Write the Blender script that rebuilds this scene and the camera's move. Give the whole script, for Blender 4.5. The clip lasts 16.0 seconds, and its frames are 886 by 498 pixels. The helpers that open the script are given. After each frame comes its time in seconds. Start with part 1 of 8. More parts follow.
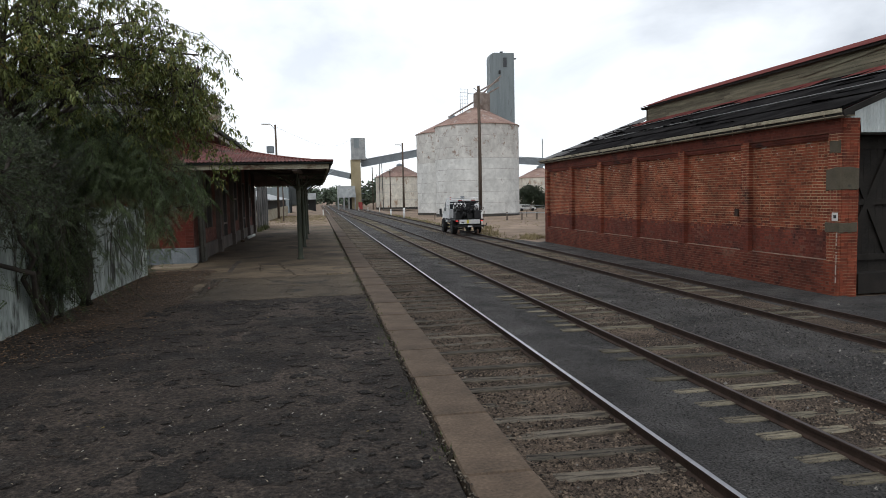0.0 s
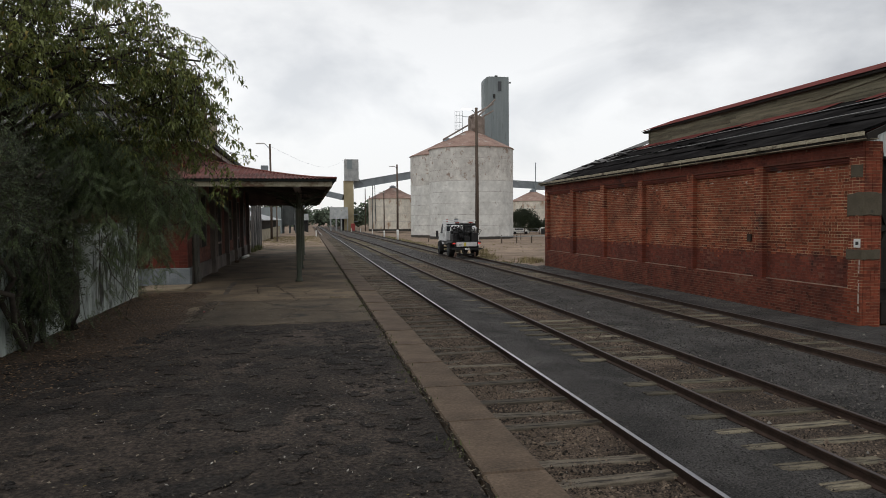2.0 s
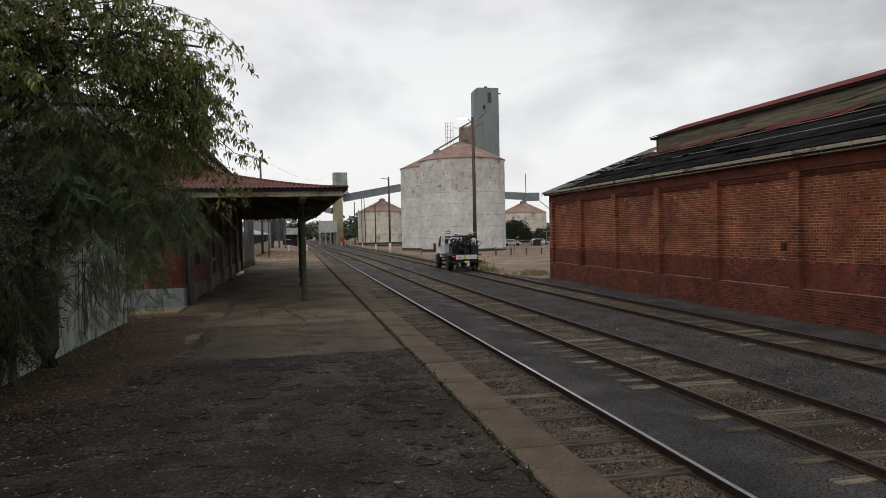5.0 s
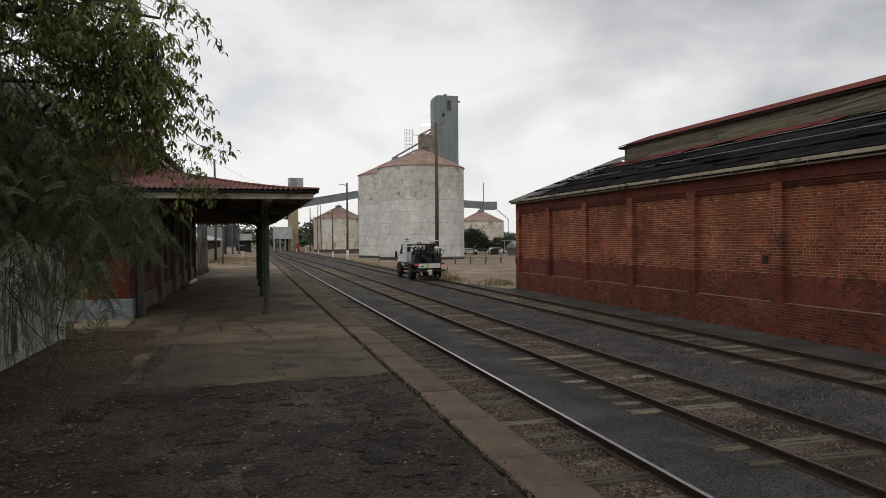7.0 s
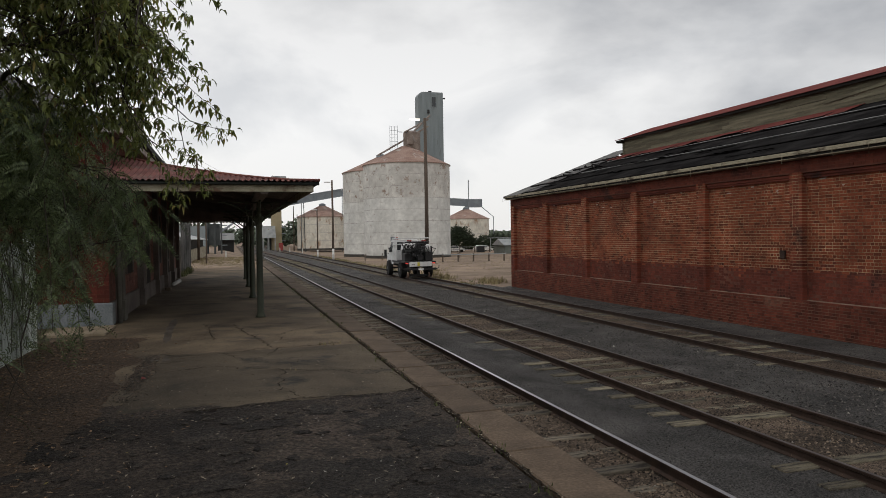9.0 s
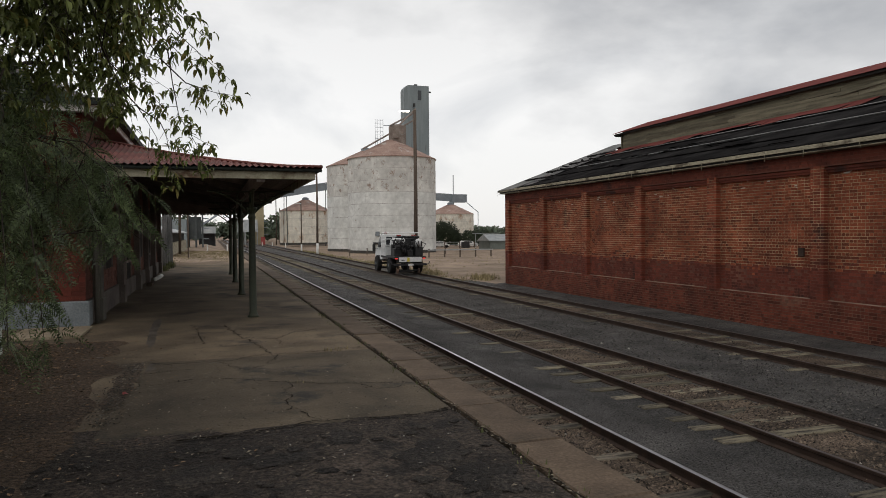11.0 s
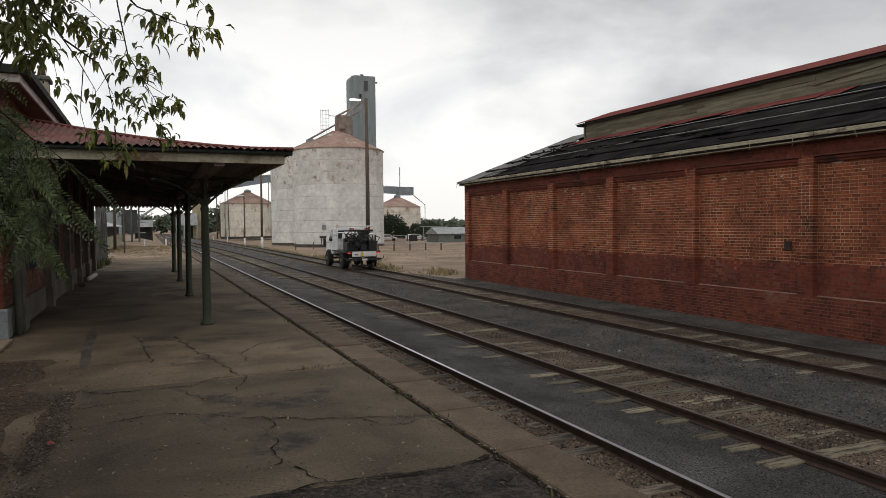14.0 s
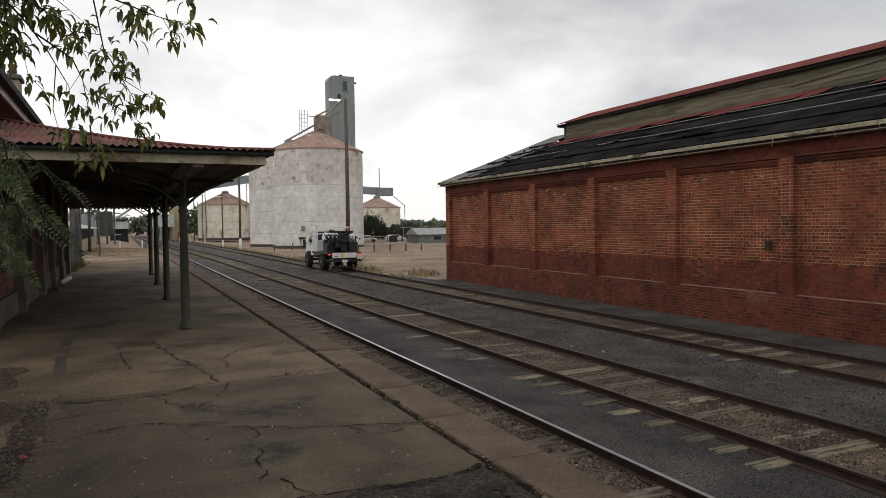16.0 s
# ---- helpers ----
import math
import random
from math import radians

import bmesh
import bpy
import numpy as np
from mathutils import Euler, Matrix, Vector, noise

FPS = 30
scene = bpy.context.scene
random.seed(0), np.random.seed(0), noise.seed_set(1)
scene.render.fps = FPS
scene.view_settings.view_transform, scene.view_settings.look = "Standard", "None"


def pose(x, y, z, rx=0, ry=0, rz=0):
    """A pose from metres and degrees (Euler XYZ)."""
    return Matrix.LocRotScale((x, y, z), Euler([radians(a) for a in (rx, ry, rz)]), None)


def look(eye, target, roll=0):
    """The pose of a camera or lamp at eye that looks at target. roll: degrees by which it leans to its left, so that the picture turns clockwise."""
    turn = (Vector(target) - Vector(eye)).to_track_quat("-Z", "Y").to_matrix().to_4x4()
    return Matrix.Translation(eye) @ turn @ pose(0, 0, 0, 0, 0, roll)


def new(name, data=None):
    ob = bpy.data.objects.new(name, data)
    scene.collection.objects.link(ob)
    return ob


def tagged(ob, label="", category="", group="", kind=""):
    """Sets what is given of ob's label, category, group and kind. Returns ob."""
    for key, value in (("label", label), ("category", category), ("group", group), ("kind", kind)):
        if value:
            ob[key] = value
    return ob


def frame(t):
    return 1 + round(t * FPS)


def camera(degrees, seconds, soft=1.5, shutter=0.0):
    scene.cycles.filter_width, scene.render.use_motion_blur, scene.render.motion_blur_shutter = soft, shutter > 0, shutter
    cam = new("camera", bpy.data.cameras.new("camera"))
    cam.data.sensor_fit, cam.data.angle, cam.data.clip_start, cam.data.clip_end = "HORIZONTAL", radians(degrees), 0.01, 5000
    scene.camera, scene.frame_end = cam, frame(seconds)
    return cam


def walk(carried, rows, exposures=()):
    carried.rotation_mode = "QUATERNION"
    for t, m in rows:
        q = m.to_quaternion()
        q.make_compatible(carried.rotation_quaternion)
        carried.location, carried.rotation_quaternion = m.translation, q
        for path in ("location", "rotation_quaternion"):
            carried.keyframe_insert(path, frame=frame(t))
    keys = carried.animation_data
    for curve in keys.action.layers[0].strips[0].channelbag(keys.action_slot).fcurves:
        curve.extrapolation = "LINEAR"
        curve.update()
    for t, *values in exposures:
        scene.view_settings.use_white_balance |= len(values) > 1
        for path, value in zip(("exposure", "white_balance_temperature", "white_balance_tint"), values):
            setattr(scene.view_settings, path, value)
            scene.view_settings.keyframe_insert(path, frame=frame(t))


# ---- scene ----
cam = camera(65.6, 16.0, soft=0.6)
EXPOSURES = [(0, 0.22, 6050, 9), (0.5, 0.10, 6150, 9.2), (1, -0.02, 6250, 9.4), (1.5, -0.05, 6350, 9.5), (3, -0.08, 6400, 10), (7, -0.14, 6500, 10), (9, -0.13, 6500, 10), (12.5, -0.03, 6550, 10), (16, 0.09, 6600, 10)]
PATH = [
    (0, (-0.837, -0.39, 1.815), (-0.483, 1.572, 1.662), -1.2),
    (0.5, (-0.817, -0.088, 1.798), (-0.438, 1.872, 1.666), -1.0),
    (1, (-0.832, 0.126, 1.794), (-0.437, 2.084, 1.694), -0.9),
    (1.5, (-0.99, 0.324, 1.787), (-0.602, 2.284, 1.696), -0.6),
    (2, (-1.106, 0.552, 1.773), (-0.724, 2.513, 1.685), -0.5),
    (2.5, (-1.144, 0.872, 1.763), (-0.784, 2.837, 1.674), -0.5),
    (3, (-1.192, 1.148, 1.761), (-0.838, 3.114, 1.671), -0.5),
    (5.5, (-1.636, 2.697, 1.77), (-1.176, 4.643, 1.727), -1.3),
    (6, (-1.649, 3.049, 1.775), (-1.128, 4.979, 1.739), -0.6),
    (6.5, (-1.718, 3.369, 1.758), (-1.192, 5.298, 1.725), -0.6),
    (7, (-1.818, 3.685, 1.775), (-1.273, 5.609, 1.744), -0.5),
    (7.5, (-1.835, 4.054, 1.748), (-1.29, 5.979, 1.718), -0.7),
    (8, (-1.868, 4.386, 1.775), (-1.325, 6.311, 1.744), -0.6),
    (8.5, (-1.963, 4.713, 1.766), (-1.417, 6.637, 1.74), -0.7),
    (9, (-2.027, 5.026, 1.734), (-1.435, 6.936, 1.697), -0.9),
    (11.5, (-2.309, 6.636, 1.711), (-1.657, 8.526, 1.66), -0.4),
    (12, (-2.398, 6.916, 1.743), (-1.731, 8.8, 1.699), -0.4),
    (12.5, (-2.383, 7.265, 1.729), (-1.714, 9.149, 1.678), -0.5),
    (13, (-2.376, 7.588, 1.733), (-1.708, 9.472, 1.682), -0.5),
    (13.5, (-2.401, 7.865, 1.737), (-1.68, 9.73, 1.69), -0.7),
    (14, (-2.356, 8.086, 1.726), (-1.564, 9.921, 1.653), -0.6),
    (14.5, (-2.323, 8.194, 1.738), (-1.519, 10.023, 1.664), -0.6),
    (15, (-2.353, 8.212, 1.742), (-1.53, 10.034, 1.671), -0.9),
    (15.5, (-2.365, 8.219, 1.744), (-1.533, 10.036, 1.67), -1.0),
    (16, (-2.367, 8.25, 1.741), (-1.521, 10.061, 1.669), -0.8),
]
walk(cam, [(t, look(eye, target, roll)) for t, eye, target, roll in PATH], EXPOSURES)

# ---- world, sun and exposure ----
world = bpy.data.worlds.new("overcast_sky")
scene.world = world
world.use_nodes = True
wn, wl = world.node_tree.nodes, world.node_tree.links
wn.clear()
w_out = wn.new("ShaderNodeOutputWorld")
w_bg = wn.new("ShaderNodeBackground")
w_sky = wn.new("ShaderNodeTexSky")
w_sky.sky_type = "NISHITA"
w_sky.sun_disc = False
w_sky.sun_elevation = radians(38)
w_sky.sun_rotation = radians(330)
w_co = wn.new("ShaderNodeTexCoord")
w_map = wn.new("ShaderNodeMapping")
w_map.inputs["Scale"].default_value = (1.0, 1.0, 2.1)
w_map.inputs["Location"].default_value = (0.35, 0.2, 0.1)
w_n1 = wn.new("ShaderNodeTexNoise")
w_n1.inputs["Scale"].default_value = 2.7
w_n1.inputs["Detail"].default_value = 7.0
w_n1.inputs["Roughness"].default_value = 0.52
w_n1.inputs["Distortion"].default_value = 0.35
w_ramp = wn.new("ShaderNodeValToRGB")
w_ramp.color_ramp.elements[0].position = 0.36
w_ramp.color_ramp.elements[0].color = (0.775, 0.785, 0.80, 1)
w_ramp.color_ramp.elements[1].position = 0.53
w_ramp.color_ramp.elements[1].color = (1.03, 1.025, 1.015, 1)
w_mix = wn.new("ShaderNodeMixRGB")
w_mix.inputs[0].default_value = 0.93
w_mul = wn.new("ShaderNodeMixRGB")
w_mul.blend_type = "MULTIPLY"
w_mul.inputs[0].default_value = 1.0
w_mul.inputs[2].default_value = (0.10, 0.10, 0.10, 1)
wl.new(w_co.outputs["Generated"], w_map.inputs["Vector"])
wl.new(w_map.outputs["Vector"], w_n1.inputs["Vector"])
wl.new(w_n1.outputs["Fac"], w_ramp.inputs["Fac"])
wl.new(w_sky.outputs["Color"], w_mul.inputs[1])
wl.new(w_mul.outputs["Color"], w_mix.inputs[1])
wl.new(w_ramp.outputs["Color"], w_mix.inputs[2])
# sky dimmer at the heights in view, brighter overhead to light the ground
w_sep = wn.new("ShaderNodeSeparateXYZ")
w_high = wn.new("ShaderNodeValToRGB")
for w_at, w_val in ((0.07, 0.87), (0.16, 0.91), (0.34, 0.80), (0.50, 0.80), (0.75, 1.0)):
    w_el = w_high.color_ramp.elements.new(w_at)
    w_el.color = (w_val, w_val, w_val, 1)
w_high.color_ramp.elements[0].color = (0.82, 0.82, 0.82, 1)
w_high.color_ramp.elements[-1].color = (1.05, 1.05, 1.05, 1)
w_deep = wn.new("ShaderNodeMixRGB")
w_deep.blend_type = "MULTIPLY"
w_deep.inputs[0].default_value = 1.0
wl.new(w_co.outputs["Generated"], w_sep.inputs[0])
wl.new(w_sep.outputs["Z"], w_high.inputs["Fac"])
wl.new(w_mix.outputs["Color"], w_deep.inputs[1])
wl.new(w_high.outputs["Color"], w_deep.inputs[2])
w_dot = wn.new("ShaderNodeVectorMath")
w_dot.operation = "DOT_PRODUCT"
w_dot.inputs[1].default_value = (0.5, 0.0, 0.9)
w_bank = wn.new("ShaderNodeValToRGB")
w_bank.color_ramp.elements[0].position = 0.38
w_bank.color_ramp.elements[0].color = (1, 1, 1, 1)
w_bank.color_ramp.elements[1].position = 0.62
w_bank.color_ramp.elements[1].color = (0.645, 0.655, 0.675, 1)
w_side = wn.new("ShaderNodeMixRGB")
w_side.blend_type = "MULTIPLY"
w_side.inputs[0].default_value = 1.0
wl.new(w_co.outputs["Generated"], w_dot.inputs[0])
w_n2 = wn.new("ShaderNodeTexNoise")
w_n2.inputs["Scale"].default_value = 4.0
w_n2.inputs["Detail"].default_value = 6.0
w_edge = wn.new("ShaderNodeMath")
w_edge.operation = "MULTIPLY_ADD"
w_edge.inputs[1].default_value = 0.75
w_lift = wn.new("ShaderNodeMath")
w_lift.operation = "SUBTRACT"
w_lift.inputs[1].default_value = 0.375
wl.new(w_map.outputs["Vector"], w_n2.inputs["Vector"])
wl.new(w_n2.outputs["Fac"], w_edge.inputs[0])
wl.new(w_dot.outputs["Value"], w_lift.inputs[0])
wl.new(w_lift.outputs[0], w_edge.inputs[2])
wl.new(w_edge.outputs[0], w_bank.inputs["Fac"])
wl.new(w_deep.outputs["Color"], w_side.inputs[1])
wl.new(w_bank.outputs["Color"], w_side.inputs[2])
wl.new(w_side.outputs["Color"], w_bg.inputs["Color"])
w_bg.inputs["Strength"].default_value = 1.12
wl.new(w_bg.outputs["Background"], w_out.inputs["Surface"])

sun_data = bpy.data.lights.new("sun", "SUN")
sun_data.energy = 0.6
sun_data.angle = radians(25)
sun_data.color = (1.0, 0.96, 0.9)
sun = new("sun", sun_data)
sun.matrix_world = look((0, 0, 60), (18, 36, 0))

# ---- materials ----


def mat(name, low, high, rough=0.85, scale=6.0, fine=60.0, bump=0.25, metal=0.0, island=0.0, spot=None, spot_at=0.62,
        spot_scale=1.5, stretch=(1, 1, 1), detail=6.0, dist=0.02, burnt=0.0, char=0.45, through_light=0.0, pits=None, blotch=None):
    """Two scales of noise between two colours, fine relief, and if wanted stains of a third colour and a shift per piece."""
    m = bpy.data.materials.new(name)
    m.use_nodes = True
    n, l = m.node_tree.nodes, m.node_tree.links
    bsdf = n["Principled BSDF"]
    bsdf.inputs["Roughness"].default_value = rough
    bsdf.inputs["Metallic"].default_value = metal
    bsdf.inputs["Specular IOR Level"].default_value = 0.5 if rough < 0.8 else (0.0 if rough >= 1.0 else 0.30)
    co = n.new("ShaderNodeTexCoord")
    mp = n.new("ShaderNodeMapping")
    mp.inputs["Scale"].default_value = stretch
    l.new(co.outputs["Object"], mp.inputs["Vector"])
    a = n.new("ShaderNodeTexNoise")
    a.inputs["Scale"].default_value = scale
    a.inputs["Detail"].default_value = detail
    b = n.new("ShaderNodeTexNoise")
    b.inputs["Scale"].default_value = fine
    b.inputs["Detail"].default_value = 4.0
    for t in (a, b):
        l.new(mp.outputs["Vector"], t.inputs["Vector"])
    mixf = n.new("ShaderNodeMath")
    mixf.operation = "MULTIPLY_ADD"
    mixf.inputs[1].default_value = 0.45
    half = n.new("ShaderNodeMath")
    half.operation = "MULTIPLY"
    half.inputs[1].default_value = 0.6
    l.new(a.outputs["Fac"], half.inputs[0])
    l.new(b.outputs["Fac"], mixf.inputs[0])
    l.new(half.outputs[0], mixf.inputs[2])
    ramp = n.new("ShaderNodeValToRGB")
    ramp.color_ramp.elements[0].position = 0.36
    ramp.color_ramp.elements[1].position = 0.70
    ramp.color_ramp.elements[0].color = (*low, 1)
    ramp.color_ramp.elements[1].color = (*high, 1)
    l.new(mixf.outputs[0], ramp.inputs["Fac"])
    out = ramp.outputs["Color"]
    if spot:
        s = n.new("ShaderNodeTexNoise")
        s.inputs["Scale"].default_value = spot_scale
        s.inputs["Detail"].default_value = 9.0
        s.inputs["Roughness"].default_value = 0.65
        l.new(mp.outputs["Vector"], s.inputs["Vector"])
        sr = n.new("ShaderNodeValToRGB")
        sr.color_ramp.elements[0].position = spot_at
        sr.color_ramp.elements[1].position = min(spot_at + 0.1, 1)
        l.new(s.outputs["Fac"], sr.inputs["Fac"])
        mx = n.new("ShaderNodeMixRGB")
        l.new(sr.outputs["Color"], mx.inputs[0])
        l.new(out, mx.inputs[1])
        mx.inputs[2].default_value = (*spot, 1)
        out = mx.outputs["Color"]
    if pits:
        pn = n.new("ShaderNodeTexNoise")
        pn.inputs["Scale"].default_value = pits[0]
        pn.inputs["Detail"].default_value = 5.0
        pn.inputs["Roughness"].default_value = 0.7
        l.new(co.outputs["Object"], pn.inputs["Vector"])
        pr = n.new("ShaderNodeMapRange")
        pr.inputs[1].default_value, pr.inputs[2].default_value = 0.36, 0.62
        pr.inputs[3].default_value, pr.inputs[4].default_value = pits[1], pits[2]
        l.new(pn.outputs["Fac"], pr.inputs[0])
        pm = n.new("ShaderNodeHueSaturation")
        l.new(pr.outputs[0], pm.inputs["Value"])
        l.new(out, pm.inputs["Color"])
        out = pm.outputs["Color"]
    if blotch:
        bn = n.new("ShaderNodeTexNoise")
        bn.inputs["Scale"].default_value = blotch[0]
        bn.inputs["Detail"].default_value = 8.0
        bn.inputs["Roughness"].default_value = 0.62
        bn.inputs["Distortion"].default_value = 0.6
        l.new(co.outputs["Object"], bn.inputs["Vector"])
        br = n.new("ShaderNodeMapRange")
        br.inputs[1].default_value, br.inputs[2].default_value = 0.36, 0.64
        br.inputs[3].default_value, br.inputs[4].default_value = blotch[1], blotch[2]
        l.new(bn.outputs["Fac"], br.inputs[0])
        bh = n.new("ShaderNodeHueSaturation")
        l.new(br.outputs[0], bh.inputs["Value"])
        l.new(out, bh.inputs["Color"])
        out = bh.outputs["Color"]
    if island:
        g = n.new("ShaderNodeNewGeometry")
        oi = n.new("ShaderNodeObjectInfo")
        ad = n.new("ShaderNodeMath")
        ad.operation = "ADD"
        fr = n.new("ShaderNodeMath")
        fr.operation = "FRACT"
        l.new(g.outputs["Random Per Island"], ad.inputs[0])
        l.new(oi.outputs["Random"], ad.inputs[1])
        l.new(ad.outputs[0], fr.inputs[0])
        mr = n.new("ShaderNodeMapRange")
        mr.inputs[3].default_value = 1 - island
        mr.inputs[4].default_value = 1 + island
        l.new(fr.outputs[0], mr.inputs[0])
        hs = n.new("ShaderNodeHueSaturation")
        shade = mr.outputs[0]
        if burnt:
            dark = n.new("ShaderNodeMath")
            dark.operation = "GREATER_THAN"
            dark.inputs[1].default_value = burnt
            l.new(fr.outputs[0], dark.inputs[0])
            keep_in = n.new("ShaderNodeMapRange")
            keep_in.inputs[3].default_value = char
            keep_in.inputs[4].default_value = 1.0
            l.new(dark.outputs[0], keep_in.inputs[0])
            mu = n.new("ShaderNodeMath")
            mu.operation = "MULTIPLY"
            l.new(mr.outputs[0], mu.inputs[0])
            l.new(keep_in.outputs[0], mu.inputs[1])
            shade = mu.outputs[0]
        l.new(shade, hs.inputs["Value"])
        l.new(out, hs.inputs["Color"])
        out = hs.outputs["Color"]
    l.new(out, bsdf.inputs["Base Color"])
    if bump:
        bp = n.new("ShaderNodeBump")
        bp.inputs["Strength"].default_value = bump
        bp.inputs["Distance"].default_value = dist
        if pits:
            hs2 = n.new("ShaderNodeMath")
            hs2.operation = "MULTIPLY_ADD"
            hs2.inputs[1].default_value = 0.6
            l.new(pr.outputs[0], hs2.inputs[0])
            l.new(mixf.outputs[0], hs2.inputs[2])
            l.new(hs2.outputs[0], bp.inputs["Height"])
        else:
            l.new(mixf.outputs[0], bp.inputs["Height"])
        l.new(bp.outputs["Normal"], bsdf.inputs["Normal"])
    if through_light:
        tr = n.new("ShaderNodeBsdfTranslucent")
        l.new(out, tr.inputs["Color"])
        mixs = n.new("ShaderNodeMixShader")
        mixs.inputs[0].default_value = through_light
        l.new(bsdf.outputs[0], mixs.inputs[1])
        l.new(tr.outputs[0], mixs.inputs[2])
        l.new(mixs.outputs[0], n["Material Output"].inputs["Surface"])
    return m


def glow(name, colour, strength):
    m = bpy.data.materials.new(name)
    m.use_nodes = True
    b = m.node_tree.nodes["Principled BSDF"]
    b.inputs["Base Color"].default_value = (*colour, 1)
    b.inputs["Emission Color"].default_value = (*colour, 1)
    b.inputs["Emission Strength"].default_value = strength
    return m


M_BALLAST = mat("ballast", (0.0279, 0.02584, 0.02419), (0.1321, 0.1221, 0.1137), 0.9, 0.8, 60, 0.9, spot=(0.1035, 0.0981, 0.0909), spot_at=0.58, spot_scale=0.5, dist=0.04, pits=(34, 0.22, 1.7), blotch=(0.7, 0.72, 1.22))
M_TRACKBED = mat("dirty_ballast", (0.03926, 0.02796, 0.01933), (0.1859, 0.1348, 0.09559), 0.9, 0.9, 60, 0.9, spot=(0.07776, 0.05488, 0.0368), spot_at=0.54, spot_scale=0.8, dist=0.05, pits=(30, 0.15, 1.8), blotch=(0.9, 0.7, 1.2))
M_STONE = mat("ballast_stone", (0.04438, 0.03229, 0.02304), (0.2006, 0.1517, 0.1089), 0.9, 9, 70, 0.4, island=0.8, burnt=0.35, char=0.45)
M_DARKSTONE = mat("dark_gravel", (0.03503, 0.03172, 0.02854), (0.121, 0.1095, 0.09807), 0.9, 9, 70, 0.4, island=0.7, burnt=0.4, char=0.55)
M_DIRT = mat("dry_ground", (0.1738, 0.125, 0.0874), (0.3575, 0.262, 0.1881), 0.98, 0.18, 9, 0.5, spot=(0.1719, 0.1232, 0.0682), spot_at=0.57, spot_scale=0.3, dist=0.05, blotch=(0.35, 0.72, 1.16))
M_ASPHALT = mat("old_asphalt", (0.01905, 0.0145, 0.01109), (0.08446, 0.06419, 0.04963), 0.93, 0.6, 60, 0.9, spot=(0.024, 0.0195, 0.0158), spot_at=0.535, spot_scale=2.6, dist=0.03, pits=(24, 0.30, 1.6), blotch=(0.9, 0.60, 1.42))
M_SCAB = mat("crumbled_asphalt", (0.0145, 0.0118, 0.0098), (0.062, 0.0505, 0.0412), 0.93, 2.0, 60, 1.0, island=0.35, dist=0.03, pits=(26, 0.3, 1.6))
M_CONCRETE = mat("platform_concrete", (0.07728, 0.05748, 0.03698), (0.1766, 0.1314, 0.08443), 0.9, 0.9, 45, 0.4, spot=(0.037, 0.031, 0.0245), spot_at=0.57, spot_scale=0.7, pits=(40, 0.82, 1.12), blotch=(0.75, 0.66, 1.28))
M_DARKCONCRETE = mat("darker_bay_concrete", (0.05191, 0.04009, 0.02638), (0.1233, 0.09405, 0.06141), 0.9, 0.9, 45, 0.45, spot=(0.031, 0.0265, 0.021), spot_at=0.55, spot_scale=0.9, pits=(40, 0.8, 1.12), blotch=(0.8, 0.62, 1.3))
M_WORN = mat("worn_paving", (0.045, 0.038, 0.031), (0.125, 0.105, 0.085), 0.95, 3.0, 60, 0.9, spot=(0.05, 0.04, 0.03), spot_at=0.5, spot_scale=2.0)
M_COPING = mat("coping_concrete", (0.07061, 0.04963, 0.03342), (0.155, 0.1091, 0.07344), 0.9, 2.5, 40, 0.3, island=0.16, spot=(0.0493, 0.03157, 0.02066), spot_at=0.58, spot_scale=1.6, pits=(34, 0.84, 1.12), blotch=(1.8, 0.78, 1.15))
M_CRACK = mat("crack_dirt", (0.012, 0.01, 0.008), (0.035, 0.029, 0.023), 1.0, 8, 60, 0.6)
M_RAILTOP = mat("rail_polished", (0.32, 0.32, 0.33), (0.5, 0.5, 0.51), 0.28, 3, 40, 0.05, metal=1.0)
M_RAIL = mat("rail_rust", (0.021, 0.0128, 0.0088), (0.058, 0.034, 0.0235), 0.8, 5, 60, 0.3)
M_RAILDULL = mat("rail_dull", (0.052, 0.03952, 0.03432), (0.1248, 0.104, 0.0988), 0.5, 4, 50, 0.15, metal=0.6)
M_SLEEPER = mat("weathered_sleeper", (0.06725, 0.05779, 0.04048), (0.2825, 0.2415, 0.1661), 0.95, 3, 40, 0.6, island=0.5, stretch=(1, 9, 6), spot=(0.034, 0.028, 0.022), spot_at=0.47, spot_scale=1.5)
M_BRICK = mat("brick_orange", (0.1356, 0.0347, 0.01685), (0.3127, 0.08286, 0.0366), 0.92, 0.9, 45, 0.45, island=0.30, spot=(0.07798, 0.02718, 0.01796), spot_at=0.60, spot_scale=0.55, burnt=0.14, char=0.80, blotch=(0.55, 0.76, 1.16))
# Main line sleepers, darker than those of the other tracks.
M_SLEEPERDARK = mat("darker_sleeper", (0.05124, 0.04148, 0.03111), (0.2074, 0.1757, 0.1318), 0.95, 3, 40, 0.6, island=0.45, stretch=(1, 9, 6), spot=(0.026, 0.021, 0.016), spot_at=0.48, spot_scale=1.5)
M_VERGE = mat("dirt_verge", (0.04638, 0.0329, 0.02301), (0.1337, 0.09149, 0.05938), 0.95, 0.9, 45, 0.8, spot=(0.09148, 0.06097, 0.03745), spot_at=0.56, spot_scale=0.9, dist=0.03, pits=(22, 0.35, 1.5))
M_BRACE = mat("brace_timber", (0.01225, 0.0105, 0.0084), (0.02975, 0.02555, 0.021), 0.95, 2, 30, 0.3)
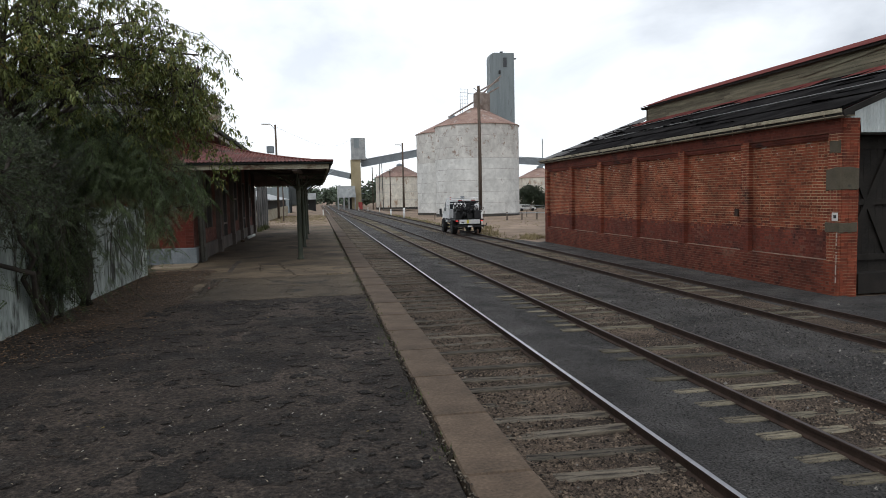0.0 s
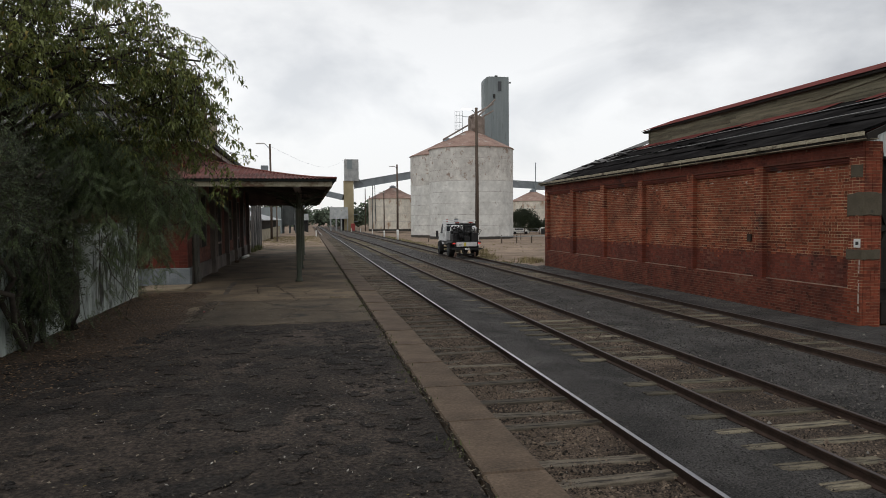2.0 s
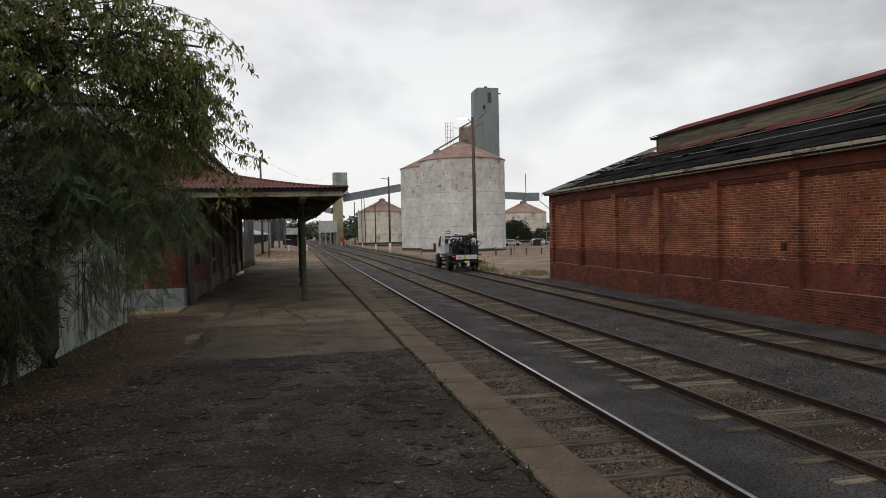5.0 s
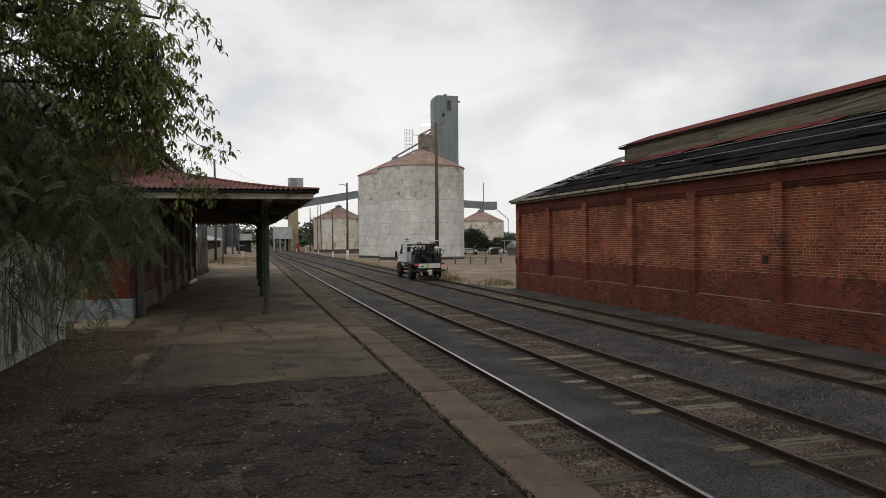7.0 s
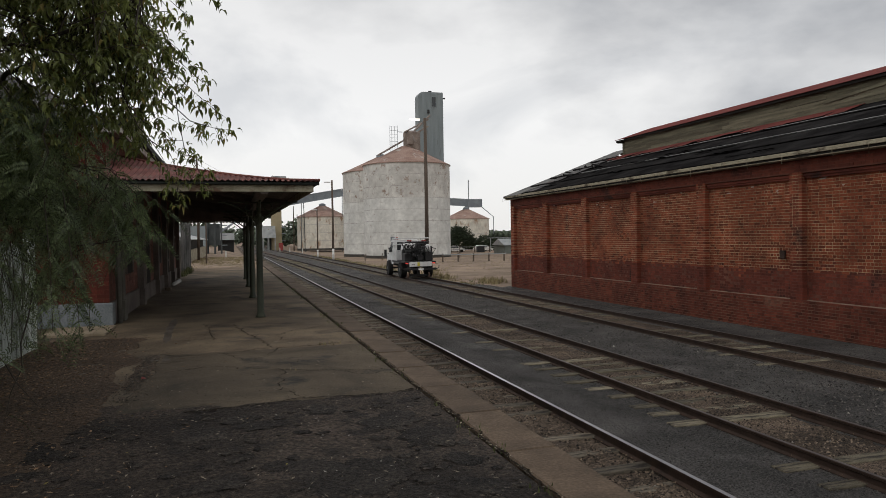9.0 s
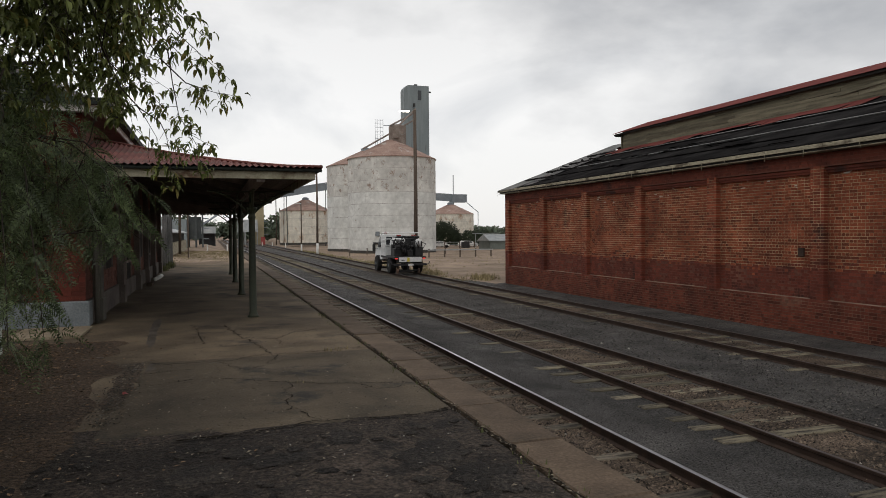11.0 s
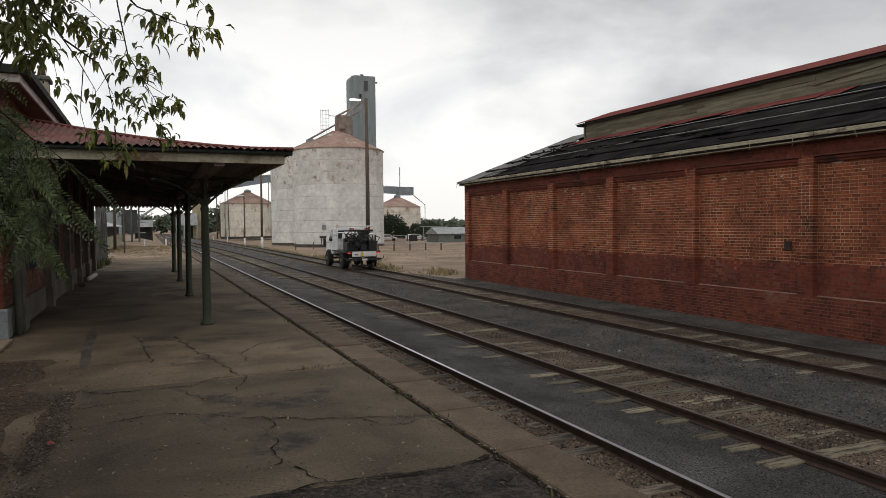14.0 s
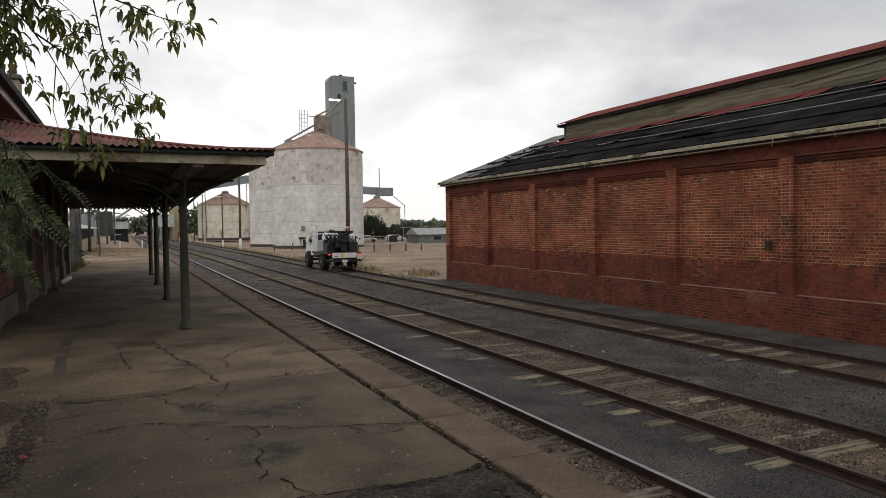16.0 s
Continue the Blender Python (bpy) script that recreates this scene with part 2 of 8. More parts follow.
M_BRICKPIER = mat("brick_pier", (0.1311, 0.03201, 0.01685), (0.3041, 0.07885, 0.03871), 0.92, 1.0, 45, 0.45, island=0.32, spot=(0.07657, 0.02692, 0.01828), spot_at=0.57, spot_scale=0.7, burnt=0.08, char=0.82, blotch=(0.9, 0.82, 1.12))
M_BRICKWASH = mat("brick_red_wash", (0.0823, 0.0192, 0.01189), (0.1914, 0.047, 0.02685), 0.92, 0.9, 45, 0.4, island=0.26, spot=(0.04702, 0.01928, 0.01457), spot_at=0.56, spot_scale=0.7, blotch=(0.6, 0.74, 1.18))
M_BRICKBASE = mat("brick_base", (0.0805, 0.02052, 0.01203), (0.1855, 0.05068, 0.02847), 0.92, 0.9, 45, 0.4, island=0.28, spot=(0.1633, 0.08712, 0.0594), spot_at=0.62, spot_scale=0.8, burnt=0.10, char=0.82, blotch=(0.7, 0.66, 1.2))
M_LIME = mat("lime_bloom", (0.34, 0.28, 0.23), (0.58, 0.52, 0.46), 0.95, 6, 40, 0.3)
M_MORTAR = mat("mortar", (0.2247, 0.1399, 0.08536), (0.6272, 0.4693, 0.2934), 0.95, 0.9, 9, 0.4, blotch=(0.45, 0.62, 1.2))
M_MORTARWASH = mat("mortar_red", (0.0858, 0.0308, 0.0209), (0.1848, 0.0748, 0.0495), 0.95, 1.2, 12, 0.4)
M_MORTARBASE = mat("mortar_base", (0.08288, 0.0408, 0.0282), (0.2291, 0.1372, 0.09225), 0.95, 1.0, 12, 0.4)
M_RENDER = mat("cement_render", (0.085, 0.08, 0.068), (0.15, 0.14, 0.12), 0.92, 3, 40, 0.2)
M_PATCH = mat("cement_patch", (0.062, 0.051, 0.034), (0.118, 0.099, 0.069), 0.92, 3, 40, 0.3, spot=(0.05, 0.045, 0.036), spot_at=0.58, spot_scale=3.0)
M_SILL = mat("sill_render", (0.1152, 0.072, 0.054), (0.2448, 0.18, 0.1368), 0.92, 3, 40, 0.25)
M_TIMBER = mat("grey_timber", (0.07872, 0.07114, 0.04935), (0.2249, 0.2007, 0.1382), 0.95, 1.5, 30, 0.5, island=0.3, stretch=(6, 0.5, 6))
M_FASCIA = mat("flaking_fascia", (0.22, 0.19, 0.13), (0.50, 0.45, 0.33), 0.9, 2.5, 30, 0.4, spot=(0.10, 0.08, 0.055), spot_at=0.50, spot_scale=2.5, stretch=(1, 0.4, 1))
M_BLACKROOF = mat("black_sarking", (0.0105, 0.0100, 0.0102), (0.032, 0.0300, 0.0295), 1.0, 1.0, 20, 0.4, spot=(0.052, 0.047, 0.043), spot_at=0.66, spot_scale=0.8, blotch=(0.8, 0.6, 1.3))
M_BATTEN = mat("grey_batten", (0.09, 0.09, 0.088), (0.24, 0.235, 0.225), 0.9, 1.5, 30, 0.3)
M_REDROOF = mat("red_corrugated", (0.0999, 0.02131, 0.01865), (0.1931, 0.04995, 0.04129), 0.86, 1.2, 25, 0.15, spot=(0.1132, 0.04995, 0.03663), spot_at=0.58, spot_scale=1.4)
M_VERROOF = mat("veranda_red_iron", (0.092, 0.032, 0.027), (0.205, 0.074, 0.060), 0.86, 1.6, 25, 0.15, spot=(0.125, 0.088, 0.072), spot_at=0.55, spot_scale=1.4, stretch=(1, 1, 1), blotch=(1.1, 0.74, 1.15))
M_GREYIRON = mat("grey_galvanised", (0.22, 0.23, 0.23), (0.42, 0.43, 0.42), 0.5, 1.0, 20, 0.1, metal=0.3, spot=(0.2, 0.16, 0.12), spot_at=0.64, spot_scale=1.0)
M_GABLE = mat("pale_gable_iron", (0.36, 0.39, 0.38), (0.60, 0.63, 0.61), 0.6, 1.0, 20, 0.1, metal=0.1, spot=(0.30, 0.28, 0.24), spot_at=0.62, spot_scale=1.2, stretch=(3, 3, 0.4))
M_OLDIRON = mat("old_sheet_iron", (0.09, 0.083, 0.075), (0.27, 0.255, 0.235), 0.7, 1.5, 20, 0.2, stretch=(3, 3, 0.25), spot=(0.13, 0.085, 0.06), spot_at=0.58, spot_scale=1.2)
M_SHEDGREEN = mat("grey_green_sheet", (0.10, 0.112, 0.10), (0.165, 0.18, 0.16), 0.75, 1, 12, 0.1)
M_DARKROOF = mat("dark_roof_iron", (0.05, 0.047, 0.047), (0.12, 0.11, 0.105), 0.6, 1.0, 20, 0.15, spot=(0.10, 0.055, 0.045), spot_at=0.56, spot_scale=0.8)
M_CREAM = mat("weathered_cream", (0.24, 0.21, 0.145), (0.46, 0.42, 0.31), 0.8, 2.5, 30, 0.2, spot=(0.15, 0.095, 0.06), spot_at=0.53, spot_scale=2.2)
M_WHITE = mat("white_paint", (0.5, 0.49, 0.46), (0.78, 0.77, 0.74), 0.7, 3, 40, 0.15, spot=(0.3, 0.27, 0.23), spot_at=0.66, spot_scale=3)
M_GREENIRON = mat("dark_green_iron", (0.0207, 0.02645, 0.0138), (0.0552, 0.0621, 0.03335), 0.6, 3, 40, 0.2, spot=(0.06325, 0.0483, 0.0299), spot_at=0.60, spot_scale=3)
M_GUTTER = mat("dark_gutter", (0.012, 0.016, 0.013), (0.030, 0.034, 0.029), 0.85, 3, 40, 0.1)
# Board colour raised to stand in for light bounced under the veranda.
M_SOFFIT = mat("bounce_lit_boards", (0.1056, 0.0845, 0.07475), (0.2682, 0.2194, 0.1918), 0.85, 2, 30, 0.3, island=0.35)
# Dark timber; also stands in for the shade of open interiors.
M_DOORDARK = mat("dark_timber_and_shade", (0.0105, 0.008925, 0.00735), (0.02887, 0.02415, 0.01995), 0.9, 2, 30, 0.3)
M_PLINTH = mat("blue_grey_plinth", (0.12, 0.135, 0.14), (0.24, 0.26, 0.27), 0.85, 2, 30, 0.2, spot=(0.10, 0.09, 0.075), spot_at=0.56, spot_scale=1.5)
# One brick in two tones: end wall darkened for shadow, veranda side lightened.
M_STATIONBRICK = mat("station_brick", (0.06468, 0.01464, 0.009872), (0.1464, 0.0354, 0.02179), 0.92, 1.6, 45, 0.4, island=0.25)
M_SIDEBRICK = mat("shade_lifted_brick", (0.0975, 0.0455, 0.03575), (0.2519, 0.1073, 0.078), 0.92, 1.2, 40, 0.4, island=0.25)
# Pier tone; on the side plinth it paints the veranda's shade.
M_DARKPIER = mat("pier_and_shaded_plinth", (0.072, 0.06048, 0.05472), (0.1944, 0.1656, 0.144), 0.9, 1.5, 30, 0.3)
M_FENCE = mat("faded_green_fence", (0.2318, 0.2623, 0.2318), (0.5368, 0.5795, 0.5307), 0.85, 1.5, 25, 0.3, island=0.2, spot=(0.045, 0.044, 0.035), spot_at=0.51, spot_scale=3.2, stretch=(1, 1, 0.28))
M_PLY = mat("pale_boards", (0.19, 0.15, 0.10), (0.33, 0.27, 0.19), 0.9, 2, 30, 0.3)
M_BARK = mat("bark", (0.022, 0.018, 0.014), (0.075, 0.06, 0.046), 0.95, 6, 40, 0.9, stretch=(1, 1, 0.25))
M_POLE = mat("pole_timber", (0.06, 0.045, 0.034), (0.15, 0.115, 0.09), 0.95, 3, 30, 0.4, stretch=(4, 4, 0.3))
M_CONC_SILO = mat("silo_white", (0.5095, 0.5039, 0.4763), (0.7533, 0.7477, 0.7089), 0.85, 0.30, 1.6, 0.1, spot=(0.36, 0.315, 0.27), spot_at=0.63, spot_scale=0.9, stretch=(1, 1, 1.1), blotch=(0.5, 0.86, 1.06))
M_SILO_RUST = mat("silo_rust_stained", (0.4714, 0.4494, 0.4165), (0.7234, 0.707, 0.6576), 0.85, 0.30, 1.6, 0.1, spot=(0.31, 0.235, 0.185), spot_at=0.555, spot_scale=1.0, stretch=(1, 1, 0.9), blotch=(0.5, 0.82, 1.06))
M_HEAD = mat("weathered_head", (0.15, 0.115, 0.095), (0.31, 0.26, 0.225), 0.85, 1, 10, 0.2)
M_DARKRUST = mat("dark_rust", (0.022, 0.014, 0.011), (0.06, 0.036, 0.026), 0.9, 3, 30, 0.3)
M_SILO_OLD = mat("silo_stained", (0.5616, 0.5247, 0.45), (0.7904, 0.7425, 0.639), 0.85, 0.3, 3, 0.1, spot=(0.36, 0.235, 0.15), spot_at=0.535, spot_scale=0.55, stretch=(1, 1, 0.5), blotch=(0.9, 0.84, 1.06))
M_SILO_ROOF = mat("silo_rust_roof", (0.21, 0.125, 0.095), (0.40, 0.28, 0.23), 0.8, 0.5, 6, 0.15, spot=(0.45, 0.40, 0.36), spot_at=0.58, spot_scale=0.6)
M_SEAM = mat("silo_seam", (0.25, 0.23, 0.205), (0.64, 0.62, 0.58), 0.9, 0.7, 2.2, 0.2)
M_SILOBASE = mat("silo_base", (0.04, 0.037, 0.033), (0.09, 0.082, 0.072), 0.95, 1, 10, 0.3)
M_TOWER = mat("tower_iron", (0.17, 0.20, 0.21), (0.25, 0.285, 0.29), 0.65, 0.6, 8, 0.1, stretch=(3, 3, 0.3), spot=(0.14, 0.155, 0.16), spot_at=0.58, spot_scale=0.8)
M_STEEL = mat("blue_grey_steel", (0.13, 0.15, 0.165), (0.23, 0.255, 0.27), 0.6, 0.8, 10, 0.1)
M_PLANT = mat("grimy_plant_steel", (0.055, 0.062, 0.062), (0.13, 0.14, 0.138), 0.8, 0.8, 10, 0.1)
M_RUSTSTEEL = mat("rusty_steel", (0.10, 0.055, 0.04), (0.26, 0.17, 0.13), 0.85, 1, 10, 0.2)
M_YELLOW = mat("ochre_tower", (0.27, 0.225, 0.135), (0.4, 0.34, 0.215), 0.8, 0.5, 8, 0.1)
M_RED = mat("red_paint", (0.22, 0.028, 0.025), (0.34, 0.055, 0.045), 0.6, 2, 20, 0.1)
M_LEAF = mat("leaf_broad", (0.066, 0.088, 0.022), (0.245, 0.268, 0.078), 0.45, 1.2, 9, 0.1, island=0.55, through_light=0.42)
M_LEAFYELLOW = mat("leaf_turning", (0.13, 0.11, 0.025), (0.27, 0.21, 0.05), 0.6, 2, 9, 0.1, island=0.4, through_light=0.35)
M_PEPPER = mat("leaf_pepper", (0.039, 0.0598, 0.0234), (0.1534, 0.1924, 0.0806), 0.5, 0.9, 9, 0.1, island=0.6, through_light=0.4)
M_SHRUB = mat("leaf_shrub", (0.023, 0.0322, 0.0161), (0.1058, 0.1242, 0.0644), 0.42, 0.9, 9, 0.1, island=0.6, through_light=0.25)
M_PALESTONE = mat("pale_stone", (0.108, 0.0972, 0.0828), (0.2448, 0.2268, 0.198), 0.95, 9, 70, 0.4, island=0.5)
M_BUSH = mat("leaf_bush", (0.012, 0.02, 0.009), (0.045, 0.062, 0.026), 0.7, 0.4, 4, 0.1, island=0.5)
# Far foliage colour lightened to imitate haze.
M_FARTREE = mat("hazed_far_foliage", (0.0608, 0.0798, 0.057), (0.152, 0.1824, 0.1254), 0.85, 0.12, 1.2, 0.3, island=0.4)
M_GRASS = mat("dry_grass", (0.14, 0.115, 0.055), (0.36, 0.30, 0.17), 0.9, 0.6, 8, 0.1, island=0.4)
M_WEED = mat("green_weeds", (0.05, 0.062, 0.022), (0.14, 0.15, 0.06), 0.9, 0.6, 8, 0.1, island=0.4)
M_LITTER = mat("leaf_litter", (0.07, 0.058, 0.042), (0.25, 0.21, 0.155), 0.9, 3, 20, 0.1, island=0.6)
M_DRIFT = mat("leaf_drift", (0.085, 0.052, 0.030), (0.27, 0.175, 0.10), 0.9, 3, 20, 0.1, island=0.6)
M_PALELITTER = mat("pale_litter", (0.17, 0.155, 0.13), (0.34, 0.32, 0.285), 0.9, 3, 20, 0.1, island=0.5)
M_SPECK = mat("grit", (0.035, 0.03, 0.025), (0.15, 0.13, 0.106), 0.95, 3, 20, 0.1, island=0.6)
M_RUBBER = mat("tyre_rubber", (0.0072, 0.0072, 0.0072), (0.021, 0.0198, 0.0192), 0.9, 5, 50, 0.3)
M_TRUCKWHITE = mat("truck_white", (0.55, 0.55, 0.54), (0.74, 0.74, 0.73), 0.4, 2, 20, 0.05, spot=(0.4, 0.37, 0.33), spot_at=0.68, spot_scale=2)
M_BLACK = mat("black_equipment", (0.0066, 0.0066, 0.00715), (0.02475, 0.02365, 0.0231), 0.6, 4, 40, 0.2)
M_TANK = mat("grey_tank", (0.45, 0.45, 0.4425), (0.69, 0.69, 0.675), 0.45, 3, 20, 0.05)
M_GLASS = mat("dark_glass", (0.012, 0.014, 0.016), (0.03, 0.034, 0.038), 0.08, 2, 10, 0.0)
M_TAIL = glow("tail_lamp", (0.8, 0.05, 0.04), 0.6)
M_LAMP = glow("lamp_lit", (1.0, 0.93, 0.80), 3.0)
M_HIVIS = mat("yellow_sticker", (0.5, 0.42, 0.05), (0.7, 0.6, 0.08), 0.5, 2, 20, 0.0)

# ---- mesh helpers ----


def add_box(bm, x0, y0, z0, x1, y1, z1, top=(0, 0)):
    """A box between two corners; top: how far its upper face draws in, in x and y."""
    a, b = top
    v = [bm.verts.new(p) for p in ((x0, y0, z0), (x1, y0, z0), (x1, y1, z0), (x0, y1, z0),
                                   (x0 + a, y0 + b, z1), (x1 - a, y0 + b, z1), (x1 - a, y1 - b, z1), (x0 + a, y1 - b, z1))]
    for f in ((3, 2, 1, 0), (4, 5, 6, 7), (0, 1, 5, 4), (1, 2, 6, 5), (2, 3, 7, 6), (3, 0, 4, 7)):
        bm.faces.new([v[i] for i in f])
    return v


def add_tube(bm, pts, radii, sides=8, cap=True):
    """A tube through points; radii one number or one for each point."""
    pts = [Vector(p) for p in pts]
    if not isinstance(radii, (list, tuple)):
        radii = [radii] * len(pts)
    rings = []
    for i, p in enumerate(pts):
        d = (pts[min(i + 1, len(pts) - 1)] - pts[max(i - 1, 0)]).normalized()
        side = d.cross(Vector((0, 0, 1)))
        if side.length < 0.05:
            side = Vector((1, 0, 0))
        side.normalize()
        up = side.cross(d)
        rings.append([bm.verts.new(p + radii[i] * (math.cos(k * math.tau / sides) * side + math.sin(k * math.tau / sides) * up)) for k in range(sides)])
    for a, b in zip(rings, rings[1:]):
        for k in range(sides):
            bm.faces.new((a[k], a[(k + 1) % sides], b[(k + 1) % sides], b[k]))
    if cap:
        bm.faces.new(rings[0][::-1])
        bm.faces.new(rings[-1])


def add_lathe(bm, cx, cy, profile, sides=48, caps=True):
    """A turned form round a vertical axis; profile: rows of radius and height, from the bottom up."""
    rings = [[bm.verts.new((cx + r * math.cos(k * math.tau / sides), cy + r * math.sin(k * math.tau / sides), z)) for k in range(sides)] for r, z in profile]
    for a, b in zip(rings, rings[1:]):
        for k in range(sides):
            bm.faces.new((a[k], a[(k + 1) % sides], b[(k + 1) % sides], b[k]))
    if caps and profile[-1][0] > 0.001:
        bm.faces.new(rings[-1])
    if caps and profile[0][0] > 0.001:
        bm.faces.new(rings[0][::-1])


def add_beam(bm, p, q, w, h):
    """A square bar from p to q, w wide and h high."""
    p, q = Vector(p), Vector(q)
    d = (q - p).normalized()
    side = d.cross(Vector((0, 0, 1)))
    if side.length < 0.05:
        side = Vector((1, 0, 0))
    side.normalize()
    up = side.cross(d)
    v = [bm.verts.new(c + a * side * w / 2 + b * up * h / 2) for c in (p, q) for a, b in ((-1, -1), (1, -1), (1, 1), (-1, 1))]
    for f in ((3, 2, 1, 0), (4, 5, 6, 7), (0, 1, 5, 4), (1, 2, 6, 5), (2, 3, 7, 6), (3, 0, 4, 7)):
        bm.faces.new([v[i] for i in f])


def add_corrugated(bm, a, b, c, d, pitch=0.076, amp=0.009, thick=0.004):
    """Corrugated sheet over the quad a, b (along one end, across the waves) and d, c (the other end)."""
    a, b, c, d = (Vector(p) for p in (a, b, c, d))
    n = max(4, int((b - a).length / pitch * 4))
    nor = (b - a).cross(d - a).normalized()
    if nor.z < 0:
        nor = -nor
    rows = []
    for low, e0, e1 in ((0, a, b), (0, d, c), (1, d, c), (1, a, b)):
        rows.append([bm.verts.new(e0.lerp(e1, i / n) + nor * (amp * math.sin(i / 4 * math.tau) - low * thick)) for i in range(n + 1)])
    for r, s in ((0, 1), (1, 2), (2, 3), (3, 0)):
        for i in range(n):
            bm.faces.new((rows[r][i], rows[r][i + 1], rows[s][i + 1], rows[s][i]))


def finish(bm, smooth=False, bevel=0.0):
    if bevel:
        bmesh.ops.bevel(bm, geom=list(bm.edges), offset=bevel, segments=1, affect="EDGES")
    bmesh.ops.recalc_face_normals(bm, faces=list(bm.faces))
    if smooth:
        for f in bm.faces:
            f.smooth = True


def mesh_of(bm, name, material, smooth=False, bevel=0.0):
    finish(bm, smooth, bevel)
    me = bpy.data.meshes.new(name)
    bm.to_mesh(me)
    bm.free()
    me.materials.append(material)
    return me


def holder(name, x, y, z, label, category, group="", kind=""):
    """An Empty at a thing's base."""
    e = new(name)
    e.location = (x, y, z)
    e.empty_display_size = 0.2
    return tagged(e, label, category, group, kind)


def part(name, bm, material, parent, label="", smooth=False, bevel=0.0):
    ob = new(name, mesh_of(bm, name, material, smooth, bevel))
    ob.parent = parent
    if parent.type == "EMPTY":
        ob.matrix_parent_inverse = Matrix.Translation(-parent.location)
    return tagged(ob, label) if label else ob


def thing(name, bm, material, label, category="", group="", kind="", smooth=False, bevel=0.0):
    return tagged(new(name, mesh_of(bm, name, material, smooth, bevel)), label, category, group, kind)


def raw(name, verts, faces, material, parent=None):
    me = bpy.data.meshes.new(name)
    me.from_pydata([tuple(v) for v in verts], [], faces)
    me.materials.append(material)
    ob = new(name, me)
    if parent is not None:
        ob.parent = parent
        if parent.type == "EMPTY":
            ob.matrix_parent_inverse = Matrix.Translation(-parent.location)
    return ob


def step(x, a, b):
    t = min(max((x - a) / (b - a), 0.0), 1.0)
    return t * t * (3 - 2 * t)


RAIL_Z = -1.10
GROUND_Z = -1.27


def ground_z(x, y):
    """Ground height: level by the tracks, lowered round the silos to fit the camera's view."""
    low = 0.68 * step(y, 55, 112) * step(x, 11.5, 18)
    rise = 0.0
    if y > 62 and x < 0.3:
        rise = 1.05 * (1 - step(x, -1.5, 0.3))
    return GROUND_Z - low + rise * 0.75


# ---- ground, platform and tracks ----
rng = random.Random(7)


TRACKS = ((1.36, 2.96), (5.1, 6.58), (9.68, 11.16))


def fill_z(x, y):
    """Height of the uneven fill between a track's rails."""
    if y > 44:
        return -1.256
    base = -1.236 - 0.010 * step(y, 5, 9) if x < 4 else -1.258 + 0.006 * step(y, 8, 12)
    return base + 0.034 * noise.noise((x * 1.1, y * 0.7, 1.0)) + 0.030 * noise.noise((x * 3.5, y * 3.0, 4.0)) + 0.014 * noise.noise((x * 9, y * 9, 2.0))


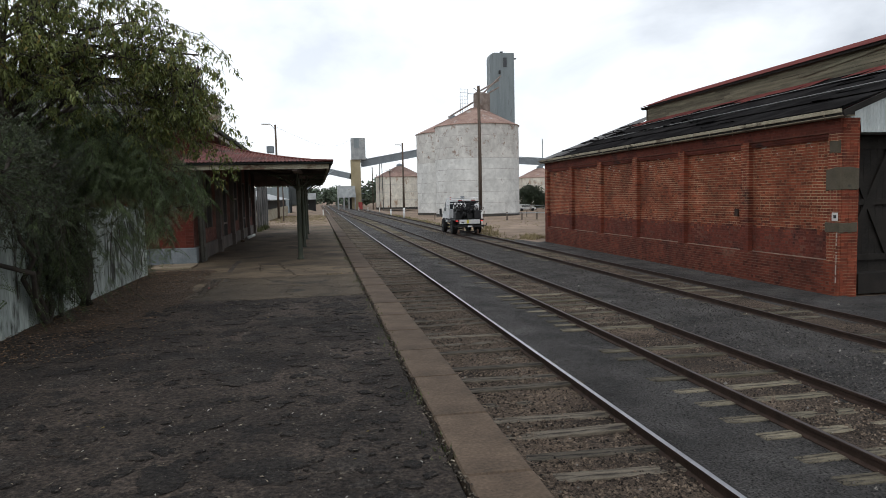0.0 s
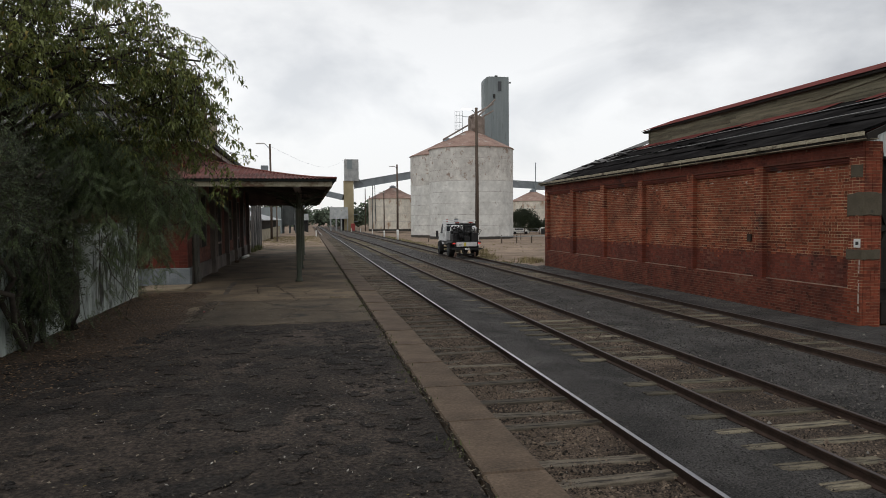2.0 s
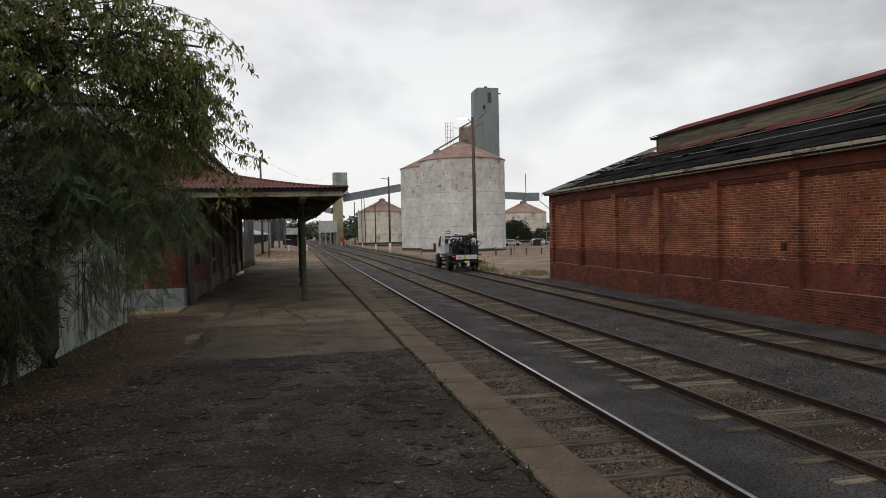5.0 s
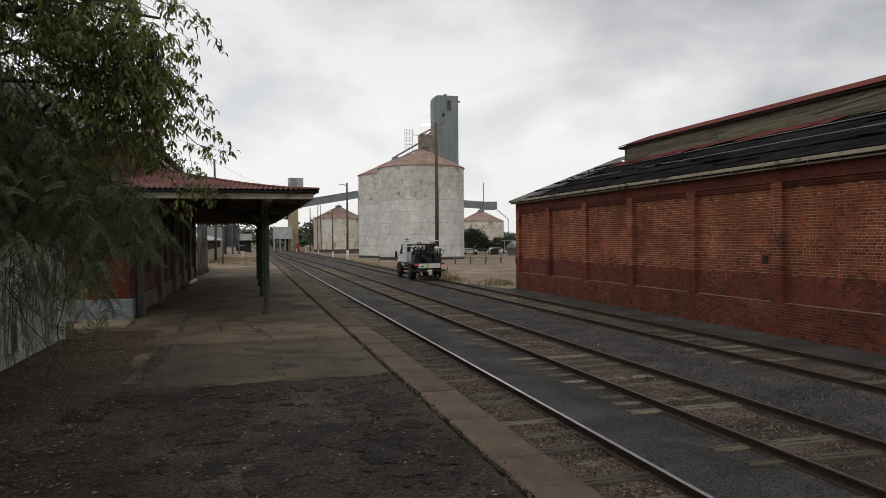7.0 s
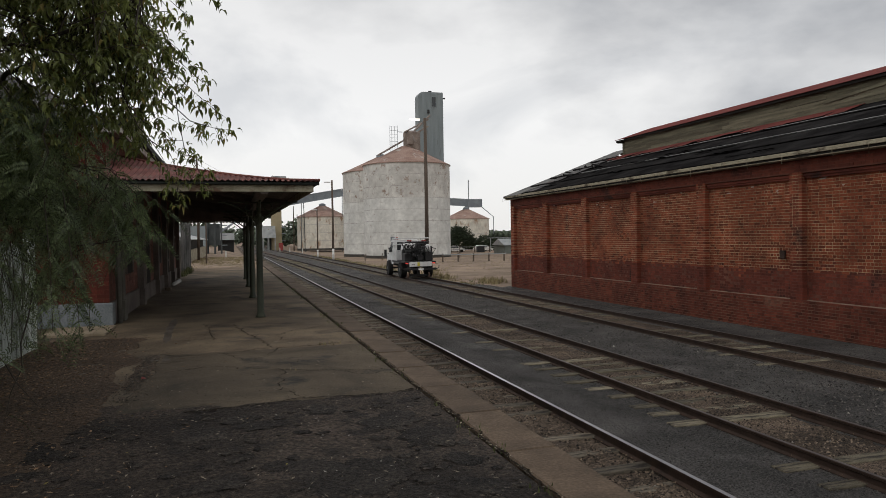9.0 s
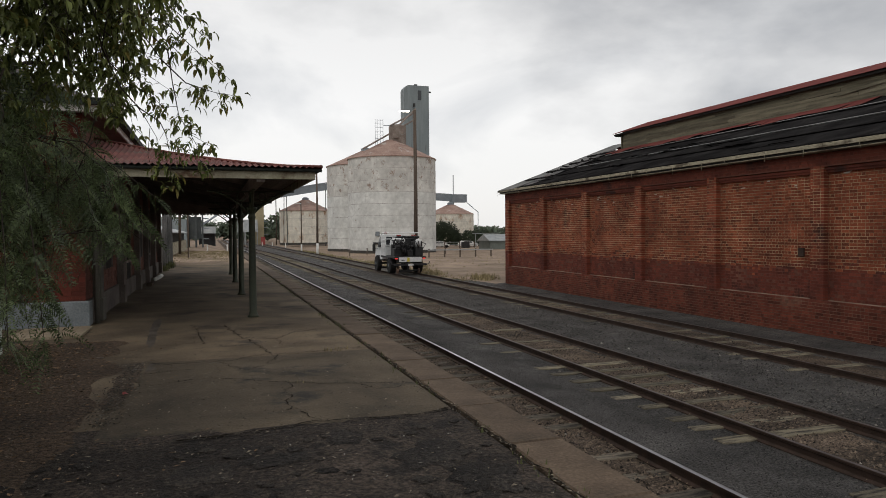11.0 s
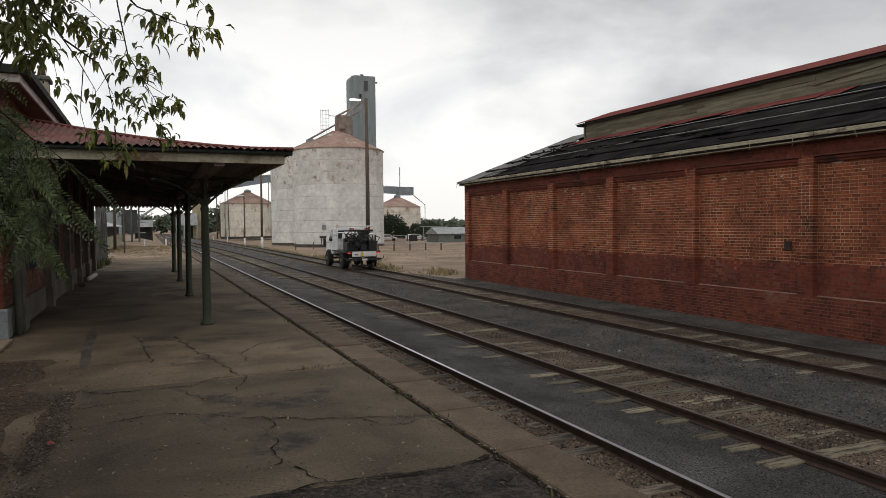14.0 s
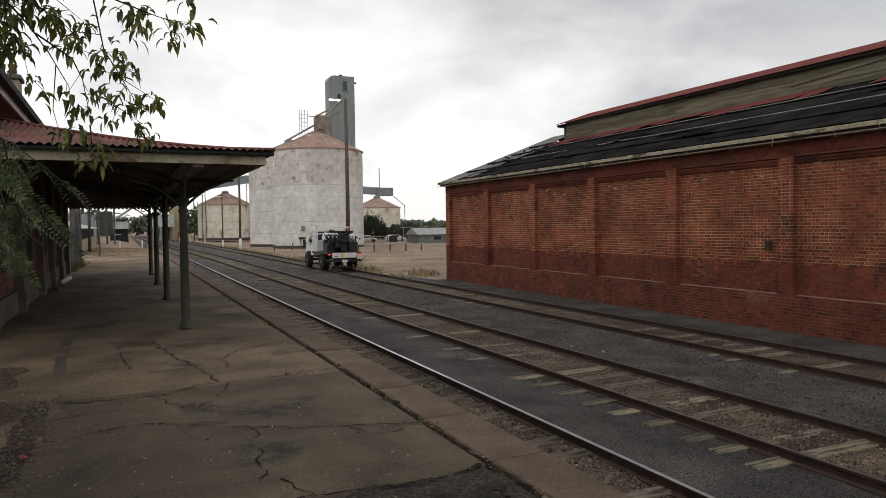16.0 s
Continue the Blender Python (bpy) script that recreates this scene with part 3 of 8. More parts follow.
def build_ground():
    xs = [-2500, -600, -200, -80, -40, -20, -8, -3, 0.3, 1, 5, 9, 11.5, 12.5, 13.5, 15, 18, 24, 32, 45, 70, 110, 200, 600, 2500]
    ys = [-2500, -300, -60, -20, 0, 10, 20, 30, 40, 50, 55, 60, 66, 72, 80, 90, 100, 112, 125, 150, 200, 300, 600, 1200, 4000]
    verts = [(x, y, ground_z(x, y) - (0.15 if 0.9 < x < 11.6 else 0.0)) for y in ys for x in xs]
    w = len(xs)
    faces = [(j * w + i, j * w + i + 1, (j + 1) * w + i + 1, (j + 1) * w + i) for j in range(len(ys) - 1) for i in range(w - 1)]
    g = raw("ground", verts, faces, M_DIRT)
    tagged(g, "dry tan earth and thin grass around the yard", "ground", kind="structure")
    # ballast bed over the three tracks
    bx = [0.40, 1.0, 1.7, 2.4, 3.0, 3.2, 3.7, 4.2, 4.5, 4.9, 5.2, 5.8, 6.5, 6.8, 7.3, 8.0, 8.8, 9.3, 9.8, 10.4, 11.0, 11.4, 12.0, 12.5, 13.0]
    lift = {3.2: 0.055, 3.7: 0.06, 4.2: 0.045, 4.5: 0.008, 4.9: 0.008, 5.2: 0.006, 5.8: 0.004, 6.5: 0.008, 6.8: 0.025, 7.3: 0.05, 8.0: 0.07, 8.8: 0.05, 9.3: 0.022, 9.8: 0.016, 10.4: 0.016, 11.0: 0.016, 11.4: 0.03, 12.0: 0.03}
    by = [-30 + 2.0 * k for k in range(60)] + [90 + 15 * k for k in range(16)]
    verts, faces = [], []
    for y in by:
        edge = 1.0 if y < 42 else 1.0 - 0.09 * step(y, 42, 50)
        for x in bx:
            xx = 0.40 + (x - 0.40) * edge
            z = max(ground_z(xx, y), GROUND_Z) + 0.006 + 0.02 * noise.noise((xx * 0.8, y * 0.4, 0.3))
            z += lift.get(x, 0.0) + (0.009 * step(y, 9, 14) if x in (4.5, 4.9, 9.3) else 0.0)
            if x > 12.2:
                z = ground_z(xx, y) + 0.012
            verts.append((xx, y, z))
    w = len(bx)
    faces = [(j * w + i, j * w + i + 1, (j + 1) * w + i + 1, (j + 1) * w + i) for j in range(len(by) - 1) for i in range(w - 1)]
    def in_track(i):
        m = (bx[i] + bx[i + 1]) / 2
        return m < 3.0 or 5.2 < m < 6.5 or 9.8 < m < 11.0
    brown = [f for k, f in enumerate(faces) if in_track(k % (w - 1))]
    faces = [f for k, f in enumerate(faces) if not in_track(k % (w - 1))]
    tagged(raw("track_bed", verts, brown, M_TRACKBED), "brown dirty ballast inside the tracks", "ground", kind="structure")
    tagged(raw("ballast_bed", verts, faces, M_BALLAST), "dark grey ballast and cinders between the tracks", "ground", kind="structure")
    for a, b in TRACKS:
        nx = 24
        xs2 = [a + (b - a) * i / nx for i in range(nx + 1)]
        ys2 = [-4 + 0.075 * j for j in range(640)] + [44 + 4 * j for j in range(30)]
        verts = [(x, y, fill_z(x, y)) for y in ys2 for x in xs2]
        faces = [(j * (nx + 1) + i, j * (nx + 1) + i + 1, (j + 1) * (nx + 1) + i + 1, (j + 1) * (nx + 1) + i) for j in range(len(ys2) - 1) for i in range(nx)]
        tagged(raw("track_fill", verts, faces, M_TRACKBED), "dirt and ballast filled between the sleepers", "ground", kind="structure")
    bm = bmesh.new()
    vs = [bm.verts.new(p) for p in ((13.0, -30, -1.255), (13.6, -30, -1.2), (13.6, 42, -1.2), (13.0, 42, -1.255))]
    bm.faces.new(vs)
    vs = [bm.verts.new(p) for p in ((13.6, -30, -1.2), (60, -30, -1.2), (60, 16.2, -1.2), (13.6, 16.2, -1.2))]
    bm.faces.new(vs)
    thing("gravel_apron", bm, M_BALLAST, "dark cinder apron along the foot of the goods shed", "ground", kind="structure")


build_ground()


def build_platform():
    h = holder("platform", -3, 20, GROUND_Z, "low railway platform of old asphalt and cracked concrete with a stone edge", "platform", kind="structure")
    # surface pieces butt end to end
    def top(name, x0, y0, x1, y1, material, z=0.0, z1=None, label="", seg=1.0, rough=0.006, ragged=0.0, right=0.0):
        nx, ny = max(2, int((x1 - x0) / seg)), max(2, int((y1 - y0) / seg))
        z1 = z if z1 is None else z1
        verts, faces = [], []
        for j in range(ny + 1):
            for i in range(nx + 1):
                x, y = x0 + (x1 - x0) * i / nx, y0 + (y1 - y0) * j / ny
                edge = i in (0, nx) or j in (0, ny)
                if ragged and j == 0:
                    y += ragged * (noise.noise((x * 1.3, 4.1, 0)) + 0.5 * noise.noise((x * 5.0, 1.7, 0)))
                if ragged and i == 0:
                    x += ragged * 0.7 * (noise.noise((y * 0.9, 9.1, 0)) + 0.6 * noise.noise((y * 4.0, 2.7, 0)))
                if right and i == nx:
                    x += right * (noise.noise((y * 0.8, 6.1, 0)) + 0.6 * noise.noise((y * 3.7, 7.7, 0)))
                dip = 0.012 if (ragged and j == 0) or (right and i == nx) else 0.0
                verts.append((x, y, z - dip + (z1 - z) * j / ny + (0 if edge else rough * noise.noise((x * 1.7, y * 1.7, 2)))))
        w = nx + 1
        faces = [(j * w + i, j * w + i + 1, (j + 1) * w + i + 1, (j + 1) * w + i) for j in range(ny) for i in range(nx)]
        ob = raw(name, verts, faces, material, h)
        return tagged(ob, label) if label else ob
    top("asphalt", -14, -14, -0.012, 13.1, M_ASPHALT, -0.0065, label="rough dark asphalt littered with leaves", seg=0.35, rough=0.004)
    top("dirt_verge", -14, 10.1, -3.42, 18.4, M_VERGE, 0.007, label="dirty verge with leaf litter", seg=0.3, rough=0.003, ragged=0.3, right=0.35)
    top("veranda_paving", -14, 12.6, -3.0, 46, M_CONCRETE, -0.004, label="grimy concrete paving under the veranda", seg=0.4, rough=0.004, ragged=0.5)
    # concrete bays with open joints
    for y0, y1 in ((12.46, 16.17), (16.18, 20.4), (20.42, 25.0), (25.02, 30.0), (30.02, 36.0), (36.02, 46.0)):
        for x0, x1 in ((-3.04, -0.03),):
            # the first bay has a darker concrete than the rest
            top("concrete_bay", x0, y0, x1, y1, M_DARKCONCRETE if y0 < 13 else M_CONCRETE, rng.uniform(-0.002, 0.004), seg=0.22 if y0 < 20 else 0.5, rough=0.003, ragged=0.45 if y0 < 12.5 else (0.12 if x0 < -3 else 0.0))
    top("joint_bed", -3.06, 13.2, -0.03, 46, M_WORN, -0.012, seg=1.0, rough=0.0)
    top("dirt_end", -14, 46, -0.02, 78, M_DIRT, -0.01, -0.1, label="tan dirt and thin grass at the platform end", seg=1.0, rough=0.03)
    top("dirt_ramp", -14, 78, -0.02, 112, M_DIRT, -0.1, -1.1, seg=1.5, rough=0.03)
    bm = bmesh.new()
    add_box(bm, -14, -14, GROUND_Z - 0.1, -0.03, 78, -0.16)
    part("core", bm, M_CRACK, h)
    bm = bmesh.new()
    add_box(bm, -0.03, -14, GROUND_Z - 0.1, 0.42, 78, -0.14)
    part("edge_wall", bm, M_RENDER, h, "stained cement face under the platform edge")
    bm = bmesh.new()
    add_box(bm, 0.04, 0.006, -0.13, 0.505, 1.244, 0.004)
    base = mesh_of(bm, "coping_slab", M_COPING, bevel=0.014)
    y = 5.107 - 12 * 1.25
    while y < 77:
        ob = new("coping_slab", base)
        ob.parent = h
        ob.matrix_parent_inverse = Matrix.Translation(-h.location)
        ob.location = (rng.uniform(-0.006, 0.006), y, rng.uniform(-0.004, 0.006))
        ob.rotation_euler = (0, 0, rng.uniform(-0.003, 0.003))
        y += 1.25
    return h


platform = build_platform()


def build_cracks():
    """Open cracks filled with dirt, in the concrete and along the coping."""
    verts, faces = [], []
    r = random.Random(3)

    def crack(pts, w):
        line = []
        for (ax, ay), (bx, by) in zip(pts, pts[1:]):
            n = max(3, int(math.hypot(bx - ax, by - ay) / 0.035))
            for i in range(n):
                x, y = ax + (bx - ax) * i / n, ay + (by - ay) * i / n
                line.append((x + 0.075 * noise.noise((x * 5, y * 5, 1.0)) + r.uniform(-0.006, 0.006), y + 0.05 * noise.noise((x * 6, y * 6, 7.0)) + r.uniform(-0.008, 0.008)))
        line.append(pts[-1])
        for i, (x, y) in enumerate(line):
            j, k = max(i - 1, 0), min(i + 1, len(line) - 1)
            dx, dy = line[k][0] - line[j][0], line[k][1] - line[j][1]
            s = math.hypot(dx, dy) or 1
            ww = w * max(0.06, 0.42 + 0.75 * noise.noise((x * 4.5, y * 4.5, 5.0)) + r.uniform(-0.12, 0.12))
            b = len(verts)
            verts.extend([(x - dy / s * ww, y + dx / s * ww, 0.0085), (x + dy / s * ww, y - dx / s * ww, 0.0085)])
            if i:
                faces.append((b - 2, b - 1, b + 1, b))
    crack([(-3.0, 14.69), (-2.78, 14.69), (-2.48, 14.84), (-2.25, 14.87), (-1.85, 14.67), (-1.68, 14.45), (-1.41, 14.35), (-1.07, 14.13), (-0.7, 13.99), (-0.34, 13.86), (-0.05, 13.74)], 0.012)
    crack([(-3.09, 16.2), (-2.75, 15.94), (-2.44, 15.95), (-1.96, 15.93), (-1.65, 16.21), (-1.35, 16.21), (-1.05, 16.17), (-0.71, 16.25), (-0.35, 16.36), (-0.05, 16.31)], 0.016)
    crack([(-3.0, 15.4), (-2.68, 15.44), (-2.46, 15.5)], 0.008)
    crack([(-2.15, 15.87), (-1.94, 15.43), (-1.8, 15.15), (-1.53, 15.51), (-1.39, 15.87), (-1.34, 16.2)], 0.011)
    crack([(-1.34, 14.3), (-1.34, 14.18), (-1.5, 13.81), (-1.46, 13.64), (-1.49, 13.37), (-1.47, 13.16), (-1.55, 13.05)], 0.012)
    crack([(-0.63, 13.91), (-0.5, 13.62), (-0.33, 13.6), (-0.21, 13.7), (-0.03, 13.34)], 0.008)
    crack([(-1.67, 17.93), (-1.24, 17.64), (-0.84, 18.31), (-0.45, 18.51)], 0.009)
    crack([(-1.24, 17.64), (-1.2, 17.09), (-0.91, 17.01)], 0.008)
    crack([(-1.98, 19.67), (-1.87, 18.69), (-1.71, 17.78), (-1.52, 16.9), (-1.43, 16.34)], 0.018)
    crack([(-1.41, 12.95), (-1.34, 12.74), (-1.28, 12.55)], 0.012)
    crack([(-3.0, 17.6), (-2.38, 17.67)], 0.012)
    crack([(-2.53, 19.98), (-2.32, 17.52)], 0.014)
    crack([(-0.08, 12.57), (-0.34, 12.49), (-0.76, 12.48), (-1.05, 12.56), (-1.27, 12.58), (-1.9, 12.42), (-2.5, 12.36)], 0.03)
    crack([(0.01, y) for y in range(-12, 60, 2)], 0.026)
    crumbs, cf = [], []
    for k in range(0, len(verts) - 1, 2):
        x0, y0, _ = verts[k]
        for _ in range(3):
            if r.random() < 0.75 and y0 > 3:
                x, y, s = x0 + r.gauss(0, 0.022), y0 + r.gauss(0, 0.03), r.uniform(0.002, 0.008)
                b = len(crumbs)
                crumbs.extend([(x - s, y - s * 0.5, 0.012), (x + s, y - s * 0.8, 0.012), (x + s * 0.2, y + s, 0.012), (x, y, 0.013 + s)])
                cf.extend([(b, b + 1, b + 3), (b + 1, b + 2, b + 3), (b + 2, b, b + 3)])
    tagged(raw("crack_crumbs", crumbs, cf, M_SPECK, platform), "crumbs of grit along the cracks", kind="stuff")
    tagged(raw("crack_dirt", verts, faces, M_CRACK, platform), "dark dirt in cracks", kind="stuff")


build_cracks()


def build_scabs():
    """Ragged remnants of the top coat, standing a few millimetres proud of the worn asphalt."""
    r = random.Random(19)
    verts, faces = [], []
    for k in range(760):
        x = -0.12 - 4.6 * r.random() ** 1.3
        y = 1.6 + 10.6 * r.random() ** 1.15
        wide = r.uniform(0.02, 0.08) if k % 6 else r.uniform(0.10, 0.26)
        if x + wide * 1.3 > -0.06 or y + wide > 12.2:
            continue
        n, seed, long, turn = 16, r.random() * 50, r.uniform(0.6, 1.6), r.uniform(0, 3.14)
        b, high = len(verts), r.uniform(0.003, 0.007)
        for q, z in ((1.0, -0.004), (0.86, high)):
            for i in range(n):
                a = i * math.tau / n
                d = wide * q * (1 + 0.55 * noise.noise((math.cos(a) * 1.6, math.sin(a) * 1.6, seed)) + r.uniform(-0.16, 0.16))
                u, v = d * math.cos(a) * long, d * math.sin(a)
                verts.append((x + u * math.cos(turn) - v * math.sin(turn), y + u * math.sin(turn) + v * math.cos(turn), z))
        faces.extend([(b + i, b + (i + 1) % n, b + n + (i + 1) % n, b + n + i) for i in range(n)])
        faces.append(tuple(b + n + i for i in range(n)))
    tagged(raw("asphalt_scabs", verts, faces, M_SCAB), "crumbling dark remnants of the asphalt top coat", "asphalt", kind="stuff")


build_scabs()


def build_dirt_strips():
    """Worn strips where the surface has gone and dirt and gravel lie in their place."""
    r = random.Random(13)

    def strip(name, line, wide, m, label):
        verts, faces = [], []
        n = 28
        for i in range(n + 1):
            t = i / n * (len(line) - 1)
            k = min(int(t), len(line) - 2)
            x = line[k][0] + (line[k + 1][0] - line[k][0]) * (t - k)
            y = line[k][1] + (line[k + 1][1] - line[k][1]) * (t - k)
            fade = min(1.0, 4.0 * (1 - abs(2 * i / n - 1)) + 0.15)
            a, b = wide * fade * r.uniform(0.7, 1.15), wide * fade * r.uniform(0.7, 1.15)
            verts.extend([(x - a, y, 0.0045), (x, y, 0.0085), (x + b, y, 0.0045)])
            if i:
                q = 3 * i
                faces.extend([(q - 3, q - 2, q + 1, q), (q - 2, q - 1, q + 2, q + 1)])
        tagged(raw(name, verts, faces, m, platform), label)
    strip("worn_strip", [(-3.12, 16.2), (-3.17, 15.4), (-3.16, 14.6), (-3.2, 13.6)], 0.12, M_VERGE, "strip of dirt and gravel in the paving")
    strip("worn_strip", [(-3.2, 21.2), (-3.19, 19.5), (-3.1, 17.5)], 0.075, M_WORN, "dark worn strip in the paving")
    verts, faces = [], []
    for _ in range(900):
        x, y, s = -3.16 + r.gauss(0, 0.07), r.uniform(13.0, 16.2), r.uniform(0.003, 0.012)
        b = len(verts)
        verts.extend([(x - s, y - s, 0.011), (x + s, y - s * 0.6, 0.011), (x + s * 0.3, y + s, 0.011), (x, y, 0.011 + s)])
        faces.extend([(b, b + 1, b + 3), (b + 1, b + 2, b + 3), (b + 2, b, b + 3)])
    tagged(raw("gravel", verts, faces, M_SPECK, platform), "loose gravel", kind="stuff")


build_dirt_strips()


def build_track(x0, x1, label, shiny, y_from=-25.0, y_to=330.0, bend=0.0, seed=1, bury=0.0, timber=None, proud=0.0, half=1.32, aside=0.0):
    """One track: two rails and its sleepers."""
    r = random.Random(seed)
    xc = (x0 + x1) / 2
    t = holder("railway_track", xc, 0, GROUND_Z, label, "railway track", "parallel tracks")

    def shift(y):
        return bend * step(y, 60, 190)
    for x in (x0, x1):
        prof = [(-0.065, -0.155), (0.065, -0.155), (0.065, -0.14), (0.012, -0.12), (0.010, -0.045), (0.034, -0.032), (0.034, -0.003),
                (-0.034, -0.003), (-0.034, -0.032), (-0.010, -0.045), (-0.012, -0.12), (-0.065, -0.14)]
        bm = bmesh.new()
        ys = [y_from + (y_to - y_from) * i / 60 for i in range(61)]
        rings = [[bm.verts.new((x + shift(y) + px, y, RAIL_Z + pz)) for px, pz in prof] for y in ys]
        n = len(prof)
        for a, b in zip(rings, rings[1:]):
            for i in range(n):
                bm.faces.new((a[i], a[(i + 1) % n], b[(i + 1) % n], b[i]))
        bm.faces.new(rings[0][::-1])
        bm.faces.new(rings[-1])
        rail = part("rail", bm, M_RAIL, t)
        bm = bmesh.new()
        wide = 0.031 if shiny else 0.026
        rows = [[bm.verts.new((x + shift(y) + dx, y, RAIL_Z + (-0.0012 if abs(dx) > 0.02 else 0.0))) for dx in (-wide, -wide * 0.5, wide * 0.5, wide)] for y in ys]
        for a, b in zip(rows, rows[1:]):
            for i in range(3):
                bm.faces.new((a[i], a[i + 1], b[i + 1], b[i]))
        part("running_surface", bm, M_RAILTOP if shiny else M_RAILDULL, rail, "polished steel" if shiny else "dull worn steel")
    bm = bmesh.new()
    add_box(bm, aside - half, -0.115, -0.13, aside + half, 0.115, 0.0)
    base = mesh_of(bm, "sleeper", timber or M_SLEEPER, bevel=0.012)
    y = -6.0
    while y < 112:
        gone = r.random() < bury * (1.0 if y < 11 or shiny else 1.4) and y < 60
        ob = new("sleeper", base)
        ob.parent = t
        ob.matrix_parent_inverse = Matrix.Translation(-t.location)
        z = RAIL_Z - 0.130 + proud - (0.040 if gone else r.uniform(-0.006, 0.018))
        ob.scale = (r.uniform(0.90, 1.0), r.uniform(0.85, 1.08), 1.0)
        ob.location = (xc + shift(y) - 10 * proud + r.uniform(-0.07, 0.07), y + r.uniform(-0.07, 0.07), z)
        ob.rotation_euler = (r.uniform(-0.03, 0.03), r.uniform(-0.009, 0.009), r.uniform(-0.045, 0.045))
        y += 0.69
    return t


build_track(1.265, 3.05, "main line with polished rails on half-buried timber sleepers beside the platform", True, seed=2, bury=0.16, timber=M_SLEEPERDARK, proud=0.014)
build_track(5.04, 6.64, "disused loop line with rusty rails on weathered sleepers", False, seed=5, bend=-2.3, bury=0.20, proud=0.002, half=1.42, aside=-0.06)
build_track(9.62, 11.22, "rusty siding with buried sleepers along the goods shed", False, seed=9, bend=-1.2, bury=0.2, proud=0.003)


def build_stones():
    """Loose ballast stones, many, lying on the bed."""
    r = random.Random(11)

    def field(n, pick, size, material, label):
        verts, faces = [], []
        for _ in range(n):
            x, y = pick()
            s = size * (0.45 + 1.25 * r.random() ** 2.2)
            zz = ground_z(x, y) + 0.02 + 0.02 * noise.noise((x * 0.8, y * 0.4, 0.3)) + s * 0.1
            zz += float(np.interp(x, [3.0, 3.4, 4.2, 4.6, 5.2, 6.5, 7.3, 8.0, 8.8, 9.4, 11.0, 11.4], [0.01, 0.055, 0.045, 0.006, 0.002, 0.008, 0.05, 0.07, 0.05, 0.02, 0.016, 0.03]))
            for q0, q1 in TRACKS:
                if q0 < x < q1:
                    zz = fill_z(x, y) + s * 0.1
            b, a = len(verts), r.uniform(0, 6.28)
            q = [(1, 0, 0), (0.2, 1, 0), (-1, 0.3, 0), (0, -0.9, 0), (0.1, 0.05, 0.8)]
            for px, py, pz in q:
                px, py = px * r.uniform(0.6, 1.1), py * r.uniform(0.6, 1.1)
                verts.append((x + s * (px * math.cos(a) - py * math.sin(a)), y + s * (px * math.sin(a) + py * math.cos(a)), zz + s * pz * r.uniform(0.6, 1.1) - s * 0.1 * (pz == 0)))
            faces += [(b, b + 1, b + 4), (b + 1, b + 2, b + 4), (b + 2, b + 3, b + 4), (b + 3, b, b + 4)]
        tagged(raw("ballast_stones", verts, faces, material), label, "ballast", kind="stuff")

    def near(a, b):
        return r.uniform(a, b), 1 + 56 * r.random() ** 1.9
    field(900, lambda: near(0.55, 3.0), 0.018, M_PALESTONE, "few pale stones in the main line")
    field(1500, lambda: near(5.0, 9.5), 0.019, M_PALESTONE, "few pale stones among the ballast")
    field(64000, lambda: near(0.5, 3.0), 0.020, M_STONE, "loose brownish ballast stones in the main line")
    field(30000, lambda: near(5.0, 6.6), 0.019, M_STONE, "loose brownish ballast stones in the loop line")
    field(34000, lambda: near(3.1, 5.0), 0.010, M_DARKSTONE, "fine dark gravel between the tracks")
    field(46000, lambda: near(6.7, 9.5), 0.0175, M_DARKSTONE, "loose dark ballast stones between the lines")
    field(13000, lambda: near(9.7, 11.1), 0.020, M_STONE, "loose stones in the siding")
    field(3500, lambda: near(11.2, 13.2), 0.018, M_DARKSTONE, "fine gravel beside the shed wall")


build_stones()

# ---- goods shed ----
SX, Y_NEAR, Y_FAR = 13.40, 16.45, 41.60
PILASTERS = [(16.45, 16.93)] + [(c - 0.23, c + 0.23) for c in (20.78, 24.92, 29.02, 33.06, 37.15)] + [(41.12, 41.60)]
COURSE = 0.0865


def brick_boxes(spans, x_face, z0, r, header_row, verts, faces, keep=None, deep=0.06, pick=None):
    """Bricks of one course over spans of y, their faces near x_face, appended to verts and faces, or to keep."""
    for a, b in spans:
        y = a
        first = True
        while y < b - 0.02:
            length = (0.115 if header_row else 0.235)
            if first and not header_row:
                length = 0.117 if r.random() < 0.5 else 0.175
            first = False
            y1 = min(y + length, b)
            if y1 - y < 0.03:
                break
            out = x_face + r.uniform(-0.003, 0.004)
            box = (out, y + 0.007, z0 + 0.007, x_face + deep, y1 - 0.007, z0 + COURSE - 0.007)
            if keep is not None and keep(y, z0):
                SINGLE.append(box)
            else:
                append_box(*(pick(y, z0) if pick else (verts, faces)), box)
            y = y1


def append_box(verts, faces, box):
    x0, y0, z0, x1, y1, z1 = box
    b = len(verts)
    verts.extend([(x0, y0, z0), (x1, y0, z0), (x1, y1, z0), (x0, y1, z0), (x0, y0, z1), (x1, y0, z1), (x1, y1, z1), (x0, y1, z1)])
    faces.extend([(b + 4, b + 5, b + 6, b + 7), (b + 3, b + 2, b + 1, b), (b, b + 1, b + 5, b + 4), (b + 2, b + 3, b + 7, b + 6), (b + 3, b, b + 4, b + 7)])


SINGLE = []


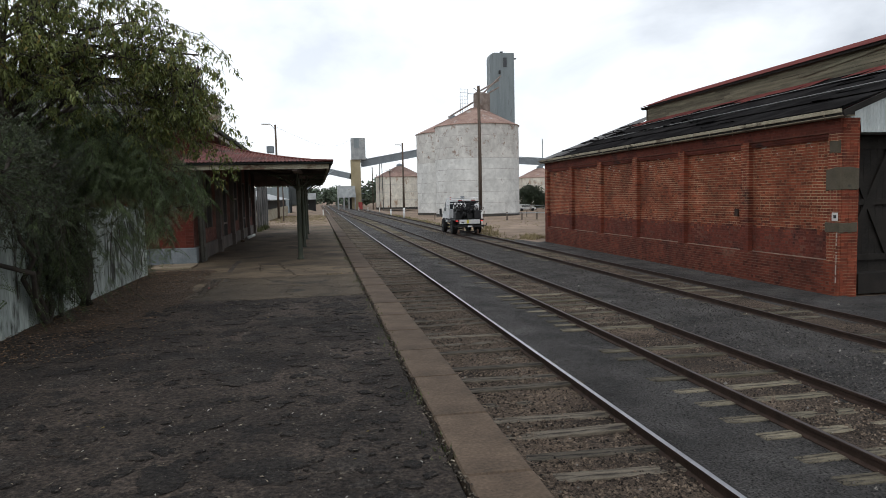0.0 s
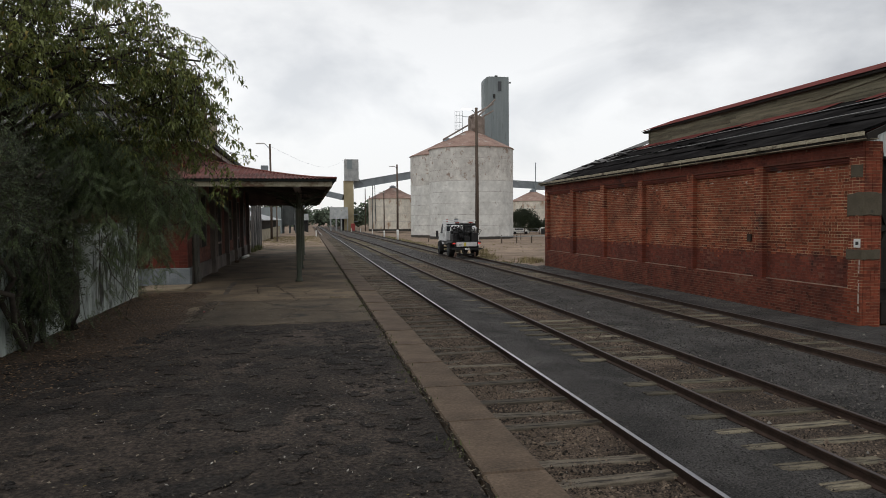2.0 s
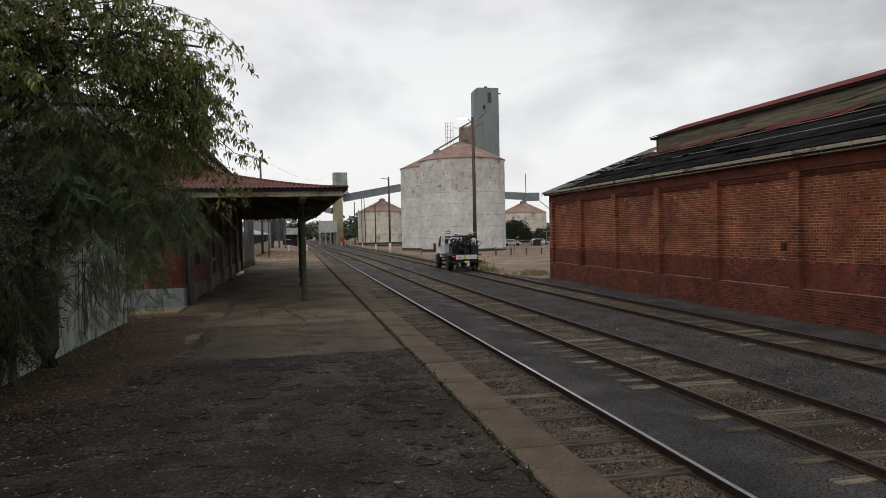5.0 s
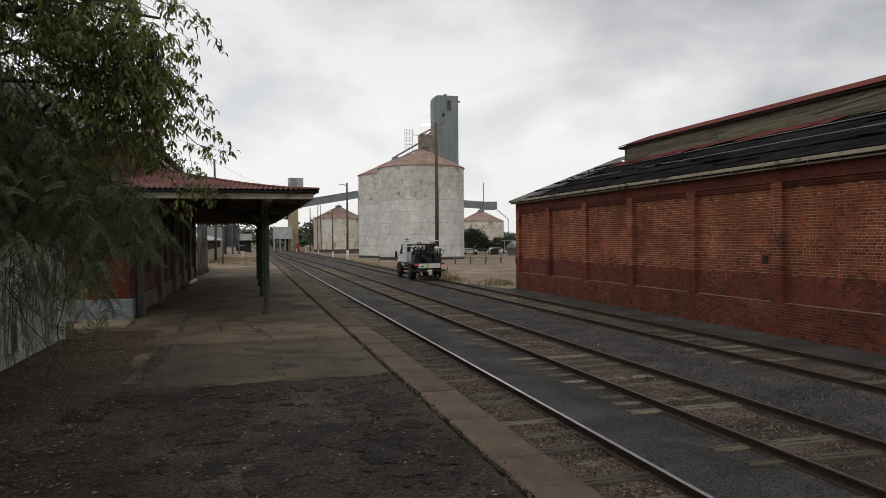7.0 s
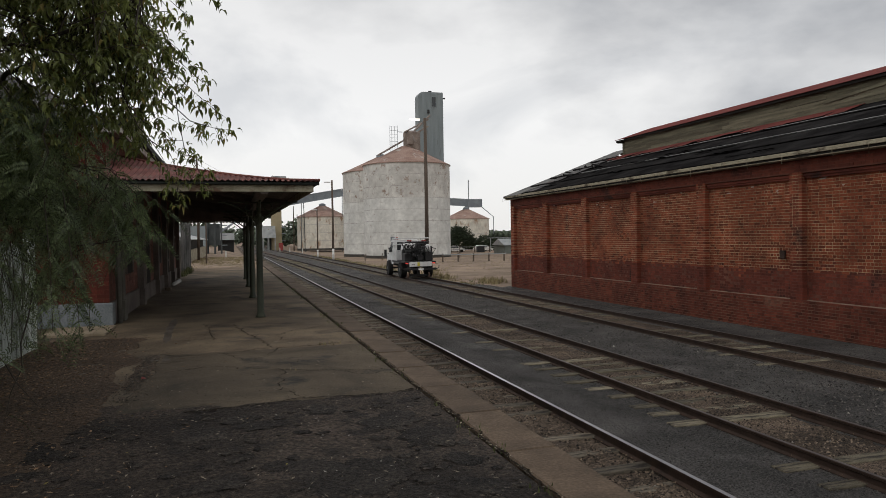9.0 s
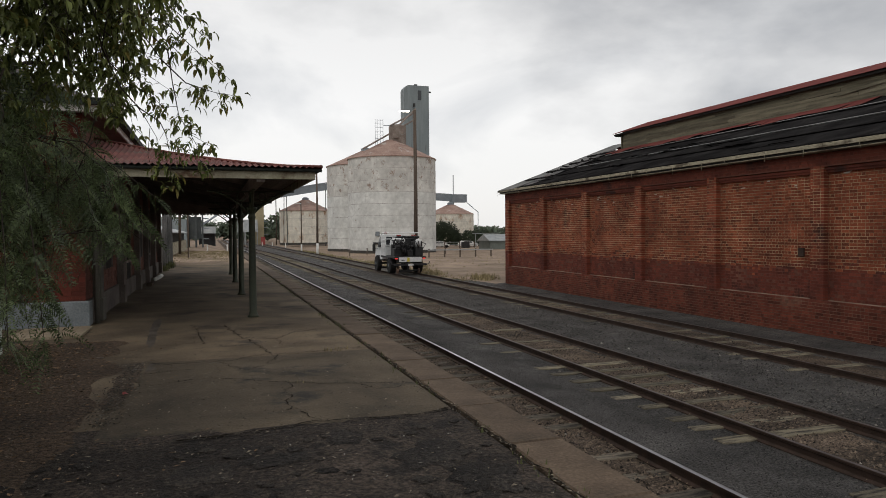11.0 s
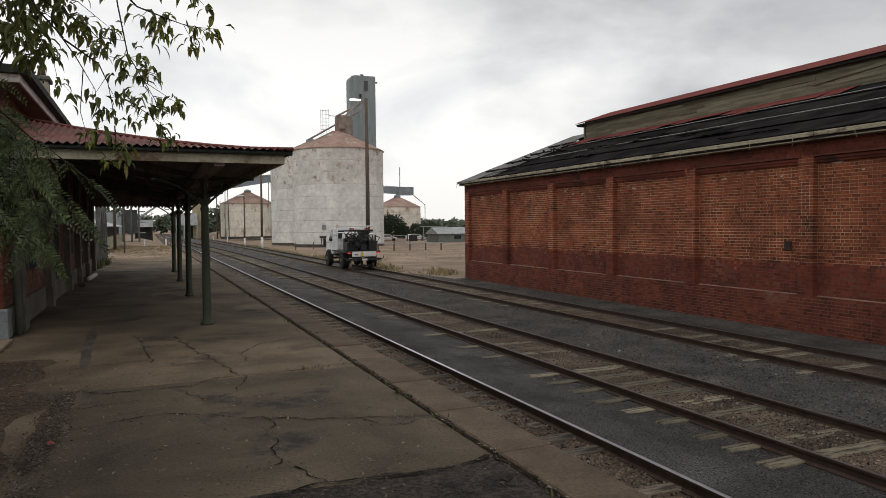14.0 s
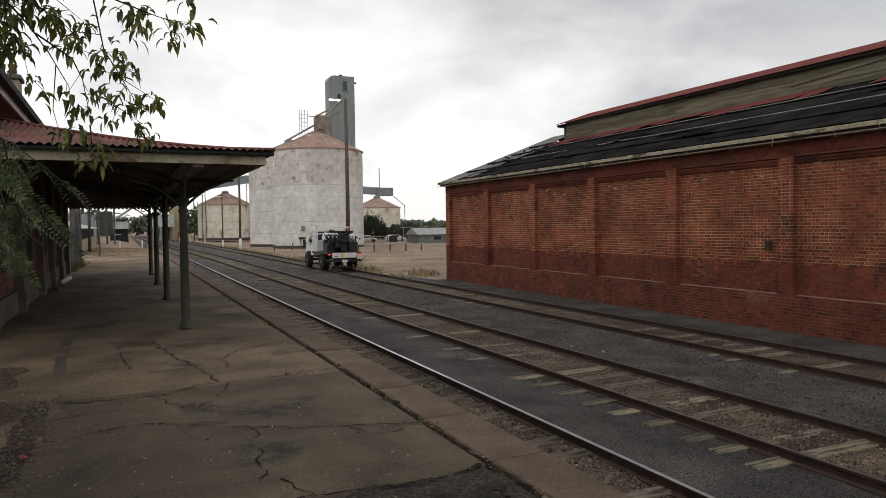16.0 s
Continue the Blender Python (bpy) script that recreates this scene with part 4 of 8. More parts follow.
def build_shed():
    r = random.Random(21)
    s = holder("goods_shed", 17, 29, GROUND_Z, "long red brick goods shed with a stripped black roof", "shed")
    panel_x = SX + 0.17
    top_z, panel_top, sill_z, wash_z = 3.72, 3.34, -0.27, 0.56
    zones = {"orange": ([], []), "wash": ([], []), "pier": ([], []), "base": ([], [])}
    k = 0
    z = -1.36
    panels = [(a[1], b[0]) for a, b in zip(PILASTERS, PILASTERS[1:])]
    while z < top_z - 0.03:
        header = k % 2 == 1
        if z < sill_z - 0.03 or z > panel_top - 0.02:
            v, f = zones["wash" if z > 0 else "base"]
            brick_boxes([(Y_NEAR, Y_FAR)], SX, z, r, header, v, f, keep=lambda y, q: y < 17.0)
        else:
            v, f = zones["orange"]
            near = (lambda y, q: y < 16.9) if z < wash_z else (lambda y, q: y < 16.9 or (y < 18.6 and 0.9 < q < 1.6))
            pv, pf = zones["pier"] if z > wash_z else (v, f)
            def wash_line(y):
                return wash_z + 0.16 * noise.noise((y * 0.45, 3.0, 0)) + 0.07 * noise.noise((y * 2.7, 8.0, 0))
            brick_boxes(PILASTERS, SX, z, r, header, pv, pf, keep=near, deep=0.185, pick=lambda y, q: zones["pier" if q > wash_line(y) + r.gauss(0, 0.13) else "wash"])
            brick_boxes(panels, panel_x, z, r, header, v, f, keep=near, pick=lambda y, q: zones["orange" if q > wash_line(y) + r.gauss(0, 0.13) else "wash"])
        z += COURSE
        k += 1
    bm = bmesh.new()
    add_box(bm, panel_x + 0.006, Y_NEAR + 0.01, -1.5, SX + 0.42, Y_FAR - 0.01, top_z)
    wall = part("front_wall", bm, M_MORTAR, s, "weathered orange-red brick wall with recessed panels")
    for name, za, zb in (("base_band", -1.5, sill_z - 0.01), ("top_band", panel_top + 0.02, top_z - 0.004)):
        bm = bmesh.new()
        add_box(bm, SX + 0.007, Y_NEAR + 0.01, za, panel_x + 0.004, Y_FAR - 0.01, zb)
        part(name, bm, M_MORTARBASE if za < 0 else M_MORTARWASH, wall)
    bm = bmesh.new()
    add_box(bm, panel_x + 0.003, Y_NEAR + 0.02, sill_z, panel_x + 0.05, Y_FAR - 0.02, wash_z + 0.02)
    part("washed_joints", bm, M_MORTARWASH, wall)
    for a, b in PILASTERS:
        bm = bmesh.new()
        add_box(bm, SX + 0.006, a + 0.012, wash_z, panel_x + 0.005, b - 0.014, panel_top + 0.01)
        part("pilaster_core", bm, M_MORTAR, wall)
        bm = bmesh.new()
        add_box(bm, SX + 0.006, a + 0.012, sill_z, panel_x + 0.005, b - 0.014, wash_z - 0.002)
        part("pilaster_core", bm, M_MORTAR if a < 17 else M_MORTARWASH, wall)
    for name, m in (("orange", M_BRICK), ("wash", M_BRICKWASH), ("pier", M_BRICKPIER), ("base", M_BRICKBASE)):
        v, f = zones[name]
        tagged(raw("brickwork", v, f, m, wall), "brick under a dull red wash" if name == "wash" else "orange brick in pale mortar", kind="stuff")
    # sloping sills and stepped heads of the panels
    for a, b in panels:
        bm = bmesh.new()
        p = [(SX - 0.004, sill_z - 0.03), (panel_x + 0.02, sill_z + 0.05), (panel_x + 0.02, sill_z - 0.03)]
        va = [bm.verts.new((x, a + 0.02, zz)) for x, zz in p]
        vb = [bm.verts.new((x, b - 0.02, zz)) for x, zz in p]
        for i in range(3):
            bm.faces.new((va[i], va[(i + 1) % 3], vb[(i + 1) % 3], vb[i]))
        bm.faces.new(va[::-1])
        bm.faces.new(vb)
        part("panel_sill", bm, M_SILL, wall, "worn sloping cement sill")
        bm = bmesh.new()
        add_box(bm, SX + 0.05, a - 0.05, panel_top - 0.07, panel_x + 0.02, b + 0.05, panel_top - 0.005)
        add_box(bm, SX + 0.085, a + 0.02, panel_top - 0.14, panel_x + 0.02, b - 0.02, panel_top - 0.072)
        part("panel_head", bm, M_BRICKWASH, wall)
        for _ in range(5):
            y, w, q = r.uniform(a + 0.2, b - 0.5), r.uniform(0.06, 0.26), panel_top - 0.14 - r.random() ** 2 * 0.35
            bm = bmesh.new()
            ring = [bm.verts.new((panel_x - 0.006, y + w * (0.5 + 0.5 * math.cos(t)) * r.uniform(0.7, 1.1), q + 0.022 * math.sin(t) * r.uniform(0.4, 1.3))) for t in (0.3, 1.1, 2.0, 2.8, 3.6, 4.5, 5.4)]
            bm.faces.new(ring)
            part("lime_bloom", bm, M_LIME, wall)
    bm = bmesh.new()
    add_box(bm, SX + 0.12, 21.33, 0.92, SX + 0.22, 21.53, 1.16)
    part("wall_vent", bm, M_DARKRUST, wall, "rusty iron wall vent", bevel=0.01)
    # end pier: brick return of the near corner, with cement patches
    ev, ef = [], []
    z, k = -1.36, 0
    while z < top_z - 0.03:
        x = SX + 0.065
        cut = 0.235 if k % 2 else 0.115
        while x < 13.98:
            x1 = min(x + cut, 14.00)
            if x1 - x > 0.03:
                b = len(ev)
                box = (x + 0.004, Y_NEAR - 0.012 + r.uniform(-0.003, 0.003), z + 0.005, x1 - 0.004, Y_NEAR + 0.05, z + COURSE - 0.006)
                x0q, y0q, z0q, x1q, y1q, z1q = box
                ev.extend([(x0q, y0q, z0q), (x1q, y0q, z0q), (x1q, y1q, z0q), (x0q, y1q, z0q), (x0q, y0q, z1q), (x1q, y0q, z1q), (x1q, y1q, z1q), (x0q, y1q, z1q)])
                ef.extend([(b, b + 1, b + 5, b + 4), (b + 4, b + 5, b + 6, b + 7), (b + 1, b + 2, b + 6, b + 5), (b + 3, b, b + 4, b + 7), (b + 3, b + 2, b + 1, b)])
            x = x1
        z += COURSE
        k += 1
    tagged(raw("brickwork", ev, ef, M_BRICKPIER, wall), "red brick end pier", kind="stuff")
    bm = bmesh.new()
    add_box(bm, SX + 0.42, Y_NEAR + 0.005, -1.5, 14.00, Y_NEAR + 0.5, top_z)
    part("end_pier", bm, M_MORTAR, wall)

    def trowelled(bm, y1, z0, z1, wrap, crown):
        """A smear of cement round the corner: uneven outline, thicker than the bricks by two fingers' breadth at most."""
        line = [(SX - 0.018, y1 - (y1 - Y_NEAR) * i / 6) for i in range(7)]
        line[-1] = (SX - 0.010, Y_NEAR - 0.026)
        line += [(SX + wrap * i / 7, Y_NEAR - 0.034) for i in range(1, 8)] if wrap else []
        n = len(line)
        low = [z0 + r.uniform(-0.02, 0.02) for _ in line]
        high = [z1 + crown * math.sin(i / (n - 1) * 2.9) + r.uniform(-0.012, 0.012) for i in range(n)]
        outer = [[bm.verts.new((x, y, z)) for x, y, z in ((line[i][0], line[i][1], low[i]), (line[i][0], line[i][1], high[i]))] for i in range(n)]
        inner = [[bm.verts.new((x + 0.05, y + 0.05, z)) for x, y, z in ((line[i][0], line[i][1], low[i] - 0.02), (line[i][0], line[i][1], high[i] + 0.02))] for i in range(n)]
        for i in range(n - 1):
            bm.faces.new((outer[i][0], outer[i + 1][0], outer[i + 1][1], outer[i][1]))
            bm.faces.new((outer[i][1], outer[i + 1][1], inner[i + 1][1], inner[i][1]))
            bm.faces.new((outer[i][0], inner[i][0], inner[i + 1][0], outer[i + 1][0]))
        for i in (0, n - 1):
            bm.faces.new((outer[i][0], outer[i][1], inner[i][1], inner[i][0]))
    for y1, z0, z1, wrap, crown in ((16.84, 2.80, 3.12, 0.0, 0.0), (16.95, 1.77, 2.32, 0.575, 0.07), (16.97, 0.58, 0.84, 0.55, 0.0)):
        bm = bmesh.new()
        trowelled(bm, y1, z0, z1, wrap, crown)
        part("cement_patch", bm, M_PATCH, wall, "brown-grey cement patch")
    bm = bmesh.new()
    add_box(bm, SX - 0.02, 16.28 + 0.2, 0.9, SX - 0.004, 16.28 + 0.42, 1.13)
    plate = part("wall_sign", bm, M_WHITE, wall, "small white painted sign")
    bm = bmesh.new()
    add_box(bm, SX - 0.027, 16.53, 0.97, SX - 0.0205, 16.63, 1.06)
    part("sign_mark", bm, M_BLACK, plate)
    for a, b in ((0.42, 0.57), (0.31, 0.40), (0.21, 0.27), (-0.01, 0.03), (-0.30, -0.06), (-0.62, -0.34), (-0.85, -0.69)):
        bm = bmesh.new()
        add_box(bm, SX - 0.009, 16.50 + r.uniform(-0.008, 0.008), a, SX - 0.004, 16.535 + r.uniform(-0.01, 0.01), b)
        part("paint_stroke", bm, M_LIME, wall, "flaked white paint stroke")
    # rear, far and inside
    bm = bmesh.new()
    add_box(bm, 27.1, Y_NEAR, -1.5, 27.5, Y_FAR, 3.7)
    part("rear_wall", bm, M_BRICKWASH, s)
    bm = bmesh.new()
    add_box(bm, SX + 0.43, Y_FAR - 0.4, -1.5, 27.08, Y_FAR, 3.7)
    v = [bm.verts.new(p) for p in ((SX + 0.1, Y_FAR - 0.02, 3.7), (27.4, Y_FAR - 0.02, 3.7), (20.4, Y_FAR - 0.02, 6.45))]
    bm.faces.new(v)
    part("far_end_wall", bm, M_BRICKWASH, s)
    bm = bmesh.new()
    add_box(bm, SX + 0.43, Y_NEAR + 0.51, -1.19, 27.08, Y_FAR - 0.41, -1.0)
    part("shed_floor", bm, M_CRACK, s)
    # near end: ledged timber door and iron gable
    door = holder("shed_door", 15.5, 17.0, -1.2, "large timber shed door with diagonal braces, blackened for the unlit interior", "door")
    # boards and braces coloured near black in place of the interior's darkness
    for i in range(18):
        bm = bmesh.new()
        add_box(bm, 14.02 + i * 0.22, 17.05, -1.0, 14.02 + i * 0.22 + 0.212, 17.09, 3.28)
        part("board", bm, M_DOORDARK, door)
    for p, q in (((14.02, 17.0, -0.2), (17.9, 17.0, -0.2)), ((14.02, 17.0, 1.4), (17.9, 17.0, 1.4)), ((14.02, 17.0, 3.0), (17.9, 17.0, 3.0)),
                 ((14.05, 16.995, 2.95), (15.5, 16.995, -0.15)), ((14.05, 16.99, -0.15), (15.5, 16.99, 2.95)), ((15.55, 16.995, 2.95), (17.0, 16.995, -0.15))):
        bm = bmesh.new()
        add_beam(bm, p, q, 0.05, 0.17)
        part("brace", bm, M_BRACE, door)
    bm = bmesh.new()
    add_box(bm, 14.2, 16.6, -1.2, 18.0, 17.0, -0.62)
    part("loading_step", bm, M_DOORDARK, door)
    bm = bmesh.new()
    a = []
    n = 240
    for i in range(n + 1):
        x = 13.5 + (20.4 - 13.5) * i / n
        w = 0.012 * math.sin(i * 1.6)
        a.append((bm.verts.new((x, Y_NEAR - 0.02 + w, 3.34 if x > 14.00 else 3.74)), bm.verts.new((x, Y_NEAR - 0.02 + w, 3.86 + 0.375 * (x - 13.4)))))
    for p, q in zip(a, a[1:]):
        bm.faces.new((p[0], q[0], q[1], p[1]))
    part("gable_sheet", bm, M_GABLE, s, "pale grey corrugated iron gable infill")
    bm = bmesh.new()
    add_box(bm, 14.01, Y_NEAR + 0.02, 3.28, 20.4, Y_NEAR + 0.2, 3.40)
    part("door_lintel", bm, M_DOORDARK, s)
    # main roof, stripped to black boarding on the track side
    slope = 0.375

    def rz(x):
        return 3.93 + slope * (x - 13.1)
    bm = bmesh.new()
    pts = [(13.12, rz(13.12)), (18.55, rz(18.55)), (18.55, rz(18.55) - 0.05), (13.12, rz(13.12) - 0.05)]
    for y0, y1 in ((16.3, 41.68),):
        va = [bm.verts.new((x, y0, zz)) for x, zz in pts]
        vb = [bm.verts.new((x, y1, zz)) for x, zz in pts]
        for i in range(4):
            bm.faces.new((va[i], va[(i + 1) % 4], vb[(i + 1) % 4], vb[i]))
        bm.faces.new(va[::-1])
        bm.faces.new(vb)
    roof = part("stripped_roof", bm, M_BLACKROOF, s, "black boarded roof with its sheeting gone")
    # boards lap slightly, leaving long steps
    for i in range(4):
        x0 = 13.16 + i * 1.36
        bm = bmesh.new()
        y_end = 38.4 - 0.7 * i * r.uniform(0.6, 1.2)
        lift = 0.055
        v = [(x0, 16.25, rz(x0) + lift), (x0 + 1.34, 16.25, rz(x0 + 1.34) + 0.006), (x0 + 1.34, y_end, rz(x0 + 1.34) + 0.006), (x0, y_end, rz(x0) + lift)]
        tv = [bm.verts.new(p) for p in v]
        bv = [bm.verts.new((p[0], p[1], p[2] - 0.018)) for p in v]
        bm.faces.new(tv)
        bm.faces.new(bv[::-1])
        for j in range(4):
            bm.faces.new((tv[j], bv[j], bv[(j + 1) % 4], tv[(j + 1) % 4]))
        part("roof_board", bm, M_BLACKROOF, roof)
    for x0, m in ((15.68, M_BATTEN), (17.35, M_BATTEN)):
        bm = bmesh.new()
        pts = [(x0 + r.uniform(-0.015, 0.015), 16.2 + 21.4 * j / 16, rz(x0) + 0.045) for j in range(17)]
        add_tube(bm, pts, 0.026, 4)
        part("batten", bm, m, roof, "weathered grey batten")
    for i in range(20):
        x0, y0 = r.uniform(13.3, 17.2), r.uniform(16.6, 37.6)
        w, d = r.uniform(0.5, 2.4), r.uniform(0.08, 0.3)
        bm = bmesh.new()
        row = [(bm.verts.new((x0 + r.uniform(-0.03, 0.03), y0 + w * j / 6, rz(x0) + 0.06 + r.uniform(0, 0.06))), bm.verts.new((x0 + d, y0 + w * j / 6, rz(x0 + d) + 0.05))) for j in range(7)]
        for p, q in zip(row, row[1:]):
            bm.faces.new((p[0], q[0], q[1], p[1]))
        part("sarking_flap", bm, M_BLACKROOF, roof)
    for x0 in (14.3, 15.5, 16.7, 17.9):
        bm = bmesh.new()
        add_beam(bm, (x0, 37.9 + r.uniform(-0.3, 0.3), rz(x0) + 0.085), (x0 + r.uniform(-0.05, 0.05), 41.2 - r.uniform(0, 1.2), rz(x0) + 0.095), 0.07, 0.07)
        part("purlin", bm, M_BLACKROOF, roof, "bare dark purlin end")
    for i in range(24):
        x0, y0 = r.uniform(15.0, 18.4), r.uniform(37.4, 39.9)
        bm = bmesh.new()
        add_beam(bm, (x0, y0, rz(x0) + 0.02), (x0 + r.uniform(-0.5, 0.5), y0 + r.uniform(-0.7, 0.7), rz(x0) + r.uniform(0.06, 0.13)), 0.03, r.uniform(0.04, 0.12))
        part("broken_board", bm, M_BLACKROOF, roof, "broken dark board end")
    # iron still lying at the far end, broken along its edge
    bm = bmesh.new()
    add_corrugated(bm, (13.0, 41.75, rz(13.0) + 0.03), (13.0, 39.6, rz(13.0) + 0.03), (20.4, 39.2, rz(20.4) + 0.03), (20.4, 41.75, rz(20.4) + 0.03))
    part("far_roof_sheet", bm, M_BATTEN, s, "grey corrugated sheets left at the far end")
    for i in range(7):
        x0 = 13.3 + i * 0.75
        y0 = 39.5 - r.uniform(0.0, 0.5)
        bm = bmesh.new()
        w = r.uniform(0.6, 1.1)
        add_corrugated(bm, (x0, y0, rz(x0) + 0.06), (x0, y0 - w, rz(x0) + r.uniform(0.02, 0.10)), (x0 + 0.9, y0 - w, rz(x0 + 0.9) + 0.05), (x0 + 0.9, y0, rz(x0 + 0.9) + 0.08))
        part("torn_sheet", bm, M_DARKROOF, s, "torn dark sheet end")
    bm = bmesh.new()
    add_corrugated(bm, (27.8, Y_NEAR - 0.2, 3.8), (27.8, Y_FAR + 0.1, 3.8), (20.4, Y_FAR + 0.1, 6.6), (20.4, Y_NEAR - 0.2, 6.6), pitch=0.2, amp=0.02)
    part("rear_roof", bm, M_REDROOF, s)
    # red sheets left below the clerestory
    y = 37.9
    while y > 17.5:
        w = r.uniform(0.75, 0.9)
        if not (22.0 < y < 23.0):
            x0 = 17.44 + r.uniform(-0.18, 0.12)
            bm = bmesh.new()
            lift = r.uniform(0.05, 0.14)
            add_corrugated(bm, (x0, y, rz(x0) + lift), (x0 + r.uniform(-0.04, 0.04), y - w, rz(x0) + lift + r.uniform(-0.02, 0.04)), (18.42, y - w, rz(18.42) + 0.05), (18.42, y, rz(18.42) + 0.05))
            part("red_sheet_remnant", bm, M_REDROOF, s, "bent remnant of red corrugated sheet")
        y -= w
    bm = bmesh.new()
    add_box(bm, 13.095, 16.3, 3.777, SX + 0.3, 41.6, 3.885)
    part("eave_filler", bm, M_DOORDARK, s)
    # eave: gutter board, brackets, broken strip
    y = 16.05
    while y < 41.7:
        w = min(r.uniform(2.6, 4.4), 41.75 - y)
        bm = bmesh.new()
        add_box(bm, 13.03, y, 3.835, 13.09, y + w - 0.012, 3.945)
        add_box(bm, 13.10, y, 3.745, SX + 0.1, y + w - 0.012, 3.775)
        part("eave_board", bm, M_FASCIA, s, "flaking pale timber eave board", bevel=0.006)
        y += w
    for i in range(19):
        y = 16.6 + i * 1.38 + r.uniform(-0.3, 0.3)
        bm = bmesh.new()
        add_tube(bm, [(13.0, y, 3.90), (12.96, y + 0.02, 3.80), (12.985, y + r.uniform(-0.05, 0.08), 3.70 - r.uniform(0, 0.09))], 0.008, 5)
        part("gutter_hook", bm, M_FASCIA, s, "bent iron gutter hook")
    bm = bmesh.new()
    add_beam(bm, (13.05, 15.95, 3.80), (18.4, 15.95 + 0.25, rz(18.4) - 0.03), 0.05, 0.16)
    part("barge_board", bm, M_DOORDARK, s)
    # clerestory
    cl = holder("clerestory", 20, 29, 5.9, "weathered timber clerestory with a red corrugated roof on the shed", "roof lantern")
    zb, zt = 5.82, 6.78
    n = 8
    for i in range(n):
        z0 = zb + i * (zt - zb) / n
        y = 20.3
        while y < 37.8:
            w = min(r.uniform(3.5, 6.5), 37.8 - y)
            bm = bmesh.new()
            tilt = r.uniform(-0.012, 0.012)
            add_beam(bm, (18.46, y + 0.005, z0 + 0.055 + tilt), (18.46, y + w - 0.005, z0 + 0.055 - tilt * 0.5), 0.025, (zt - zb) / n - 0.006)
            part("weatherboard", bm, M_TIMBER, cl)
            y += w
    bm = bmesh.new()
    add_box(bm, 18.49, 20.3, zb - 0.1, 18.6, 37.8, zt + 0.1)
    add_box(bm, 18.3, 37.81, 6.66, 22.4, 38.2, 6.74)
    add_box(bm, 18.49, 37.7, zb - 0.1, 22.3, 37.8, zt)
    part("backing", bm, M_DOORDARK, cl)
    for p, q in (((18.42, 20.35, zb), (18.42, 20.35, zt)), ((18.43, 20.4, 6.62), (18.43, 24.6, 6.30)), ((18.43, 37.74, zb), (18.43, 37.74, zt))):
        bm = bmesh.new()
        add_beam(bm, p, q, 0.06, 0.10)
        part("post", bm, M_TIMBER, cl)
    bm = bmesh.new()
    add_corrugated(bm, (18.18, 38.25, 6.80), (18.18, 19.2, 6.80), (20.4, 19.2, 7.54), (20.4, 38.25, 7.54))
    add_corrugated(bm, (22.6, 19.2, 6.80), (22.6, 38.25, 6.80), (20.4, 38.25, 7.54), (20.4, 19.2, 7.54))
    part("lantern_roof", bm, M_REDROOF, cl, "red corrugated roof")
    bm = bmesh.new()
    add_box(bm, 18.24, 19.3, 6.695, 18.28, 38.2, 6.775)
    part("lantern_eave", bm, M_DOORDARK, cl)
    return wall


shed_wall = build_shed()

# ---- station building and veranda ----
PX = -4.42


